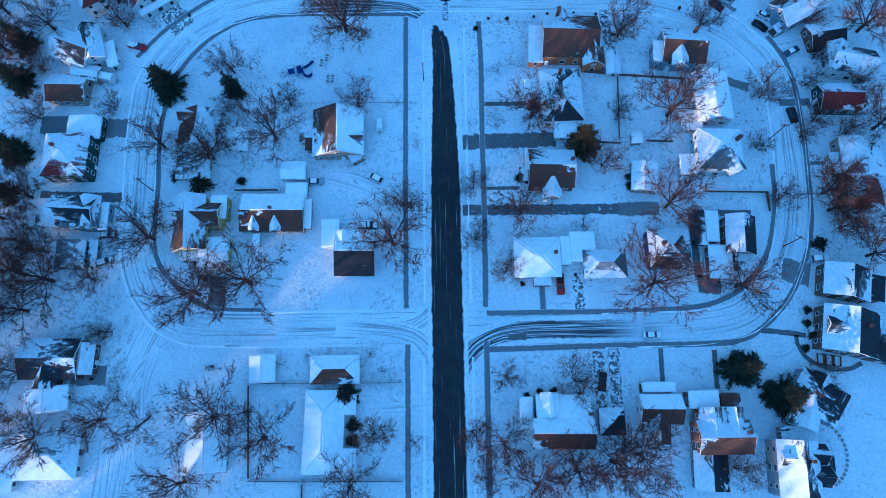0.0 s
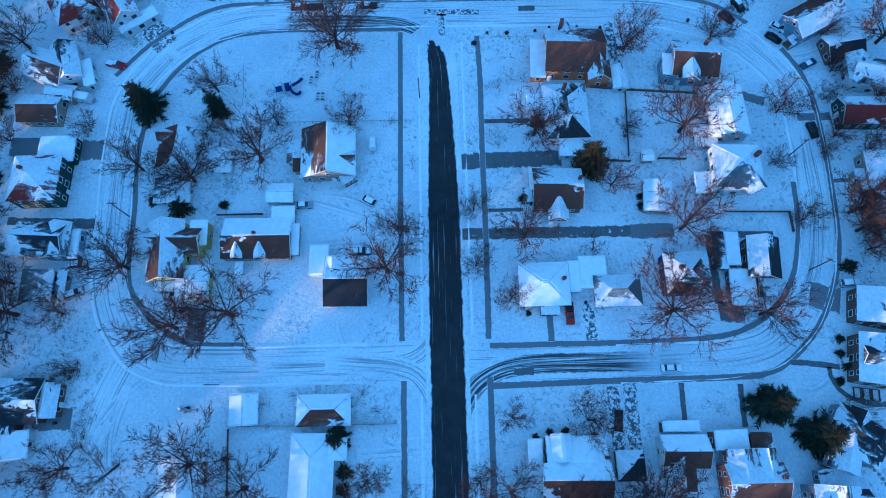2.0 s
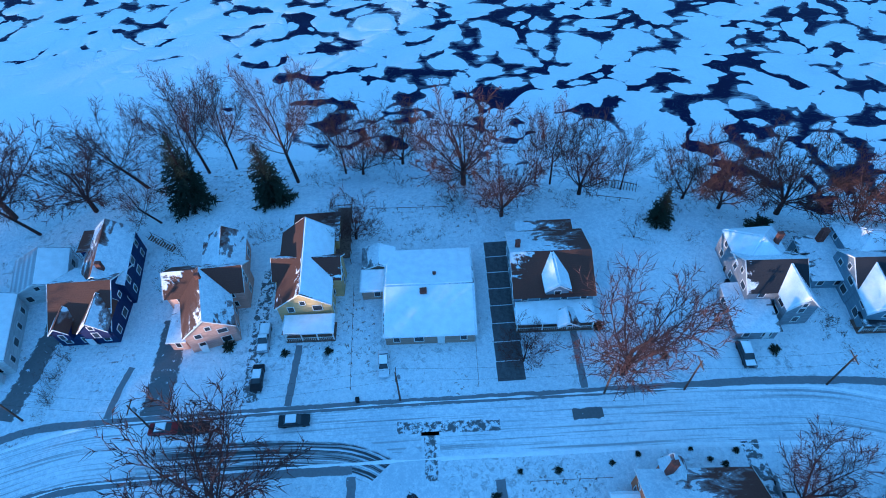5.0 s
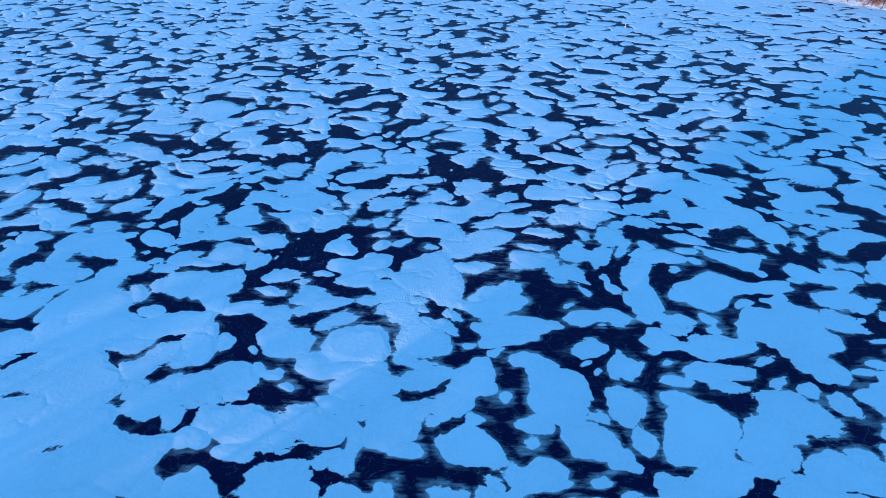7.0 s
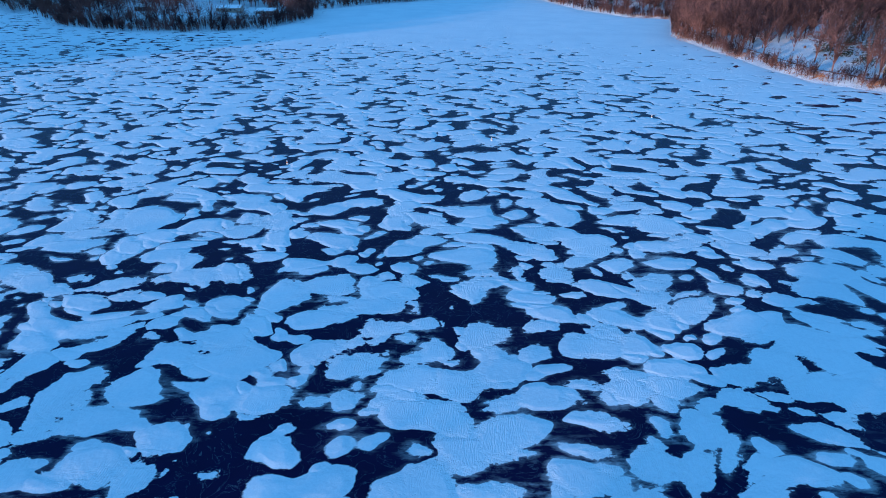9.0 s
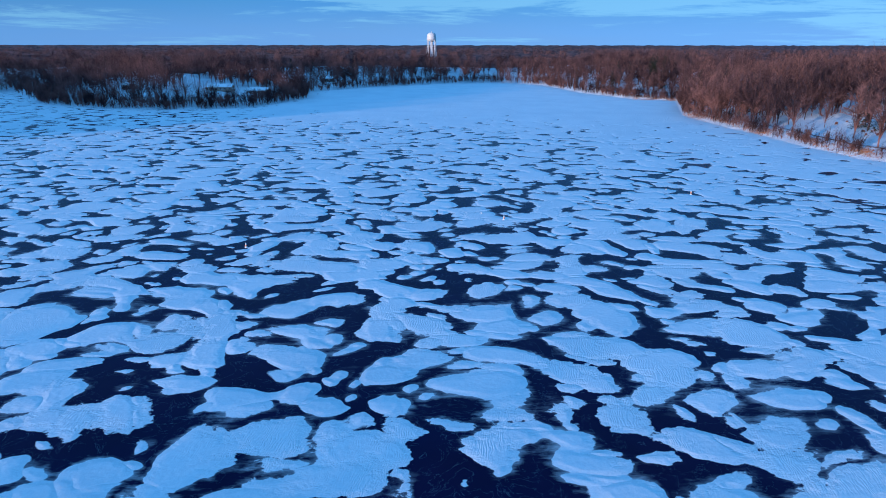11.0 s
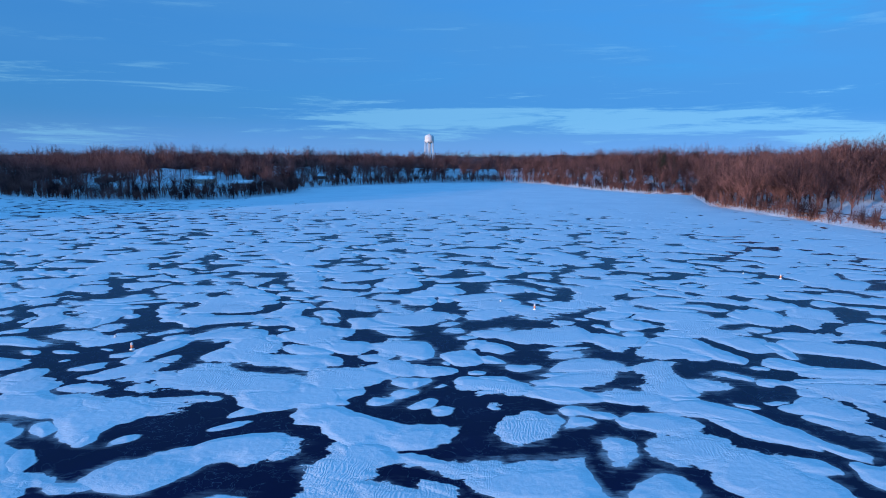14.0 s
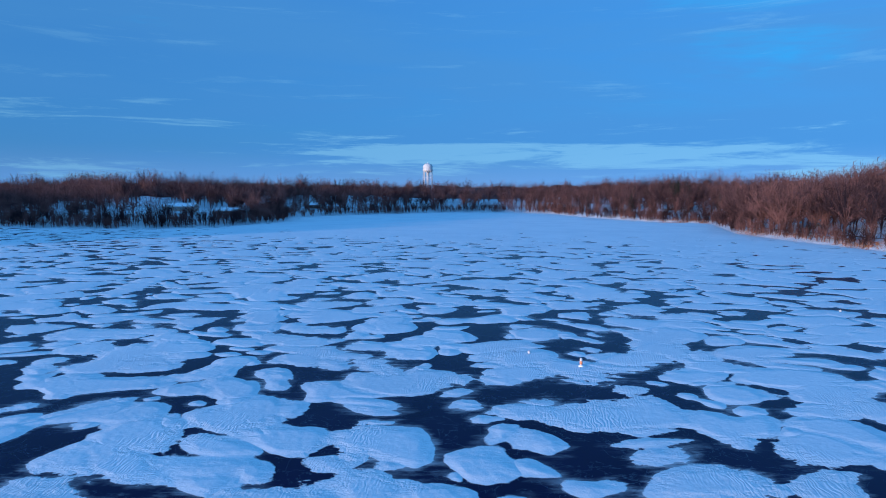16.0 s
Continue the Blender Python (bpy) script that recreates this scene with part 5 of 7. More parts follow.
def conifer_meshes(seed, H=11.0, R=3.4, dense=26, full=0.7, sprays=8):
    """Whorls of drooping boughs of uneven reach, with gaps, under short needle sprays."""
    rng = random.Random(seed)
    wood, crown = Mesh(), Mesh()
    bend = [rng.uniform(-0.03, 0.03) * H for _ in range(2)]
    wood.tube((0, 0, -0.2), (bend[0], bend[1], H * 0.97), 0.022 * H, 0.004 * H, 7)
    ph = [rng.uniform(0, 6.28) for _ in range(4)]
    for k in range(dense):
        f = k / (dense - 1)
        p = Vector((bend[0] * f, bend[1] * f, H * (0.06 + 0.92 * f)))
        n = max(5, int(17 * (1 - 0.6 * f)))
        for j in range(n):
            if rng.random() < 0.10:
                continue
            a = 2 * math.pi * (j + rng.uniform(-0.4, 0.4)) / n + k * 0.9
            lobe = 1 + 0.16 * math.sin(3 * a + ph[0] + 4 * f) + 0.13 * math.sin(5 * a + ph[1] - 7 * f) + 0.12 * math.sin(9 * f * 3 + ph[2] + 2 * a)
            L = (R * (1 - f) ** full * lobe + 0.10) * rng.uniform(0.70, 1.08)
            d = Vector((math.cos(a), math.sin(a), -0.30 + 0.75 * f))
            q = p + d * L
            spikes(wood, p, q, 0.005 * H)
            side = Vector((-d.y, d.x, 0)).normalized()
            for t in [0.3 + 0.7 * u / (sprays - 1) for u in range(sprays)]:
                c = p.lerp(q, t)
                for sgn in (-1, 1):
                    e = c + d * L * rng.uniform(0.08, 0.22) + side * sgn * L * rng.uniform(0.08, 0.24) + Vector((0, 0, rng.uniform(-0.045, 0.03) * H))
                    spikes(crown, c, e, max(0.05, 0.045 * L))
    return wood, crown


TREES = {}


def tree(kind, x, y, s=1.0, turn=0.0, label="", group="", z=None):
    """kind names a grown tree; repeats share its meshes."""
    z = float(land_z(np.array([x]), np.array([y]))[0]) if z is None else z
    cat, nm, lab, maker, bark, leaf = KINDS[kind]
    s *= 1.18 if nm == B else 1.0
    if kind not in TREES:
        wood, crown = maker()
        root = thing(nm, lab, cat, pose(x, y, z, 0, 0, turn))
        part("trunk", wood.data("trunk", MAT[bark], True), root)
        part("crown", crown.data("crown", MAT[leaf]), root)
        root.scale = (s, s, s)
        TREES[kind] = root, s
    else:
        src, s0 = TREES[kind]
        root = copy_thing(src, pose(x, y, z, 0, 0, turn) @ Matrix.Scale(s / s0, 4))
    return tagged(root, label or lab, cat, group)


B = "bare_tree"
KINDS = {
    "oak_a": ("tree", B, "wide bare broadleaf tree with a dense twiggy crown", lambda: bare_tree_meshes(11, 15, 0.16, 13, 0.85, boughs=9), "bark", "twig"),
    "oak_b": ("tree", B, "bare broadleaf tree with spreading crooked limbs", lambda: bare_tree_meshes(12, 15, 0.20, 11, 0.8, boughs=9), "bark", "twig"),
    "oak_c": ("tree", B, "bare tree with reddish twigs and forked limbs", lambda: bare_tree_meshes(13, 15, 0.18, 12, 0.8, boughs=9), "bark", "twig_red"),
    "vase_a": ("tree", B, "bare tree with upswept slender limbs", lambda: bare_tree_meshes(14, 14, 0.10, 9, 0.40, 5, 0, 0.8, 0.12, wide=1.0), "bark", "twig_red"),
    "vase_b": ("tree", B, "bare many-stemmed tree with fine twigs", lambda: bare_tree_meshes(15, 14, 0.08, 10, 0.6, 5, 0, 0.7, 0.10, wide=1.1), "bark", "twig"),
    "lean_a": ("tree", B, "leaning bare tree with a bent trunk", lambda: bare_tree_meshes(16, 16, 0.36, 8, 0.6, 5, -0.35, 0.7, wide=0.85), "bark", "twig"),
    "tall_a": ("tree", B, "tall bare lakeside tree", lambda: bare_tree_meshes(17, 20, 0.34, 9, 0.5, 5, -0.10, 0.62, wide=0.70), "bark", "twig"),
    "tall_b": ("tree", B, "tall slim bare lakeside tree", lambda: bare_tree_meshes(18, 18, 0.26, 8, 0.42, 5, 0.06, 0.55, 0.1, wide=0.66), "bark", "twig"),
    "sapling": ("tree", B, "young bare tree beside the street", lambda: bare_tree_meshes(19, 5, 0.25, 6, 0.6, 4, wide=1.0, boughs=6), "bark", "twig_red"),
    "spruce_a": ("tree", "spruce", "dense dark green spruce", lambda: conifer_meshes(21, 13, 4.9, 28, 0.62), "bark", "needle"),
    "spruce_b": ("tree", "spruce", "narrow dark green spruce", lambda: conifer_meshes(22, 14, 3.3, 26, 0.66), "bark", "needle"),
    "cedar": ("tree", "cedar", "large rusty brown-green conifer", lambda: conifer_meshes(23, 12, 5.0, 26, 0.62), "bark", "needle_brown"),
    "yew": ("shrub", "yew", "round dark evergreen shrub", lambda: conifer_meshes(24, 3.0, 2.0, 10), "bark", "needle"),
    "shrub": ("shrub", "bare_shrub", "leafless twiggy shrub in the snow", lambda: bare_tree_meshes(25, 4, 0.04, 7, 0.9, 4, 0, 0.5, wide=1.3, boughs=5), "bark", "twig"),
}
tn = random.Random(5)
for kind, x, y, s in (("oak_a", -29.6, 163.6, 1.22), ("oak_b", -48.6, 128.5, 0.95), ("vase_b", -25.4, 138.6, 0.62), ("oak_b", -62.4, 150.0, 0.66), ("oak_b", -80.5, 126.6, 0.72), ("oak_a", -66.2, 122.8, 0.85),
                      ("oak_b", -53.0, 86.4, 1.12), ("oak_a", -66.6, 83.6, 0.95), ("oak_a", -80.6, 99.2, 0.85), ("oak_c", -15.2, 96.6, 1.0), ("vase_a", -12.4, 107.6, 0.66)):
    tree(kind, x, y, s, tn.uniform(0, 360))
for kind, x, y, s in (("vase_a", 51.4, 159.6, 0.85), ("vase_b", 76.4, 163.0, 0.62), ("oak_c", 63.4, 133.6, 1.05), ("vase_b", 90.6, 138.6, 0.7), ("oak_c", 24.2, 133.8, 0.85), ("vase_b", 43.2, 118.4, 0.62),
                      ("vase_b", 7.0, 112.2, 0.5), ("oak_c", 19.6, 104.6, 0.72), ("oak_c", 59.8, 105.8, 0.95), ("vase_b", 7.2, 97.6, 0.52), ("vase_b", 15.0, 88.2, 0.48), ("sapling", 36.6, 100.8, 1.0),
                      ("oak_c", 53.2, 84.0, 1.15), ("oak_c", 75.8, 83.2, 0.82), ("vase_b", 90.4, 107.0, 0.55)):
    tree(kind, x, y, s, tn.uniform(0, 360))
for kind, x, y, s in (("oak_b", -106.5, 88.0, 1.1), ("oak_a", -116.5, 91.0, 0.9), ("lean_a", -76.4, 52.6, 0.85), ("oak_b", -103.0, 48.0, 0.8), ("vase_a", -19.4, 47.6, 0.62), ("sapling", -9.2, 45.2, 1.0), ("oak_b", -25.2, 35.2, 0.75),
                      ("oak_b", -66.0, 36.8, 0.85), ("vase_a", 5.8, 46.6, 0.55), ("oak_c", 12.6, 44.4, 0.7), ("vase_a", 8.0, 36.8, 0.5), ("oak_c", 20.2, 35.2, 0.9), ("oak_c", 39.0, 40.0, 0.95), ("oak_c", 45.4, 41.6, 0.9),
                      ("vase_b", 31.4, 59.6, 0.68), ("oak_b", -46.6, 47.0, 0.85), ("oak_b", -58.6, 52.2, 1.0)):
    tree(kind, x, y, s, tn.uniform(0, 360))
for kind, x, y, s in (("oak_a", -130, 158, 1.1), ("oak_b", -123, 106, 0.9), ("oak_a", -121, 76, 1.0), ("oak_b", 103.5, 109.0, 0.8), ("oak_a", 104.2, 104.0, 0.85), ("vase_b", 69.2, 38.0, 0.55),
                      ("vase_b", 104.2, 142.2, 0.4), ("vase_b", 104.4, 130.8, 0.5), ("oak_a", 123, 160, 1.0), ("oak_b", 121, 128, 0.9), ("vase_b", -96, 166.5, 0.6), ("oak_b", 106, 178, 1.0), ("oak_a", -122, 188, 1.1), ("vase_b", 92, 60, 0.45)):
    tree(kind, x, y, s, tn.uniform(0, 360))
for kind, x, y, s in (("oak_b", -118, 166, 0.8), ("oak_a", -133, 172, 0.9), ("vase_b", -119, 152, 0.7), ("vase_b", -117, 136, 0.6), ("vase_b", -116, 99, 0.7), ("oak_b", -112, 80, 0.9),
                      ("vase_b", -96, 138.6, 0.45), ("vase_b", -96.5, 176, 0.55), ("vase_b", -90, 74, 0.4), ("vase_b", -112, 52, 0.6), ("oak_b", -124, 58, 0.9), ("vase_b", 112, 126, 0.6), ("vase_b", 108, 163, 0.5), ("oak_b", 120, 98, 0.9), ("oak_a", 100, 186, 0.8), ("vase_b", 96, 198, 0.8)):
    tree(kind, x, y, s, tn.uniform(0, 360))
for kind, x, y, s in (("vase_b", 106, 99, 0.7), ("oak_b", 112, 91, 0.8), ("vase_b", 108, 151, 0.5), ("vase_b", 87, 123, 0.4), ("vase_b", 100, 126, 0.42), ("oak_c", 30, 38, 0.8), ("oak_c", 14, 60.5, 0.4), ("vase_b", 49, 134, 0.45), ("vase_b", -45, 139, 0.5),
                      ("oak_b", -109, 96, 0.7), ("vase_b", -95, 88, 0.6), ("oak_b", -88, 52, 0.7), ("vase_b", -112, 64, 0.6), ("oak_a", -116, 112, 0.7), ("vase_b", -62, 136, 0.5), ("vase_b", 118, 140, 0.6)):
    tree(kind, x, y, s, tn.uniform(0, 360))
SH = "trees along the lake shore"
for kind, x, y, s, a in (("oak_b", -83, 226, 1.25, 40), ("lean_a", -76, 221, 1.05, 0), ("oak_b", -66.5, 226.5, 1.0, 80), ("lean_a", -57.5, 233, 1.1, 10), ("tall_a", -46, 238.5, 1.1, 0), ("tall_b", -40.4, 240, 1.15, 50), ("tall_a", -25.6, 233.2, 1.25, 20),
                         ("tall_a", -47.6, 234.2, 0.9, 200), ("lean_a", -52, 222, 0.75, 30), ("tall_b", -15.4, 235.8, 0.95, 100), ("vase_b", -11.6, 235.2, 0.85, 10), ("vase_b", -2.8, 238.8, 0.95, 60), ("oak_a", 10.2, 229.2, 1.15, 0)):
    tree(kind, x, y, s, a, group=SH)
for kind, x, y, s, a in (("vase_a", 16.9, 217.8, 0.95, 0), ("tall_b", 28.8, 228.2, 0.98, 30), ("tall_b", 25.8, 229.2, 0.85, 130), ("vase_a", 34.0, 223.6, 1.0, 70), ("tall_b", 43.4, 225.2, 0.75, 10), ("vase_b", 55.6, 221.6, 0.85, 30), ("vase_b", 61.8, 217.8, 1.05, 200),
                         ("oak_a", 73.4, 216, 1.05, 60), ("vase_b", 85, 210, 1.15, 80), ("oak_c", 95, 203, 1.35, 0)):
    tree(kind, x, y, s, a, group=SH)
for kind, x, y, s, a in (("vase_a", 32.4, 181.6, 1.3, 0), ("vase_b", 16.4, 185.0, 0.5, 40), ("shrub", -3.8, 229.6, 1.0, 0), ("shrub", 7.2, 223.4, 1.1, 50), ("shrub", 7.6, 219.6, 1.0, 90), ("shrub", 41.6, 209.6, 1.6, 0), ("vase_b", -12.2, 214.2, 0.62, 0),
                         ("shrub", -61.8, 184, 0.9, 5), ("shrub", -62, 188, 0.9, 70), ("shrub", -62.2, 192, 0.8, 30), ("shrub", -46, 213, 1.0, 0), ("shrub", -30, 215, 1.0, 40), ("shrub", -66, 214, 1.0, 10), ("shrub", 68, 206, 1.0, 20), ("shrub", 52, 208, 0.9, 80), ("shrub", 20.5, 220, 1.2, 20), ("shrub", 24.0, 222, 0.9, 60), ("shrub", 30.5, 219, 0.9, 10), ("shrub", -21, 231, 0.9, 0), ("shrub", -17.5, 230.6, 0.8, 60)):
    tree(kind, x, y, s, a)
for kind, x, y, s in (("spruce_a", -80.4, 144.6, 1.0), ("spruce_b", -61.2, 143.2, 0.85), ("yew", -68.8, 114.6, 1.7), ("yew", -76.2, 117.2, 0.8), ("yew", -57.8, 115.6, 0.7), ("spruce_a", -26.4, 57.0, 0.62), ("cedar", 38.0, 124.4, 0.95), ("spruce_a", 72.8, 61.6, 0.98),
                      ("spruce_a", 82.6, 54.6, 1.0), ("yew", 99.6, 94.4, 1.1), ("spruce_b", -125, 160, 1.1), ("spruce_a", -124.4, 147.6, 0.9), ("spruce_a", -122.4, 125, 0.95), ("spruce_b", -122, 112.6, 0.9), ("spruce_b", -46.2, 226.6, 1.32), ("spruce_b", -29.6, 226.6, 1.12),
                      ("spruce_b", 47.4, 213.4, 0.72), ("yew", 66, 209.6, 1.4), ("yew", 99.8, 184, 1.4)):
    tree(kind, x, y, s, tn.uniform(0, 360))
for x, y, s in ((19.2, 151.2, 1.2), (15.4, 149.2, 1.0), (22.6, 150.4, 1.0), (12.9, 138.0, 0.8), (12.2, 133.6, 0.9), (15.2, 132.6, 0.8), (-14.4, 138.2, 1.1), (-8.4, 125.4, 1.0), (-44.4, 65.0, 1.3), (-21.0, 66.6, 1.7), (-17.0, 62.6, 1.3), (6.6, 131.8, 0.8),
                (-36.6, 66.8, 0.8), (-44.2, 54.2, 0.7), (-20.2, 38.4, 0.8), (13.8, 124.2, 0.6), (19.6, 123.0, 0.7), (-9.0, 138.6, 0.4), (49.6, 121, 0.8), (-57.2, 121.0, 0.9), (-60.4, 162.6, 0.4), (-76.8, 160.2, 0.6)):
    tree("shrub", x, y, s, tn.uniform(0, 360))
for x, y, s in ((9.4, 163.4, 0.45), (19.0, 55.9, 0.5), (22.4, 57.0, 0.5), (26.0, 57.2, 0.5), (32.6, 55.8, 0.5), (19.4, 85.0, 0.4), (29.0, 85.0, 0.4), (-24.6, 49.6, 1.0), (-24.8, 45.8, 0.9), (93.6, 76.6, 0.6), (92.8, 73.2, 0.6), (93.8, 70.2, 0.7), (91.4, 66.8, 0.6),
                (20.0, 115.2, 0.7), (50.4, 112.2, 0.6), (50.4, 115.0, 0.5), (-33.4, 191.6, 0.6), (-23.6, 189.6, 0.4), (-16.2, 189.4, 0.4), (30.2, 190.6, 0.5), (58.2, 183.6, 0.5), (39.8, 184.0, 0.4)):
    tree("yew", x, y, s, tn.uniform(0, 360))
for x, y in ((13.3, 166.9), (18.9, 166.7), (31.1, 168.2), (34.5, 166.9), (39.1, 168.4), (41.5, 166.7), (45.7, 167.7), (43.4, 165.8), (27.0, 167.2), (37.0, 166.0)):
    tree("yew", x, y, tn.uniform(0.2, 0.36), tn.uniform(0, 360), "small frosted evergreen shrub in a front garden")

# ---- dry grass and weeds standing out of the snow ----


def scrub(label, seed, n, spots, tall=0.5, mat="dry_grass"):
    """Loose tufts of stalks round a few centres."""
    rng = random.Random(seed)
    m = Mesh()
    for _ in range(n):
        cx, cy, rx, ry = rng.choice(spots)
        x, y = rng.gauss(cx, rx * 0.5), rng.gauss(cy, ry * 0.5)
        z = float(land_z(np.array([x]), np.array([y]))[0])
        for _ in range(9):
            p = Vector((x + rng.gauss(0, 0.28), y + rng.gauss(0, 0.28), z - 0.05))
            spikes(m, p, p + Vector((rng.uniform(-1, 1), rng.uniform(-1, 1), 0.9)) * tall * rng.uniform(0.5, 1.2), 0.035)
    return tagged(part("dry_grass", m.data("dry_grass", MAT[mat])), label, "grass", kind="stuff")


scrub("dry brown grass and weeds poking through snow", 31, 620, [(-112, 86, 14, 12), (-103, 83, 12, 9), (-93, 80, 9, 7), (-96, 73, 8, 3), (-117, 100, 8, 8), (-122, 130, 8, 26), (-86, 62, 3, 6)], 0.7)
scrub("dead garden stalks along fences and paths", 32, 520, [(13, 149, 5, 3), (14, 134, 5, 6), (-60, 118, 9, 6), (-52, 121, 7, 3), (43, 139, 5, 8), (52, 140, 2, 12), (52.5, 118, 1.6, 10), (84, 142, 6, 4), (30, 100, 14, 2), (58, 126, 8, 3), (36, 44, 3, 8), (95, 182, 9, 5), (-26, 62, 9, 2), (62, 62, 6, 3), (104, 96, 5, 8)], 0.45)
scrub("dead reeds and weeds along the home shore", 33, 640, [(-20, 236, 12, 4), (4, 232, 14, 5), (30, 226, 14, 5), (56, 218, 14, 5), (-60, 238, 14, 6), (8, 222, 6, 4), (-80, 206, 8, 10), (-2, 214, 8, 3), (-62, 187, 1.5, 8), (-82, 186, 6, 6), (-48, 209, 4, 6), (-88, 168, 4, 4), (-30, 218, 10, 4), (70, 188, 3, 6), (86, 196, 3, 8)], 0.6)

# far bank grass, its sunlit orange painted in
scrub("dry grass and low brush on the far bank, coloured orange as if sunlit", 34, 2600, [(181, 720, 4, 16), (183, 690, 4, 20), (187, 650, 4, 22), (191, 610, 4, 22), (196, 575, 5, 14), (212, 556, 8, 6), (226, 540, 8, 6), (186, 860, 14, 8), (212, 852, 8, 6), (200, 858, 16, 4)], 1.1, "bank_grass")

# ---- vehicles ----
PAINT = {}


def paint(c):
    if c not in PAINT:
        PAINT[c] = m_plain("car_paint", c, 0.28, 0.3, 0.06, 3, 0.0)
    return PAINT[c]


def car(label, x, y, ang, c, style="sedan", snow=0.0, name="car"):
    """A parked car with body, glazed cabin, wheels and lamps; snow: how much lies on it."""
    L, Wd = {"sedan": (4.9, 1.85), "suv": (4.9, 1.95), "pickup": (5.7, 2.0)}[style]
    root = thing(name, label, "car", pose(x, y, 0.05, 0, 0, ang))
    h, w = L / 2, Wd / 2
    hood = {"sedan": 0.86, "suv": 1.0, "pickup": 1.08}[style]
    deck = {"sedan": 0.95, "suv": 1.05, "pickup": 1.1}[style]
    prof = [(-h, 0.35), (-h + 0.05, deck - 0.08), (-h + 0.25, deck), (h - 1.35, deck - 0.02), (h - 0.3, hood - 0.08), (h, hood - 0.25), (h, 0.35), (h - 0.25, 0.25), (-h + 0.25, 0.25)]
    b = Mesh()
    ins = [(a * 0.985, z) for a, z in prof]
    b.hexa([(a, -w, z if z < 0.5 else z - 0.07) for a, z in ins], [(a, -w + 0.12, z) for a, z in prof])
    b.hexa([(a, -w + 0.12, z) for a, z in prof], [(a, w - 0.12, z) for a, z in prof])
    b.hexa([(a, w - 0.12, z) for a, z in prof], [(a, w, z if z < 0.5 else z - 0.07) for a, z in ins])
    body = part("body", b.data("body", paint(c)), root)
    c0, c1, top = {"sedan": (-1.75, 1.15, 1.42), "suv": (-2.35, 1.15, 1.72), "pickup": (-0.55, 1.35, 1.78)}[style]
    cab = [(c0, deck - 0.02), (c0 + 0.5, top - 0.05), (c0 + 0.75, top), (c1 - 1.0, top), (c1 - 0.75, top - 0.05), (c1, deck - 0.04)]
    k = Mesh().hexa([(a, -w + 0.10, z) if z < 1.2 else (a, -w + 0.26, z) for a, z in cab], [(a, w - 0.10, z) if z < 1.2 else (a, w - 0.26, z) for a, z in cab])
    part("window", k.data("window", MAT["glass"]), root, "dark tinted windows")
    rf = Mesh().box(c0 + 0.55, -w + 0.25, top - 0.05, c1 - 0.8, w - 0.25, top + 0.03, 0.05)
    for a0, a1 in ((c0 + 0.55, c0 + 0.05), (c1 - 0.8, c1 - 0.05), ((c0 + c1) / 2, (c0 + c1) / 2)):
        for s in (-1, 1):
            part("pillar", Mesh().tube((a0, s * (w - 0.27), top - 0.02), (a1, s * (w - 0.12), deck - 0.02), 0.05, 0.05, 4).data("pillar", paint(c)), root)
    part("roof", rf.data("roof", paint(c)), root)
    if style == "pickup":
        bed = Mesh().box(-h + 0.15, -w + 0.16, deck - 0.02, c0 - 0.1, w - 0.16, deck + 0.02)
        part("bed", bed.data("bed", MAT["snow" if snow else "tyre"]), root)
    ty = Mesh().spin([(0.2, -0.12), (0.31, -0.12), (0.34, -0.07), (0.34, 0.07), (0.31, 0.12), (0.2, 0.12)], 14).data("tyre", MAT["tyre"])
    rm = Mesh().spin([(0.19, -0.10), (0.20, 0.09), (0.06, 0.12)], 10).data("rim", MAT["rim"])
    for a in (-h + 0.95, h - 0.95):
        for s in (-1, 1):
            wh = part("wheel", ty, root, m=pose(a, s * (w - 0.11), 0.31, 90 if s < 0 else -90))
            part("rim", rm, wh)
    hl = Mesh().box(-0.05, -0.2, -0.07, 0.05, 0.2, 0.07, 0.02).data("headlight", MAT["lamp_glass"])
    tl = Mesh().box(-0.04, -0.18, -0.09, 0.04, 0.18, 0.09, 0.02).data("tail_light", MAT["play_red"])
    for s in (-1, 1):
        part("headlight", hl, root, m=pose(h - 0.03, s * (w - 0.35), hood - 0.3))
        part("tail_light", tl, root, m=pose(-h + 0.02, s * (w - 0.3), deck - 0.22))
    if snow:
        s = Mesh().box(c0 + 0.5, -w + 0.22, top, c1 - 0.72, w - 0.22, top + 0.16, 0.12)
        part("snow_cap", s.data("snow_cap", MAT["snow"]), root, "snow lying on the roof")
        if snow > 0.5:
            s = Mesh().box(c1 + 0.05, -w + 0.15, hood - 0.05, h - 0.15, w - 0.15, hood + 0.12, 0.12)
            part("snow_cap", s.data("snow_cap", MAT["snow"]), root)
            s = Mesh().box(-h + 0.1, -w + 0.15, deck - 0.03, c0 + 0.1, w - 0.15, deck + 0.12, 0.12)
            part("snow_cap", s.data("snow_cap", MAT["snow"]), root)
    return root


car("white sport utility car parked on a snowy yard", -20.4, 115.9, 150, (0.7, 0.7, 0.72), "suv", 0.3)
car("silver sedan parked beside a snowy garage", -36.9, 115.0, 0, (0.35, 0.37, 0.4), "sedan", 0.4)
car("dark car with snowy roof in a yard", -22.0, 102.0, 0, (0.05, 0.06, 0.07), "pickup", 0.9)
car("red pickup with a snow-covered bed", -92.0, 159.4, -17, (0.26, 0.02, 0.03), "pickup", 0.3)
car("dark red car with snow on top in a drive", -93.3, 100.6, 0, (0.10, 0.02, 0.03), "sedan", 0.9)
car("grey car under snow parked on the street side", -92.9, 93.0, 20, (0.25, 0.27, 0.3), "suv", 0.9)
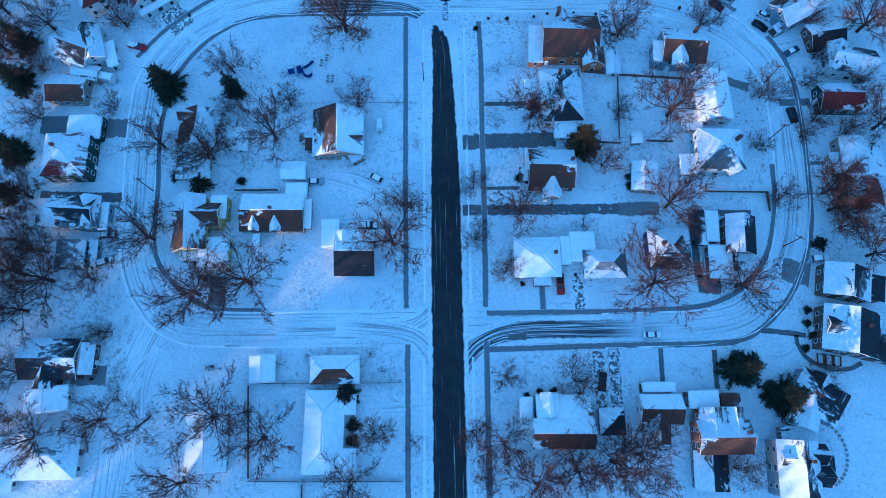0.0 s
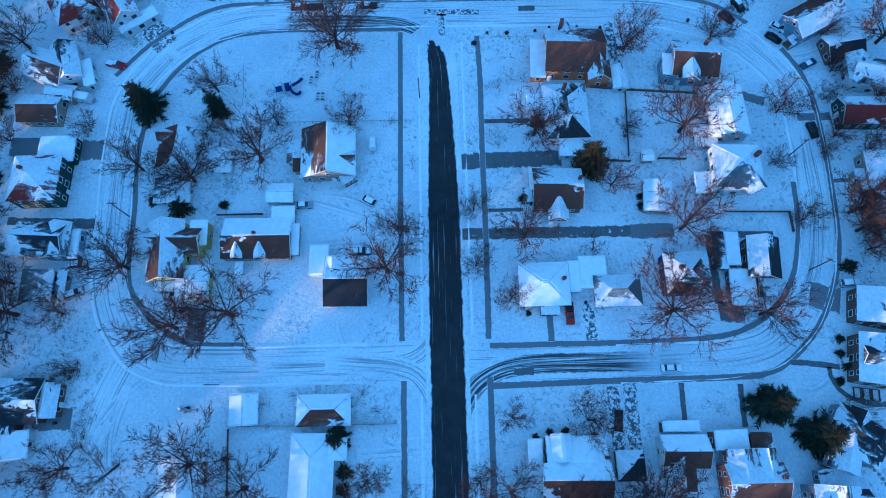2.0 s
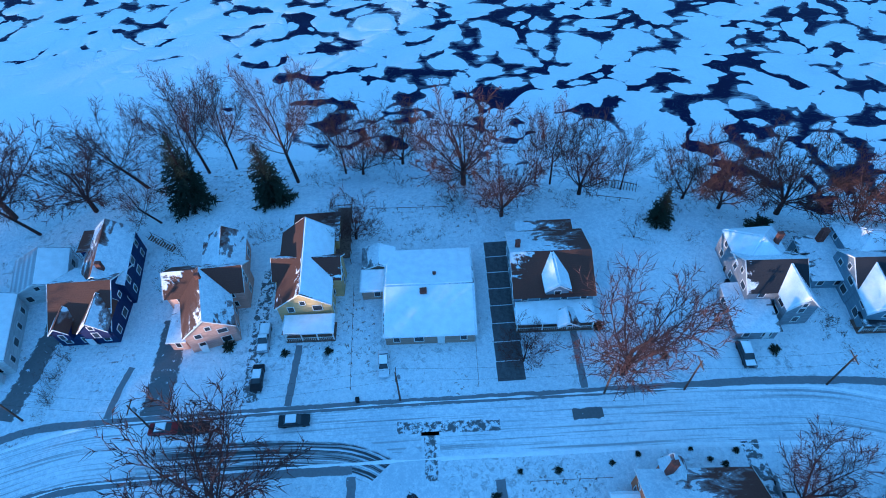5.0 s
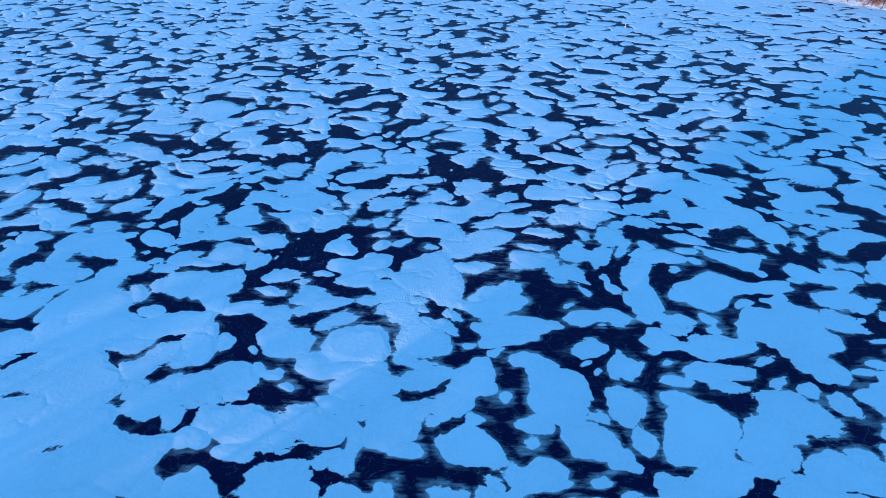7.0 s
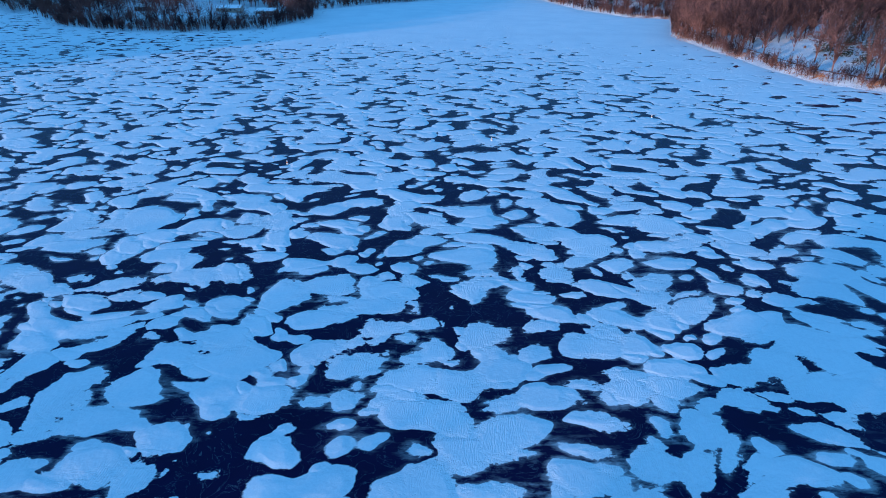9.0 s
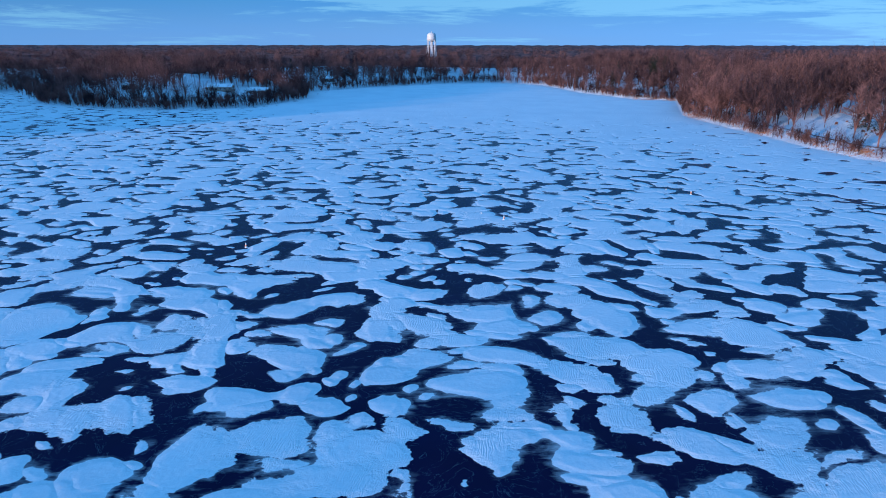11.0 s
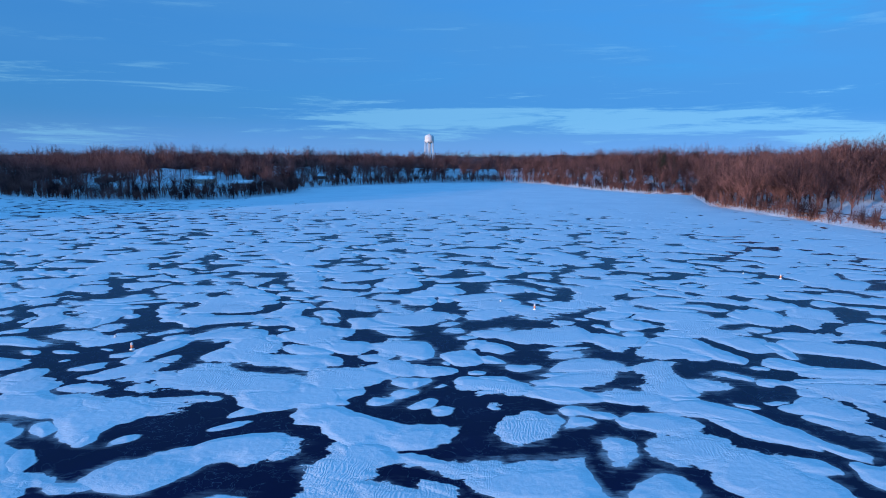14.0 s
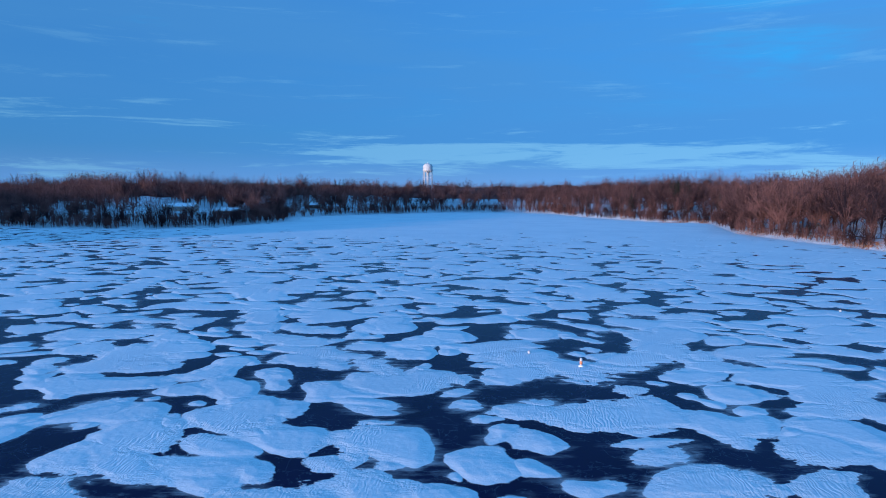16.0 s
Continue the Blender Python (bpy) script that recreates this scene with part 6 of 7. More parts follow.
car("dark maroon car parked on a driveway", 82.2, 169.6, -43, (0.06, 0.012, 0.016), "suv", 0.0)
car("black sport utility car on a driveway", 86.2, 173.6, -62, (0.012, 0.012, 0.014), "suv", 0.3)
car("white sedan under snow on a driveway", 95.9, 165.8, -36, (0.7, 0.7, 0.7), "sedan", 0.9)
car("black sedan on a snowy driveway", 94.2, 162.2, -40, (0.012, 0.012, 0.014), "sedan", 0.0)
car("blue-grey sedan on a half-cleared driveway", 102.2, 153.4, 27, (0.06, 0.09, 0.16), "sedan", 0.2)
car("black sport utility car parked at the kerb", 98.9, 132.6, -80, (0.012, 0.012, 0.014), "suv", 0.0)
car("red pickup parked beside a snowy cottage", 29.4, 84.6, -90, (0.26, 0.03, 0.02), "pickup", 0.0)
car("black sedan on a snowy driveway", 38.4, 59.2, 80, (0.012, 0.012, 0.014), "sedan", 0.0)
car("car buried under snow at the kerb", 52.2, 70.9, 0, (0.6, 0.6, 0.62), "sedan", 1.0)
car("white sedan parked before a ranch house", -6.8, 186.0, -90, (0.72, 0.72, 0.74), "sedan", 0.4)
car("black sedan with snow on its bonnet", -27.6, 185.0, -91, (0.015, 0.015, 0.018), "sedan", 0.3)
car("silver pickup parked beside a cream house", -27.4, 192.6, -90, (0.3, 0.31, 0.33), "pickup", 0.6)
car("dark car with patches of snow before a garage", 53.0, 183.0, -92, (0.03, 0.035, 0.045), "suv", 0.9)
car("dark sedan parked at the kerb", -20.8, 177.2, 0, (0.03, 0.035, 0.04), "sedan", 0.3)
car("dark red car parked under a large tree", -41.0, 177.4, 0, (0.16, 0.02, 0.02), "sedan", 0.3)
car("black car parked behind a tree", -36.4, 177.2, 0, (0.02, 0.02, 0.02), "sedan", 0.0)
car("silver pickup beside a small garage", 50.2, 160.6, -94, (0.3, 0.31, 0.33), "pickup", 0.6)
car("car under snow parked at the corner", 98.8, 90.4, 3, (0.5, 0.5, 0.52), "suv", 1.0)


def camper(label, x, y, ang, L=7.0, W=2.3, H=2.6):
    root = thing("camper_trailer", label, "trailer", pose(x, y, 0, 0, 0, ang))
    b = Mesh().hexa([(-L / 2, -W / 2, 0.5), (L / 2 - 0.2, -W / 2, 0.5), (L / 2, -W / 2, 1.2), (L / 2 - 0.6, -W / 2, H), (-L / 2, -W / 2, H)], [(-L / 2, W / 2, 0.5), (L / 2 - 0.2, W / 2, 0.5), (L / 2, W / 2, 1.2), (L / 2 - 0.6, W / 2, H), (-L / 2, W / 2, H)])
    part("body", b.data("body", MAT["tank"]), root)
    part("snow_cap", Mesh().box(-L / 2 + 0.05, -W / 2 + 0.05, H, L / 2 - 0.65, W / 2 - 0.05, H + 0.18, 0.12).data("snow_cap", MAT["snow"]), root)
    ty = Mesh().spin([(0.15, -0.1), (0.33, -0.1), (0.33, 0.1), (0.15, 0.1)], 12).data("tyre", MAT["tyre"])
    for a in (-0.5, 0.3):
        for s in (-1, 1):
            part("wheel", ty, root, m=pose(a, s * (W / 2 - 0.12), 0.33, 90))
    for i in range(3):
        for s, r in ((-1, 0), (1, 180)):
            add_window(root, pose(-L / 3 + i * L / 3.6, s * (W / 2 + 0.01), 1.35, 0, 0, r), 0.8, 0.6)
    d = Mesh().tube((L / 2 - 0.3, -0.5, 0.5), (L / 2 + 1.0, 0, 0.5), 0.05, 0.05, 5).tube((L / 2 - 0.3, 0.5, 0.5), (L / 2 + 1.0, 0, 0.5), 0.05, 0.05, 5)
    part("drawbar", d.data("drawbar", MAT["steel"]), root)


camper("white camper trailer under snow beside a house", -100.1, 148.7, -14)
camper("small boxy trailer under snow", 46.4, 151.8, -88, 6.0, 2.0, 2.2)
camper("small white trailer parked on a lawn", -19.1, 131.8, -90, 3.7, 1.9, 1.7)

# ---- street furniture, fences, playground ----


def pole(x, y, ang, H=9.5, arm=True):
    root = thing("utility_pole", "tall brown wooden utility pole beside the street", "pole", pose(x, y, 0, 0, 0, ang), "utility poles")
    part("shaft", Mesh().tube((0, 0, -0.3), (0, 0, H), 0.17, 0.11, 9).data("shaft", MAT["pole"], True), root)
    if arm:
        part("crossarm", Mesh().box(-1.2, -0.06, H - 0.75, 1.2, 0.06, H - 0.6).data("crossarm", MAT["pole"]), root)
        ins = Mesh().spin([(0.05, 0), (0.07, 0.08), (0.03, 0.18)], 8).data("insulator", MAT["concrete"])
        for a in (-1.1, 0.4, 1.1):
            part("insulator", ins, root, m=pose(a, 0, H - 0.6))
    part("transformer", Mesh().spin([(0.02, 0), (0.24, 0.03), (0.24, 0.75), (0.1, 0.85)], 12, (0, -0.42, H - 1.9)).data("transformer", MAT["steel"], True), root)


POLES = [(-64.6, 180.8, 0), (-43.0, 177.4, 0), (-4.2, 179.6, 0), (28.4, 178.3, 0), (41.2, 177.9, 0), (63.9, 177.0, 0)]
for x, y, a in POLES + [(-84.1, 146.7, 80), (-82.4, 113.4, 90), (92.7, 143.4, 80), (91.4, 125.5, 90), (90.1, 94.0, 60), (-6.4, 146.3, 90)]:
    pole(x, y, a + 90, arm=x != -6.4)


def wire(a, b, z=9.0, sag=0.7):
    m = Mesh()
    pts = [(a[0] + (b[0] - a[0]) * t, a[1] + (b[1] - a[1]) * t, z - sag * 4 * t * (1 - t)) for t in [i / 8 for i in range(9)]]
    limb(m, pts, 0.014, 0.014, 3)
    tagged(part("power_line", m.data("power_line", MAT["tyre"])), "thin dark overhead wire between utility poles", "cable", "overhead wires")


for p, q in zip(POLES, POLES[1:]):
    for o in (-1.0, 0.9):
        wire((p[0], p[1] + o), (q[0], q[1] + o))
for p, q in (((-84.1, 146.7), (-82.4, 113.4)), ((-84.1, 146.7), (-64.6, 180.8)), ((92.7, 143.4), (91.4, 125.5)), ((91.4, 125.5), (90.1, 94.0)), ((92.7, 143.4), (63.9, 177.0))):
    wire(p, q)


def fence(pts, h=1.2, label="weathered wooden garden fence", pitch=2.4, solid=True):
    x0, y0 = pts[0]
    root = thing("fence", label, "fence", pose(x0, y0, 0))
    post = Mesh().box(-0.05, -0.05, -0.2, 0.05, 0.05, h + 0.06).data("post", MAT["wood"])
    for (ax, ay), (bx, by) in zip(pts, pts[1:]):
        ln = math.hypot(bx - ax, by - ay)
        a = math.degrees(math.atan2(by - ay, bx - ax))
        n = max(1, round(ln / pitch))
        step = ln / n
        m = Mesh()
        if solid:
            k = int(step / 0.2)
            prof = []
            for i in range(k):
                a0, a1 = i * step / k, (i + 1) * step / k
                prof += [(a0 + 0.01, 0.03), (a0 + 0.03, 0.0), (a1 - 0.03, 0.0), (a1 - 0.01, 0.03)]
            prof += [(step, 0.05), (0, 0.05)]
            m.hexa([(a0, b0 - 0.02, 0.06) for a0, b0 in prof], [(a0, b0 - 0.02, h) for a0, b0 in prof])
        else:
            m.box(0, -0.02, h - 0.14, step, 0.02, h - 0.02)
        d = m.data("panel", MAT["wood"])
        for i in range(n):
            bp = pose(ax - x0, ay - y0, 0, 0, 0, a) @ pose(i * step, 0, 0)
            part("post", post, root, m=bp)
            part("panel", d, root, m=bp)
    return root


for pts in ([(50.3, 147.2), (48.9, 126.3)], [(40.9, 148.0), (49.9, 146.8), (69.8, 145.0)], [(39.9, 125.6), (49.2, 125.0)], [(-52.0, 60.2), (-35.3, 59.9), (-12.6, 59.8)],
            [(-51.9, 59.6), (-50.4, 37.4)], [(-50.4, 36.8), (-36.4, 36.4), (-12.4, 36.2)], [(-37.1, 35.8), (-37.0, 20)], [(-59.3, 112.9), (-47.4, 112.8)], [(71.7, 110.0), (88.0, 109.5), (88.0, 104)], [(56.5, 125.6), (64, 125.2)]):
    fence(pts)
for pts in ([(-45.0, 139.4), (-12.4, 138.9)], [(14.5, 165.2), (26.4, 164.9)], [(-12.2, 182), (-12.2, 203)], [(8.6, 181.4), (8.9, 190.5)], [(-9.0, 221.3), (6.2, 220.5)], [(36, 221), (44, 219)], [(12, 231), (20, 229)]):
    fence(pts, 0.9, "low open rail fence in the snow", 2.4, False)

# concrete slabs of the wide drive beside the brown-roofed house
drive = thing("driveway", "wide driveway of dark concrete slabs cleared of snow", "driveway", pose(11.8, 181.6, 0), kind="structure")
slab = Mesh().box(0.0, 0.0, -0.1, 4.6, 3.55, 0.035, 0.02).data("slab", MAT["slab"])
for i in range(8):
    part("slab", slab, drive, m=pose(0.0 + i * 0.10, i * 3.7, 0))


def swing_set(x, y, ang):
    root = thing("swing_set", "steel-framed swing set with four hanging swings", "swing set", pose(x, y, 0, 0, 0, ang))
    part("top_bar", Mesh().tube((-5.2, 0, 2.5), (5.2, 0, 2.5), 0.05, 0.05, 8).data("top_bar", MAT["steel"]), root)
    leg = Mesh().tube((0, -1.2, 0), (0, 0, 2.5), 0.045, 0.045, 6).tube((0, 1.2, 0), (0, 0, 2.5), 0.045, 0.045, 6).data("leg", MAT["steel"])
    for a in (-5.1, 0, 5.1):
        part("leg", leg, root, m=pose(a, 0, 0))
    seat = Mesh().box(-0.25, -0.1, 0.5, 0.25, 0.1, 0.55)
    for s in (-0.22, 0.22):
        seat.tube((s, 0, 0.52), (s, 0, 2.48), 0.012, 0.012, 4)
    d = seat.data("swing", MAT["tyre"])
    for a in (-3.6, -1.6, 1.6, 3.6):
        part("swing", d, root, m=pose(a, 0, 0))


swing_set(-54.8, 151.5, 94)


def playground(x, y, ang):
    root = thing("climbing_frame", "dark blue climbing frame with slides and ladder", "playground", pose(x, y, 0, 0, 0, ang))
    deck = Mesh().box(-0.9, -0.9, 1.3, 0.9, 0.9, 1.4).data("platform", MAT["play_blue"])
    post = Mesh().tube((0, 0, 0), (0, 0, 3.0), 0.06, 0.06, 8).data("post", MAT["play_blue"])
    for px, py in ((0, 0), (-2.6, 0.4)):
        part("platform", deck, root, m=pose(px, py, 0))
        for a in (-1.05, 1.05):
            for b in (-1.05, 1.05):
                part("post", post, root, m=pose(px + a, py + b, 0))
    roof = Mesh().hexa([(-0.7, -0.7, 3.0), (0.7, -0.7, 3.0), (0.7, 0.7, 3.0), (-0.7, 0.7, 3.0)], [(-0.1, -0.1, 3.8), (0.1, -0.1, 3.8), (0.1, 0.1, 3.8), (-0.1, 0.1, 3.8)])
    part("canopy", roof.data("canopy", MAT["play_blue"]), root)

    def chute(pts, w=0.32):
        m = Mesh()
        for p, q in zip(pts, pts[1:]):
            p, q = Vector(p), Vector(q)
            s = (q - p).cross(Vector((0, 0, 1))).normalized() * w
            up = Vector((0, 0, 0.3))
            m.hexa([p - s, p + s, p + s - Vector((0, 0, 0.06)), p - s - Vector((0, 0, 0.06))], [q - s, q + s, q + s - Vector((0, 0, 0.06)), q - s - Vector((0, 0, 0.06))])
            for k in (-1, 1):
                m.hexa([p + s * k, p + s * k * 1.15, p + s * k * 1.15 + up, p + s * k + up], [q + s * k, q + s * k * 1.15, q + s * k * 1.15 + up, q + s * k + up])
        return m.data("slide", MAT["play_blue"])
    part("slide", chute([(1.1, 0.5, 1.4), (2.6, 1.4, 0.9), (3.6, 2.4, 0.35), (4.2, 3.0, 0.25)]), root)
    part("slide", chute([(0.6, -1.1, 1.4), (1.4, -2.0, 1.0), (2.3, -2.2, 0.7), (2.9, -1.5, 0.4), (2.6, -0.9, 0.25)]), root)
    lad = Mesh()
    for i in range(6):
        lad.tube((-0.5, -1.1 - 0.12 * (6 - i), 0.2 + i * 0.22), (0.1, -1.1 - 0.12 * (6 - i), 0.2 + i * 0.22), 0.025, 0.025, 5)
    for s in (-0.5, 0.1):
        lad.tube((s, -1.9, 0), (s, -1.1, 1.5), 0.03, 0.03, 5)
    part("ladder", lad.data("ladder", MAT["steel"]), root)
    hoop = Mesh()
    for i in range(14):
        a, b = 2 * math.pi * i / 14, 2 * math.pi * (i + 1) / 14
        for z in (0.5, 1.2):
            hoop.tube((-5.2 + 1.1 * math.cos(a), 0.3 + 1.1 * math.sin(a), z), (-5.2 + 1.1 * math.cos(b), 0.3 + 1.1 * math.sin(b), z), 0.03, 0.03, 4)
    for i in range(6):
        a = 2 * math.pi * i / 6
        hoop.tube((-5.2 + 1.1 * math.cos(a), 0.3 + 1.1 * math.sin(a), 0), (-5.2, 0.3, 2.1), 0.03, 0.03, 5)
    part("climbing_dome", hoop.data("climbing_dome", MAT["play_blue"]), root)


playground(-42.6, 149.6, 12)


def picnic_table(x, y, ang):
    root = thing("picnic_table", "wooden picnic table dusted with snow", "table", pose(x, y, 0, 0, 0, ang), "picnic tables in the park")
    top = Mesh().box(-1.2, -0.07, 0.72, 1.2, 0.07, 0.76).data("plank", MAT["drive_snowy"])
    for i in range(5):
        part("plank", top, root, m=pose(0, (i - 2) * 0.16, 0))
    seat = Mesh().box(-1.2, -0.13, 0.42, 1.2, 0.13, 0.46).data("bench_plank", MAT["snow"])
    for s in (-0.75, 0.75):
        part("bench_plank", seat, root, m=pose(0, s, 0))
    leg = Mesh().tube((0, -0.8, 0), (0, -0.25, 0.72), 0.05, 0.05, 4).tube((0, 0.8, 0), (0, 0.25, 0.72), 0.05, 0.05, 4).box(-0.04, -0.8, 0.36, 0.04, 0.8, 0.42).data("leg", MAT["wood"])
    for a in (-0.9, 0.9):
        part("leg", leg, root, m=pose(a, 0, 0))


for x, y, a in ((-35.1, 154.3, 84), (-34.5, 147.3, 86), (-36.6, 152.6, 84), (-33.2, 147.3, 86)):
    picnic_table(x, y, a)


def lawn_frame(x, y, ang, label, name="clothes_frame"):
    root = thing(name, label, "garden frame", pose(x, y, 0, 0, 0, ang))
    part("bar", Mesh().tube((-1.6, 0, 1.9), (1.6, 0, 1.9), 0.05, 0.05, 6).data("bar", MAT["steel"]), root)
    leg = Mesh().tube((0, -0.9, 0), (0, 0, 1.9), 0.045, 0.045, 6).tube((0, 0.9, 0), (0, 0, 1.9), 0.045, 0.045, 6).data("leg", MAT["steel"])
    for a in (-1.5, 1.5):
        part("leg", leg, root, m=pose(a, 0, 0))


lawn_frame(-48.4, 96.0, 12, "small metal garden swing frame in the snow")
lawn_frame(-29.1, 150.8, 60, "small spring rocker frame in the park")


def bin_thing(x, y, label="dark plastic wheeled bin beside a house"):
    root = thing("wheeled_bin", label, "bin", pose(x, y, 0))
    part("body", Mesh().hexa([(-0.25, -0.28, 0.05), (0.25, -0.28, 0.05), (0.25, 0.28, 0.05), (-0.25, 0.28, 0.05)], [(-0.3, -0.35, 0.95), (0.3, -0.35, 0.95), (0.3, 0.35, 0.95), (-0.3, 0.35, 0.95)]).data("body", MAT["tyre"]), root)
    part("lid", Mesh().box(-0.32, -0.38, 0.95, 0.32, 0.38, 1.04, 0.04).data("lid", MAT["tyre"]), root)


for x, y in ((-92.4, 62.0), (-68.6, 92.0), (-65.6, 92.0), (63.6, 92.2), (56.0, 200.4), (55.2, 197.6), (-11.0, 179.9), (33.6, 87.2), (22.0, 113.6), (71, 169), (-77.4, 169.8)):
    bin_thing(x, y)
for x, y, a in ((17.4, 71.0, 0), (25.1, 175.1, 0)):
    p = strip("road", [(x - 2.4, y), (x + 2.4, y)], 2.0, 0.080, MAT["drive"], "bare patch of asphalt where a car had stood")
deck = thing("timber_deck", "raised timber deck with railing behind a house", "deck", pose(-14.3, 214.4, 0))
part("floor", Mesh().box(-1.4, -6.4, 1.9, 1.4, 6.4, 2.05).data("floor", MAT["wood"]), deck)
dp = Mesh().box(-0.06, -0.06, -1.5, 0.06, 0.06, 3.0).data("post", MAT["wood"])
for i in range(6):
    part("post", dp, deck, m=pose(1.3, -6.3 + i * 2.52, 0))
part("rail", Mesh().box(1.25, -6.4, 2.92, 1.38, 6.4, 3.0).box(1.28, -6.4, 2.45, 1.34, 6.4, 2.5).box(-1.4, 6.25, 2.92, 1.4, 6.4, 3.0).data("rail", MAT["wood"]), deck)
st = thing("timber_stairs", "dark outdoor timber stairs with railing", "stairs", pose(-49.4, 215.0, 0, 0, 0, -20))
tread = Mesh().box(-0.15, -0.6, -0.04, 0.15, 0.6, 0.0).data("tread", MAT["wood"])
for i in range(11):
    part("tread", tread, st, m=pose(-2.6 + i * 0.42, 0, 2.6 - i * 0.24))
part("rail", Mesh().tube((-2.7, -0.6, 3.5), (2.0, -0.6, 0.9), 0.04, 0.04, 5).tube((-2.7, 0.6, 3.5), (2.0, 0.6, 0.9), 0.04, 0.04, 5).data("rail", MAT["wood"]), st)
for i in range(3):
    part("post", dp, st, m=pose(-2.6 + i * 2.1, 0.6, 0.4 - i * 1.15))

for line, w in (([(80.8, 71.5), (85.2, 71.4), (88.7, 70.5), (92.2, 70.1)], 1.5), ([(89.7, 70.2), (88.8, 67.2), (90.6, 64.1), (94.1, 62.2), (99.3, 60.5), (102.6, 61.0), (105.2, 62.8)], 1.2)):
    strip("path", line, w, 0.086, MAT["drive"], "curved garden path cleared of snow", category="path")
border = thing("stone_border", "curved border of small dark stones in the snow", "garden border", pose(96.0, 42.0, 0))
stone = Mesh().spin([(0.30, -0.1), (0.42, 0.12), (0.34, 0.32), (0.12, 0.40)], 7).data("stone", MAT["concrete"])
for i in range(16):
    a = radians(-62 + i * 8.4)
    part("stone", stone, border, m=pose(-6.4 + 7.6 * math.cos(a), -1.0 + 8.2 * math.sin(a), 0, 0, 0, i * 47))
frames = thing("planter", "row of dark wooden planter frames dusted with snow", "planter", pose(97.0, 63.6, 0, 0, 0, -8))
rim = Mesh()
for a, b, c, d in ((-0.9, -1.4, 0.9, -1.25), (-0.9, 1.25, 0.9, 1.4), (-0.9, -1.25, -0.75, 1.25), (0.75, -1.25, 0.9, 1.25)):
    rim.box(a, b, 0, c, d, 0.45)
rim = rim.data("frame", MAT["wood"])
for i in range(3):
    part("frame", rim, frames, m=pose(-2.2 + i * 2.1, 0, 0))


def splitter(x, y, ang):
    """A small towed machine: bed, two white tanks, boom and wheels."""
    root = thing("wood_splitter", "small towed machine with white tanks standing in the snow", "machine", pose(x, y, 0, 0, 0, ang))
    part("bed", Mesh().box(-1.3, -0.5, 0.5, 1.3, 0.5, 0.62).data("bed", MAT["steel"]), root)
    tank = Mesh().spin([(0.1, 0), (0.42, 0.05), (0.45, 0.5), (0.3, 0.72), (0.05, 0.76)], 12).data("tank", MAT["tank"], True)
    for a, b in ((-1.2, 0.35), (-0.3, -0.55)):
        part("tank", tank, root, m=pose(a, b, 0.62))
    part("boom", Mesh().box(0.2, -0.12, 0.62, 3.2, 0.12, 0.9).box(2.8, -0.4, 0.62, 3.0, 0.4, 1.3).data("boom", MAT["steel"]), root)
    part("engine", Mesh().box(0.3, 0.2, 0.62, 1.0, 0.8, 1.2, 0.08).data("engine", MAT["tyre"]), root)
    ty = Mesh().spin([(0.12, -0.09), (0.3, -0.09), (0.3, 0.09), (0.12, 0.09)], 12).data("wheel", MAT["tyre"])
    for b in (-0.6, 0.6):
        part("wheel", ty, root, m=pose(-0.2, b, 0.3, 90))


splitter(-62.2, 64.2, -2)
tagged(part("fallen_pole", Mesh().tube((-58.7, 69.9, 0.16), (-54.9, 69.8, 0.14), 0.12, 0.09, 7).data("fallen_pole", MAT["pole"])), "short dark pole lying in the snow", "pole")


def dock_stack(x, y, z, ang):
    """Sections of a boat dock pulled up on the bank for the winter."""
    root = thing("dock_section", "timber boat dock frame stored on the snowy bank", "dock", pose(x, y, z, 0, 0, ang))
    rail_ = Mesh().box(-2.6, -0.05, 0.0, 2.6, 0.05, 0.14).data("beam", MAT["wood"])
    for b in (-1.2, 1.2):
        part("beam", rail_, root, m=pose(0, b, 0.15))
    rung = Mesh().box(-0.06, -1.3, 0.0, 0.06, 1.3, 0.1).data("slat", MAT["wood"])
    for i in range(9):
        part("slat", rung, root, m=pose(-2.5 + i * 0.62, 0, 0.30))
    leg_ = Mesh().tube((0, 0, -0.5), (0, 0, 1.5), 0.05, 0.05, 6).data("leg", MAT["steel"])
    for a in (-2.4, 2.4):
        for b in (-1.3, 1.3):
            part("leg", leg_, root, m=pose(a, b, 0))


for x, y, a in ((40.2, 227.6, -18), (44.6, 226.4, -22)):
    dock_stack(x, y, float(land_z(np.array([x]), np.array([y]))[0]) + 0.1, a)


def rail_ring(x, y, r, label):
    """A low eight-sided railing."""
    root = thing("railing", label, "railing", pose(x, y, float(land_z(np.array([x]), np.array([y]))[0])))
    post_ = Mesh().box(-0.05, -0.05, -0.4, 0.05, 0.05, 1.15).data("post", MAT["wood"])
    for i in range(8):
        a, b = math.pi * (i + 0.5) / 4, math.pi * (i + 1.5) / 4
        part("post", post_, root, m=pose(r * math.cos(a), r * math.sin(a), 0))
        for z in (0.55, 1.05):
            part("rail", Mesh().tube((r * math.cos(a), r * math.sin(a), z), (r * math.cos(b), r * math.sin(b), z), 0.045, 0.045, 4).data("rail", MAT["wood"]), root)


rail_ring(-15.4, 223.6, 2.4, "eight-sided timber railing round a small terrace")
ac = thing("air_conditioner", "grey outdoor air conditioner unit beside a house", "air conditioner", pose(5.5, 208.6, 0))
part("case", Mesh().box(-0.45, -0.45, 0.05, 0.45, 0.45, 0.95, 0.03).data("case", MAT["steel"]), ac)
part("fan_grille", Mesh().spin([(0.36, 0.95), (0.36, 1.0), (0.10, 1.02)], 14).data("fan_grille", MAT["tyre"]), ac)

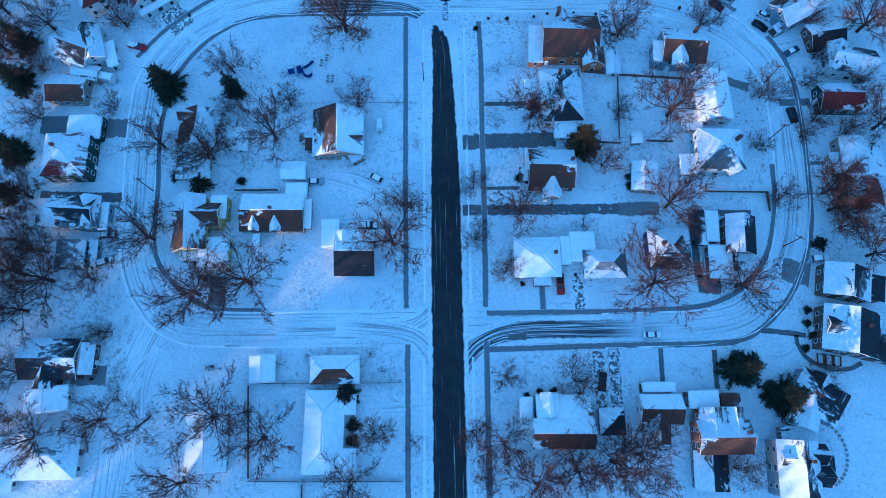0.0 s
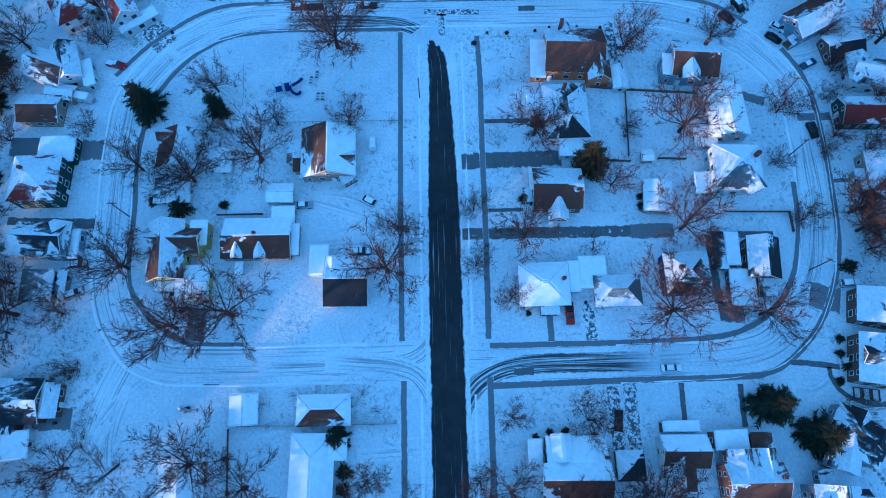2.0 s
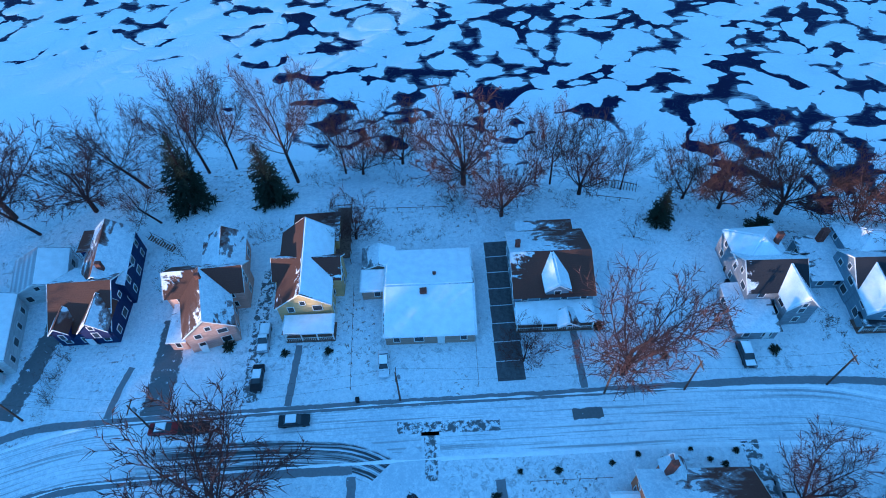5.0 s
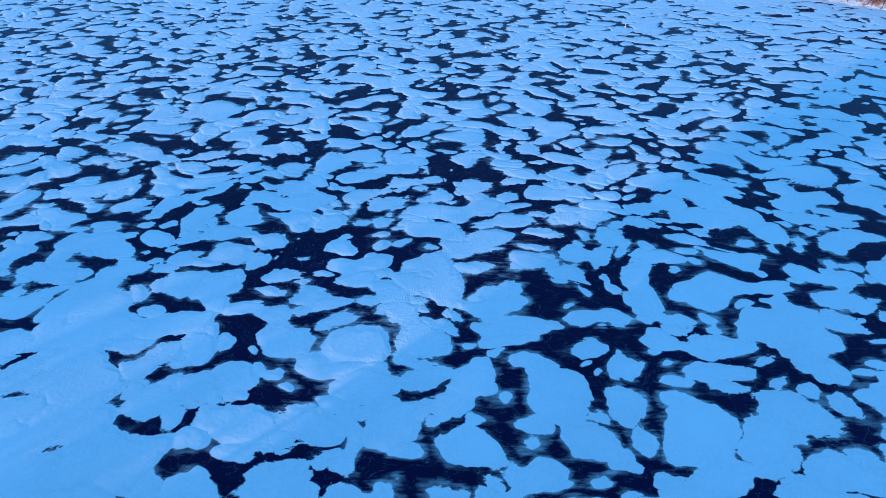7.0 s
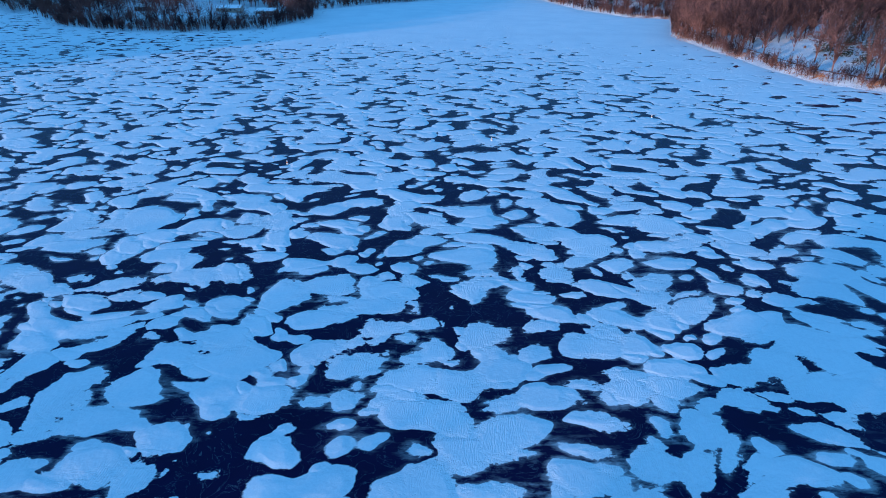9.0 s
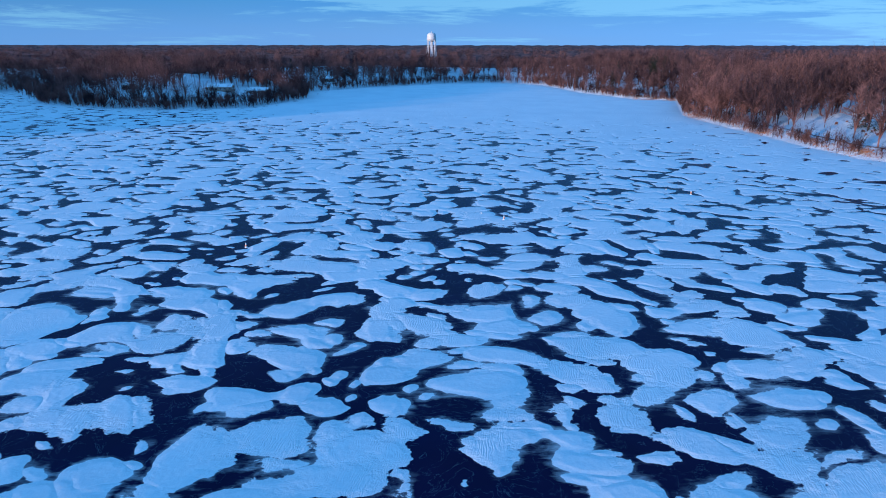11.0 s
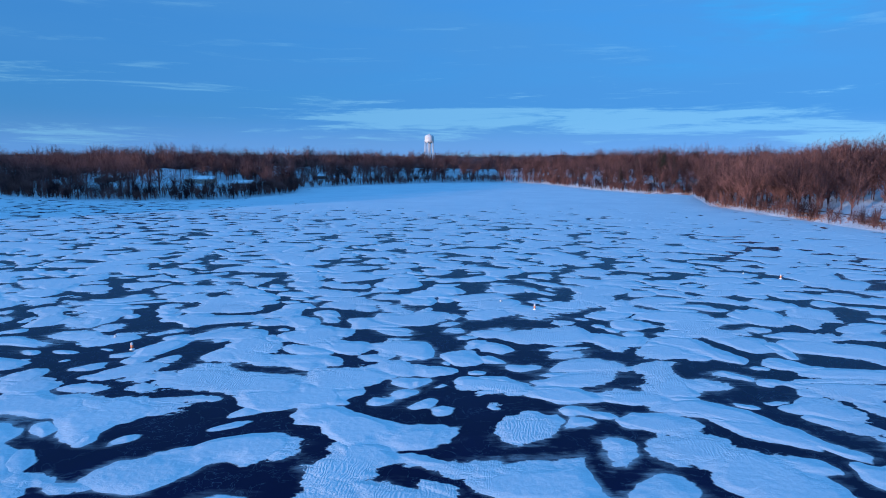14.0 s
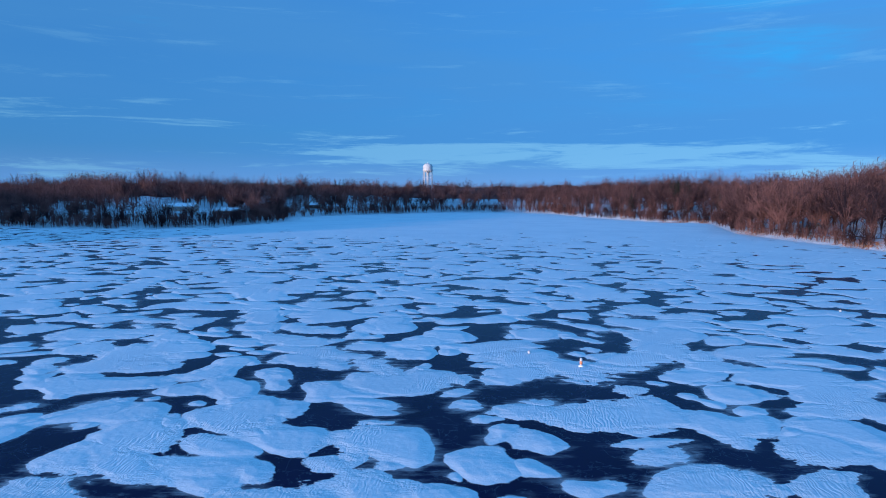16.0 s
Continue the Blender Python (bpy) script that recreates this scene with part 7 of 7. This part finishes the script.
# ---- the lake and the far shore ----


def marker(x, y, s=1.0):
    root = thing("marker_buoy", "orange and white marker post frozen into the ice", "buoy", pose(x, y, LAKE), "marker buoys on the lake")
    part("post", Mesh().spin([(0.22 * s, 0), (0.22 * s, 1.2 * s), (0.12 * s, 1.35 * s)], 12).data("post", MAT["tank"], True), root)
    part("band", Mesh().spin([(0.235 * s, 0.35 * s), (0.235 * s, 0.85 * s)], 12).data("band", MAT["buoy"], True), root, "faded orange band")
    part("foot", Mesh().spin([(0.5 * s, -0.1), (0.42 * s, 0.12 * s), (0.22 * s, 0.2 * s)], 12).data("foot", MAT["snow"], True), root)


def float_buoy(x, y):
    root = thing("float", "small white float frozen into the ice", "buoy", pose(x, y, LAKE), "floats on the lake")
    part("ball", Mesh().spin([(0.06, 0), (0.2, 0.07), (0.25, 0.2), (0.18, 0.33), (0.05, 0.38)], 12).data("ball", MAT["tank"], True), root)
    part("ring", Mesh().spin([(0.03, 0.36), (0.06, 0.4), (0.03, 0.45)], 8).data("ring", MAT["buoy"], True), root)


for x, y in ((24.6, 476.0), (-42.4, 451.6), (90.9, 505.8)):
    marker(x, y, 0.85)
    float_buoy(x - 6.0, y + 6.5)
marker(-300.0, 735.0, 0.7)

tower = thing("water_tower", "white water tower on tall legs above the trees", "water tower", pose(-3.0, 1210.0, 10.0))
part("tank", Mesh().spin([(0.5, 35.4), (4.0, 35.9), (5.9, 37.4), (6.4, 39.4), (6.4, 43.6), (5.6, 46.0), (3.2, 47.5), (0.4, 48.0)], 24).data("tank", MAT["tank"], True), tower)
part("balcony", Mesh().spin([(6.4, 38.4), (7.1, 38.4), (7.1, 39.4), (6.9, 39.4), (6.9, 38.6), (6.4, 38.6)], 24).data("balcony", MAT["tank"]), tower)
part("riser", Mesh().tube((0, 0, -2), (0, 0, 36), 1.0, 1.0, 12).data("riser", MAT["tank"], True), tower)
leg = Mesh().tube((7.6, 0, -2), (5.9, 0, 39.0), 0.55, 0.5, 8).data("leg", MAT["tank"], True)
for i in range(6):
    part("leg", leg, tower, m=pose(0, 0, 0, 0, 0, 60 * i + 15))
br = Mesh()
for z in (9.0, 19.0, 29.0):
    for i in range(6):
        a, b = radians(60 * i + 15), radians(60 * i + 75)
        r = 7.6 - 1.7 * (z + 2) / 41.0
        br.tube((r * math.cos(a), r * math.sin(a), z), (r * math.cos(b), r * math.sin(b), z), 0.18, 0.18, 5)
part("bracing", br.data("bracing", MAT["tank"]), tower)
part("vent", Mesh().spin([(0.6, 47.9), (0.6, 48.8), (0.2, 49.2)], 10).data("vent", MAT["tank"]), tower)


def blade(mesh, p, q, r, rng):
    """A flat twig, one tapering sliver."""
    u = (q - p).cross(Vector((rng.uniform(-1, 1), rng.uniform(-1, 1), rng.uniform(-1, 1)))).normalized() * r
    i = len(mesh.v)
    mesh.v.extend([tuple(p - u), tuple(p + u), tuple(q)])
    mesh.f.append((i, i + 1, i + 2))


def wood_template(seed, n, H=18.0, fine=8, thick=1.0):
    """One far tree: trunk, limbs fanning up and out to a rounded crown, and a haze of fine twigs."""
    rng = random.Random(seed)
    m = Mesh()
    spikes(m, (0, 0, -0.5), (rng.uniform(-0.8, 0.8), rng.uniform(-0.8, 0.8), H * 0.85), 0.013 * H)
    wide = rng.uniform(0.26, 0.36)
    mid = rng.uniform(0.58, 0.66)
    for k in range(n):
        f = rng.uniform(0.15, 0.6)
        a = 2.4 * k + rng.uniform(-0.4, 0.4)
        # the limb ends on the crown's egg-shaped skin or just inside it
        e = rng.uniform(-0.75, 1.0)
        rad = math.sqrt(max(0.02, 1 - e * e)) * wide * H * rng.uniform(0.65, 1.08)
        p = Vector((0, 0, H * f * 0.75))
        q = Vector((math.cos(a) * rad, math.sin(a) * rad, max(H * (mid + e * (1.0 - mid) * rng.uniform(0.9, 1.08)), p.z + 0.04 * H)))
        spikes(m, p, q, 0.0055 * H * thick)
        ln = (q - p).length
        d = (q - p).normalized()
        for _ in range(fine):
            c = p.lerp(q, rng.uniform(0.35, 1.0))
            g = (d * 0.6 + Vector((rng.uniform(-1, 1), rng.uniform(-1, 1), rng.uniform(-0.35, 0.8)))).normalized()
            blade(m, c, c + g * H * rng.uniform(0.045, 0.12), 0.0034 * H * thick, rng)
    return np.array(m.v), np.array(m.f)


def wood(name, label, spots, templates, material, hs):
    """Many far trees in one mesh."""
    V, F, off = [], [], 0
    rng = np.random.default_rng(4)
    z = land_z(spots[:, 0], spots[:, 1])
    for i, (x, y) in enumerate(spots):
        v, f = templates[i % len(templates)]
        a = rng.uniform(0, 6.28)
        s = rng.uniform(*hs)
        w = s * rng.uniform(0.85, 1.25)
        c, sn = math.cos(a) * w, math.sin(a) * w
        V.append(np.stack([v[:, 0] * c - v[:, 1] * sn + x, v[:, 0] * sn + v[:, 1] * c + y, v[:, 2] * s + z[i]], -1))
        F.append(f + off)
        off += len(v)
    V, F = np.concatenate(V).astype(np.float32), np.concatenate(F).astype(np.int32)
    me = bpy.data.meshes.new(name)
    me.vertices.add(len(V))
    me.vertices.foreach_set("co", V.ravel())
    me.loops.add(F.size)
    me.loops.foreach_set("vertex_index", F.ravel())
    me.polygons.add(len(F))
    me.polygons.foreach_set("loop_start", np.arange(0, F.size, 3, dtype=np.int32))
    me.update(calc_edges=True)
    me.materials.append(material)
    return tagged(part(name, me), label, "woods", kind="stuff")


def scatter(seed, n, box, keep):
    r = np.random.default_rng(seed)
    p = np.stack([r.uniform(box[0], box[2], n), r.uniform(box[1], box[3], n)], -1)
    return p[keep(p[:, 0], p[:, 1])]


T1 = [wood_template(s, 34, 18.0, 14) for s in range(8)]
BUSH = [wood_template(s + 40, 20, 6.0, 6, 1.7) for s in range(4)]
LITE = [wood_template(s + 60, 22, 18.0, 6, 1.7) for s in range(4)]


def near_shore(lo, hi):
    return lambda x, y: (lambda d: (d > lo) & (d < hi))(far_dist(x, y))


east = scatter(1, 5200, (120, 480, 520, 1150), near_shore(3, 130))
east = east[(east[:, 0] < 420) & ~((east[:, 0] > 196) & (east[:, 0] < 262) & (east[:, 1] > 530) & (east[:, 1] < 660) & (np.random.default_rng(2).uniform(0, 1, len(east)) < 0.60))]
near_e = east[east[:, 1] < 800]
wood("far_woods", "tall bare brown woods on the near bend of the far shore", near_e[:700], T1, MAT["forest"], (0.85, 1.7))
rest_e = east[east[:, 1] >= 800]
wood("far_woods", "bare brown winter woods along the far lake shore", rest_e[:480], T1, MAT["forest"], (0.95, 1.45))
west = scatter(3, 6200, (-520, 740, 130, 1200), near_shore(3, 140))
gap = (west[:, 0] > -215) & (west[:, 0] < -128) & (west[:, 1] > 800) & (west[:, 1] < 850)
west = west[~gap]
wood("far_woods", "dark bare woods on the low point of the far shore", west[:1000], T1, MAT["forest"], (0.75, 1.45))
edge = np.concatenate([scatter(6, 12000, (-440, 740, -90, 980), near_shore(0.5, 22))[:700], scatter(26, 30000, (-330, 760, -90, 960), near_shore(0.3, 6))[:520], scatter(16, 9000, (140, 530, 260, 900), near_shore(0.5, 5))[:420], scatter(17, 9000, (-130, 980, 160, 1110), near_shore(0.5, 8))[:480], scatter(27, 12000, (120, 840, 250, 1075), near_shore(0.5, 8))[:320]])
wood("shore_thicket", "tangled bare thicket at the lake edge", edge, BUSH, MAT["forest"], (0.8, 1.9))
back = scatter(7, 9000, (-950, 880, 950, 1750), near_shore(115, 900))
wood("far_woods", "bare woods stretching to the skyline", back[:1700], LITE, MAT["forest"], (0.75, 1.2))
# woods out of view, added so that their shadow falls on the far point
sw = scatter(8, 9000, (-950, 400, -335, 800), near_shore(2, 200))
wood("far_woods", "unseen bare woods added in the west to shade the far point", sw[:1500], LITE, MAT["forest"], (1.3, 1.9))
PINES = [conifer_meshes(60 + s, 20, 4.2, 20, 0.7, 3) for s in range(2)]
PT = [(np.array(c.v), np.array(c.f)) for _, c in PINES]
pines = np.concatenate([scatter(9, 90, (150, 820, 240, 1000), near_shore(10, 90))[:24], scatter(10, 300, (-420, 800, 40, 1150), near_shore(25, 120))[:16], scatter(12, 120, (180, 560, 420, 860), near_shore(12, 130))[:14]])
wood("far_pines", "dark evergreens among bare woods", pines, PT, MAT["needle"], (0.7, 1.3))
# distant tree cover rolling to the skyline


def cover_z(X, Y):
    r = np.random.default_rng(1)
    lift = 5.5 + 3.5 * np.sin(X * 0.031 + 2.1 * np.sin(Y * 0.013)) * np.cos(Y * 0.027 + 1.3 * np.sin(X * 0.017)) + r.uniform(-3.0, 5.0, X.shape)
    return land_z(X, Y) + np.where(far_dist(X, Y) > 120, lift, -6.0)


canopy = part("backdrop", sheet("backdrop", np.linspace(-3600, 3600, 300), np.linspace(260, 4400, 240), cover_z, MAT["forest"]))
tagged(canopy, "distant brown tree cover on the skyline", "woods", kind="structure")
# trees out of view to the south and west, added to block the low sun
shade_spots = np.concatenate([scatter(44, 300, (-330, -60, -150, 240), lambda x, y: x > -999), scatter(15, 1000, (-130, -170, 110, -24), lambda x, y: x > -999), scatter(45, 75, (-140, -70, -80, 2), lambda x, y: x > -999)])
wood("village_trees", "unseen bare trees added southwest to block the low sun", shade_spots, LITE, MAT["twig"], (0.6, 0.95))
# shoreline embankment rail on the east shore
rail = thing("guard_rail", "dark low guard rail along the far shore", "fence", pose(200, 600, 0))
RX = [(178.5 + 8, 736), (181 + 8, 690), (186 + 8, 640), (191 + 7, 585), (212, 560), (232, 540)]
rp = Mesh().box(-0.12, -0.12, -1.0, 0.12, 0.12, 1.1).data("post", MAT["rail"])
for (ax, ay), (bx, by) in zip(RX, RX[1:]):
    za, zb = float(land_z(np.array([ax]), np.array([ay]))[0]), float(land_z(np.array([bx]), np.array([by]))[0])
    part("beam", Mesh().tube((ax - 200, ay - 600, za + 0.9), (bx - 200, by - 600, zb + 0.9), 0.22, 0.22, 5).data("beam", MAT["rail"]), rail)
    for t in (0, 0.25, 0.5, 0.75):
        part("post", rp, rail, m=pose(ax + (bx - ax) * t - 200, ay + (by - ay) * t - 600, za + (zb - za) * t))


# a graveyard under the trees on the far bank
GRAVES = "gravestones on the far bank"
gr = random.Random(77)
stone_first = None
for i in range(44):
    gx = 214 + 46 * gr.random()
    gy = 548 + (i % 11) * 8.6 + gr.uniform(-1.5, 1.5) + max(0, 226 - gx)
    gz = float(land_z(np.array([gx]), np.array([gy]))[0])
    at = pose(gx, gy, gz, 0, 0, gr.uniform(-15, 15)) @ Matrix.Diagonal((gr.uniform(0.8, 1.3), 1.0, gr.uniform(0.7, 1.5), 1.0))
    if stone_first is None:
        stone_first = thing("gravestone", "weathered grey-brown gravestone standing in snow", "gravestone", at, GRAVES)
        arch = [(-0.45, 0.2), (0.45, 0.2), (0.45, 0.95), (0.30, 1.15), (0.0, 1.25), (-0.30, 1.15), (-0.45, 0.95)]
        part("slab", Mesh().hexa([(a, -0.12, b) for a, b in arch], [(a, 0.12, b) for a, b in arch]).data("slab", MAT["brick"]), stone_first)
        part("plinth", Mesh().box(-0.6, -0.25, -0.3, 0.6, 0.25, 0.2, 0.04).data("plinth", MAT["concrete"]), stone_first)
    else:
        tagged(copy_thing(stone_first, at), "weathered grey-brown gravestone standing in snow", "gravestone", GRAVES)


def far_house(x, y, ang, L, W, label, roofm, wallm):
    z = float(land_z(np.array([x]), np.array([y]))[0])
    h = house(label, wallm, roofm, [("g", x, y, ang, L, W, 3.2, 5.4, (0.95, 0.95))])
    h.matrix_basis = pose(x, y, z)


far_house(-180, 838, 4, 22, 6, "long low house under snow on the far shore", "grey", "tan")
far_house(-150, 848, -4, 18, 6, "low snowy house among bare trees", "grey", "brown")
far_house(-118, 1010, 0, 16, 6, "snowy house behind the far shore", "grey", "brown")
far_house(-260, 850, 10, 16, 6, "snowy house half hidden in the woods", "grey", "brown")
far_house(228, 566, -60, 9, 4, "small tan shed on the far bank", "grey", "cream")

# the place was drawn in full metres; it stands at this scale
SCALE = 0.466
for ob in list(scene.objects):
    if ob.parent is None and ob.type in {"MESH", "EMPTY"}:
        ob.matrix_basis = Matrix.Scale(SCALE, 4) @ ob.matrix_basis
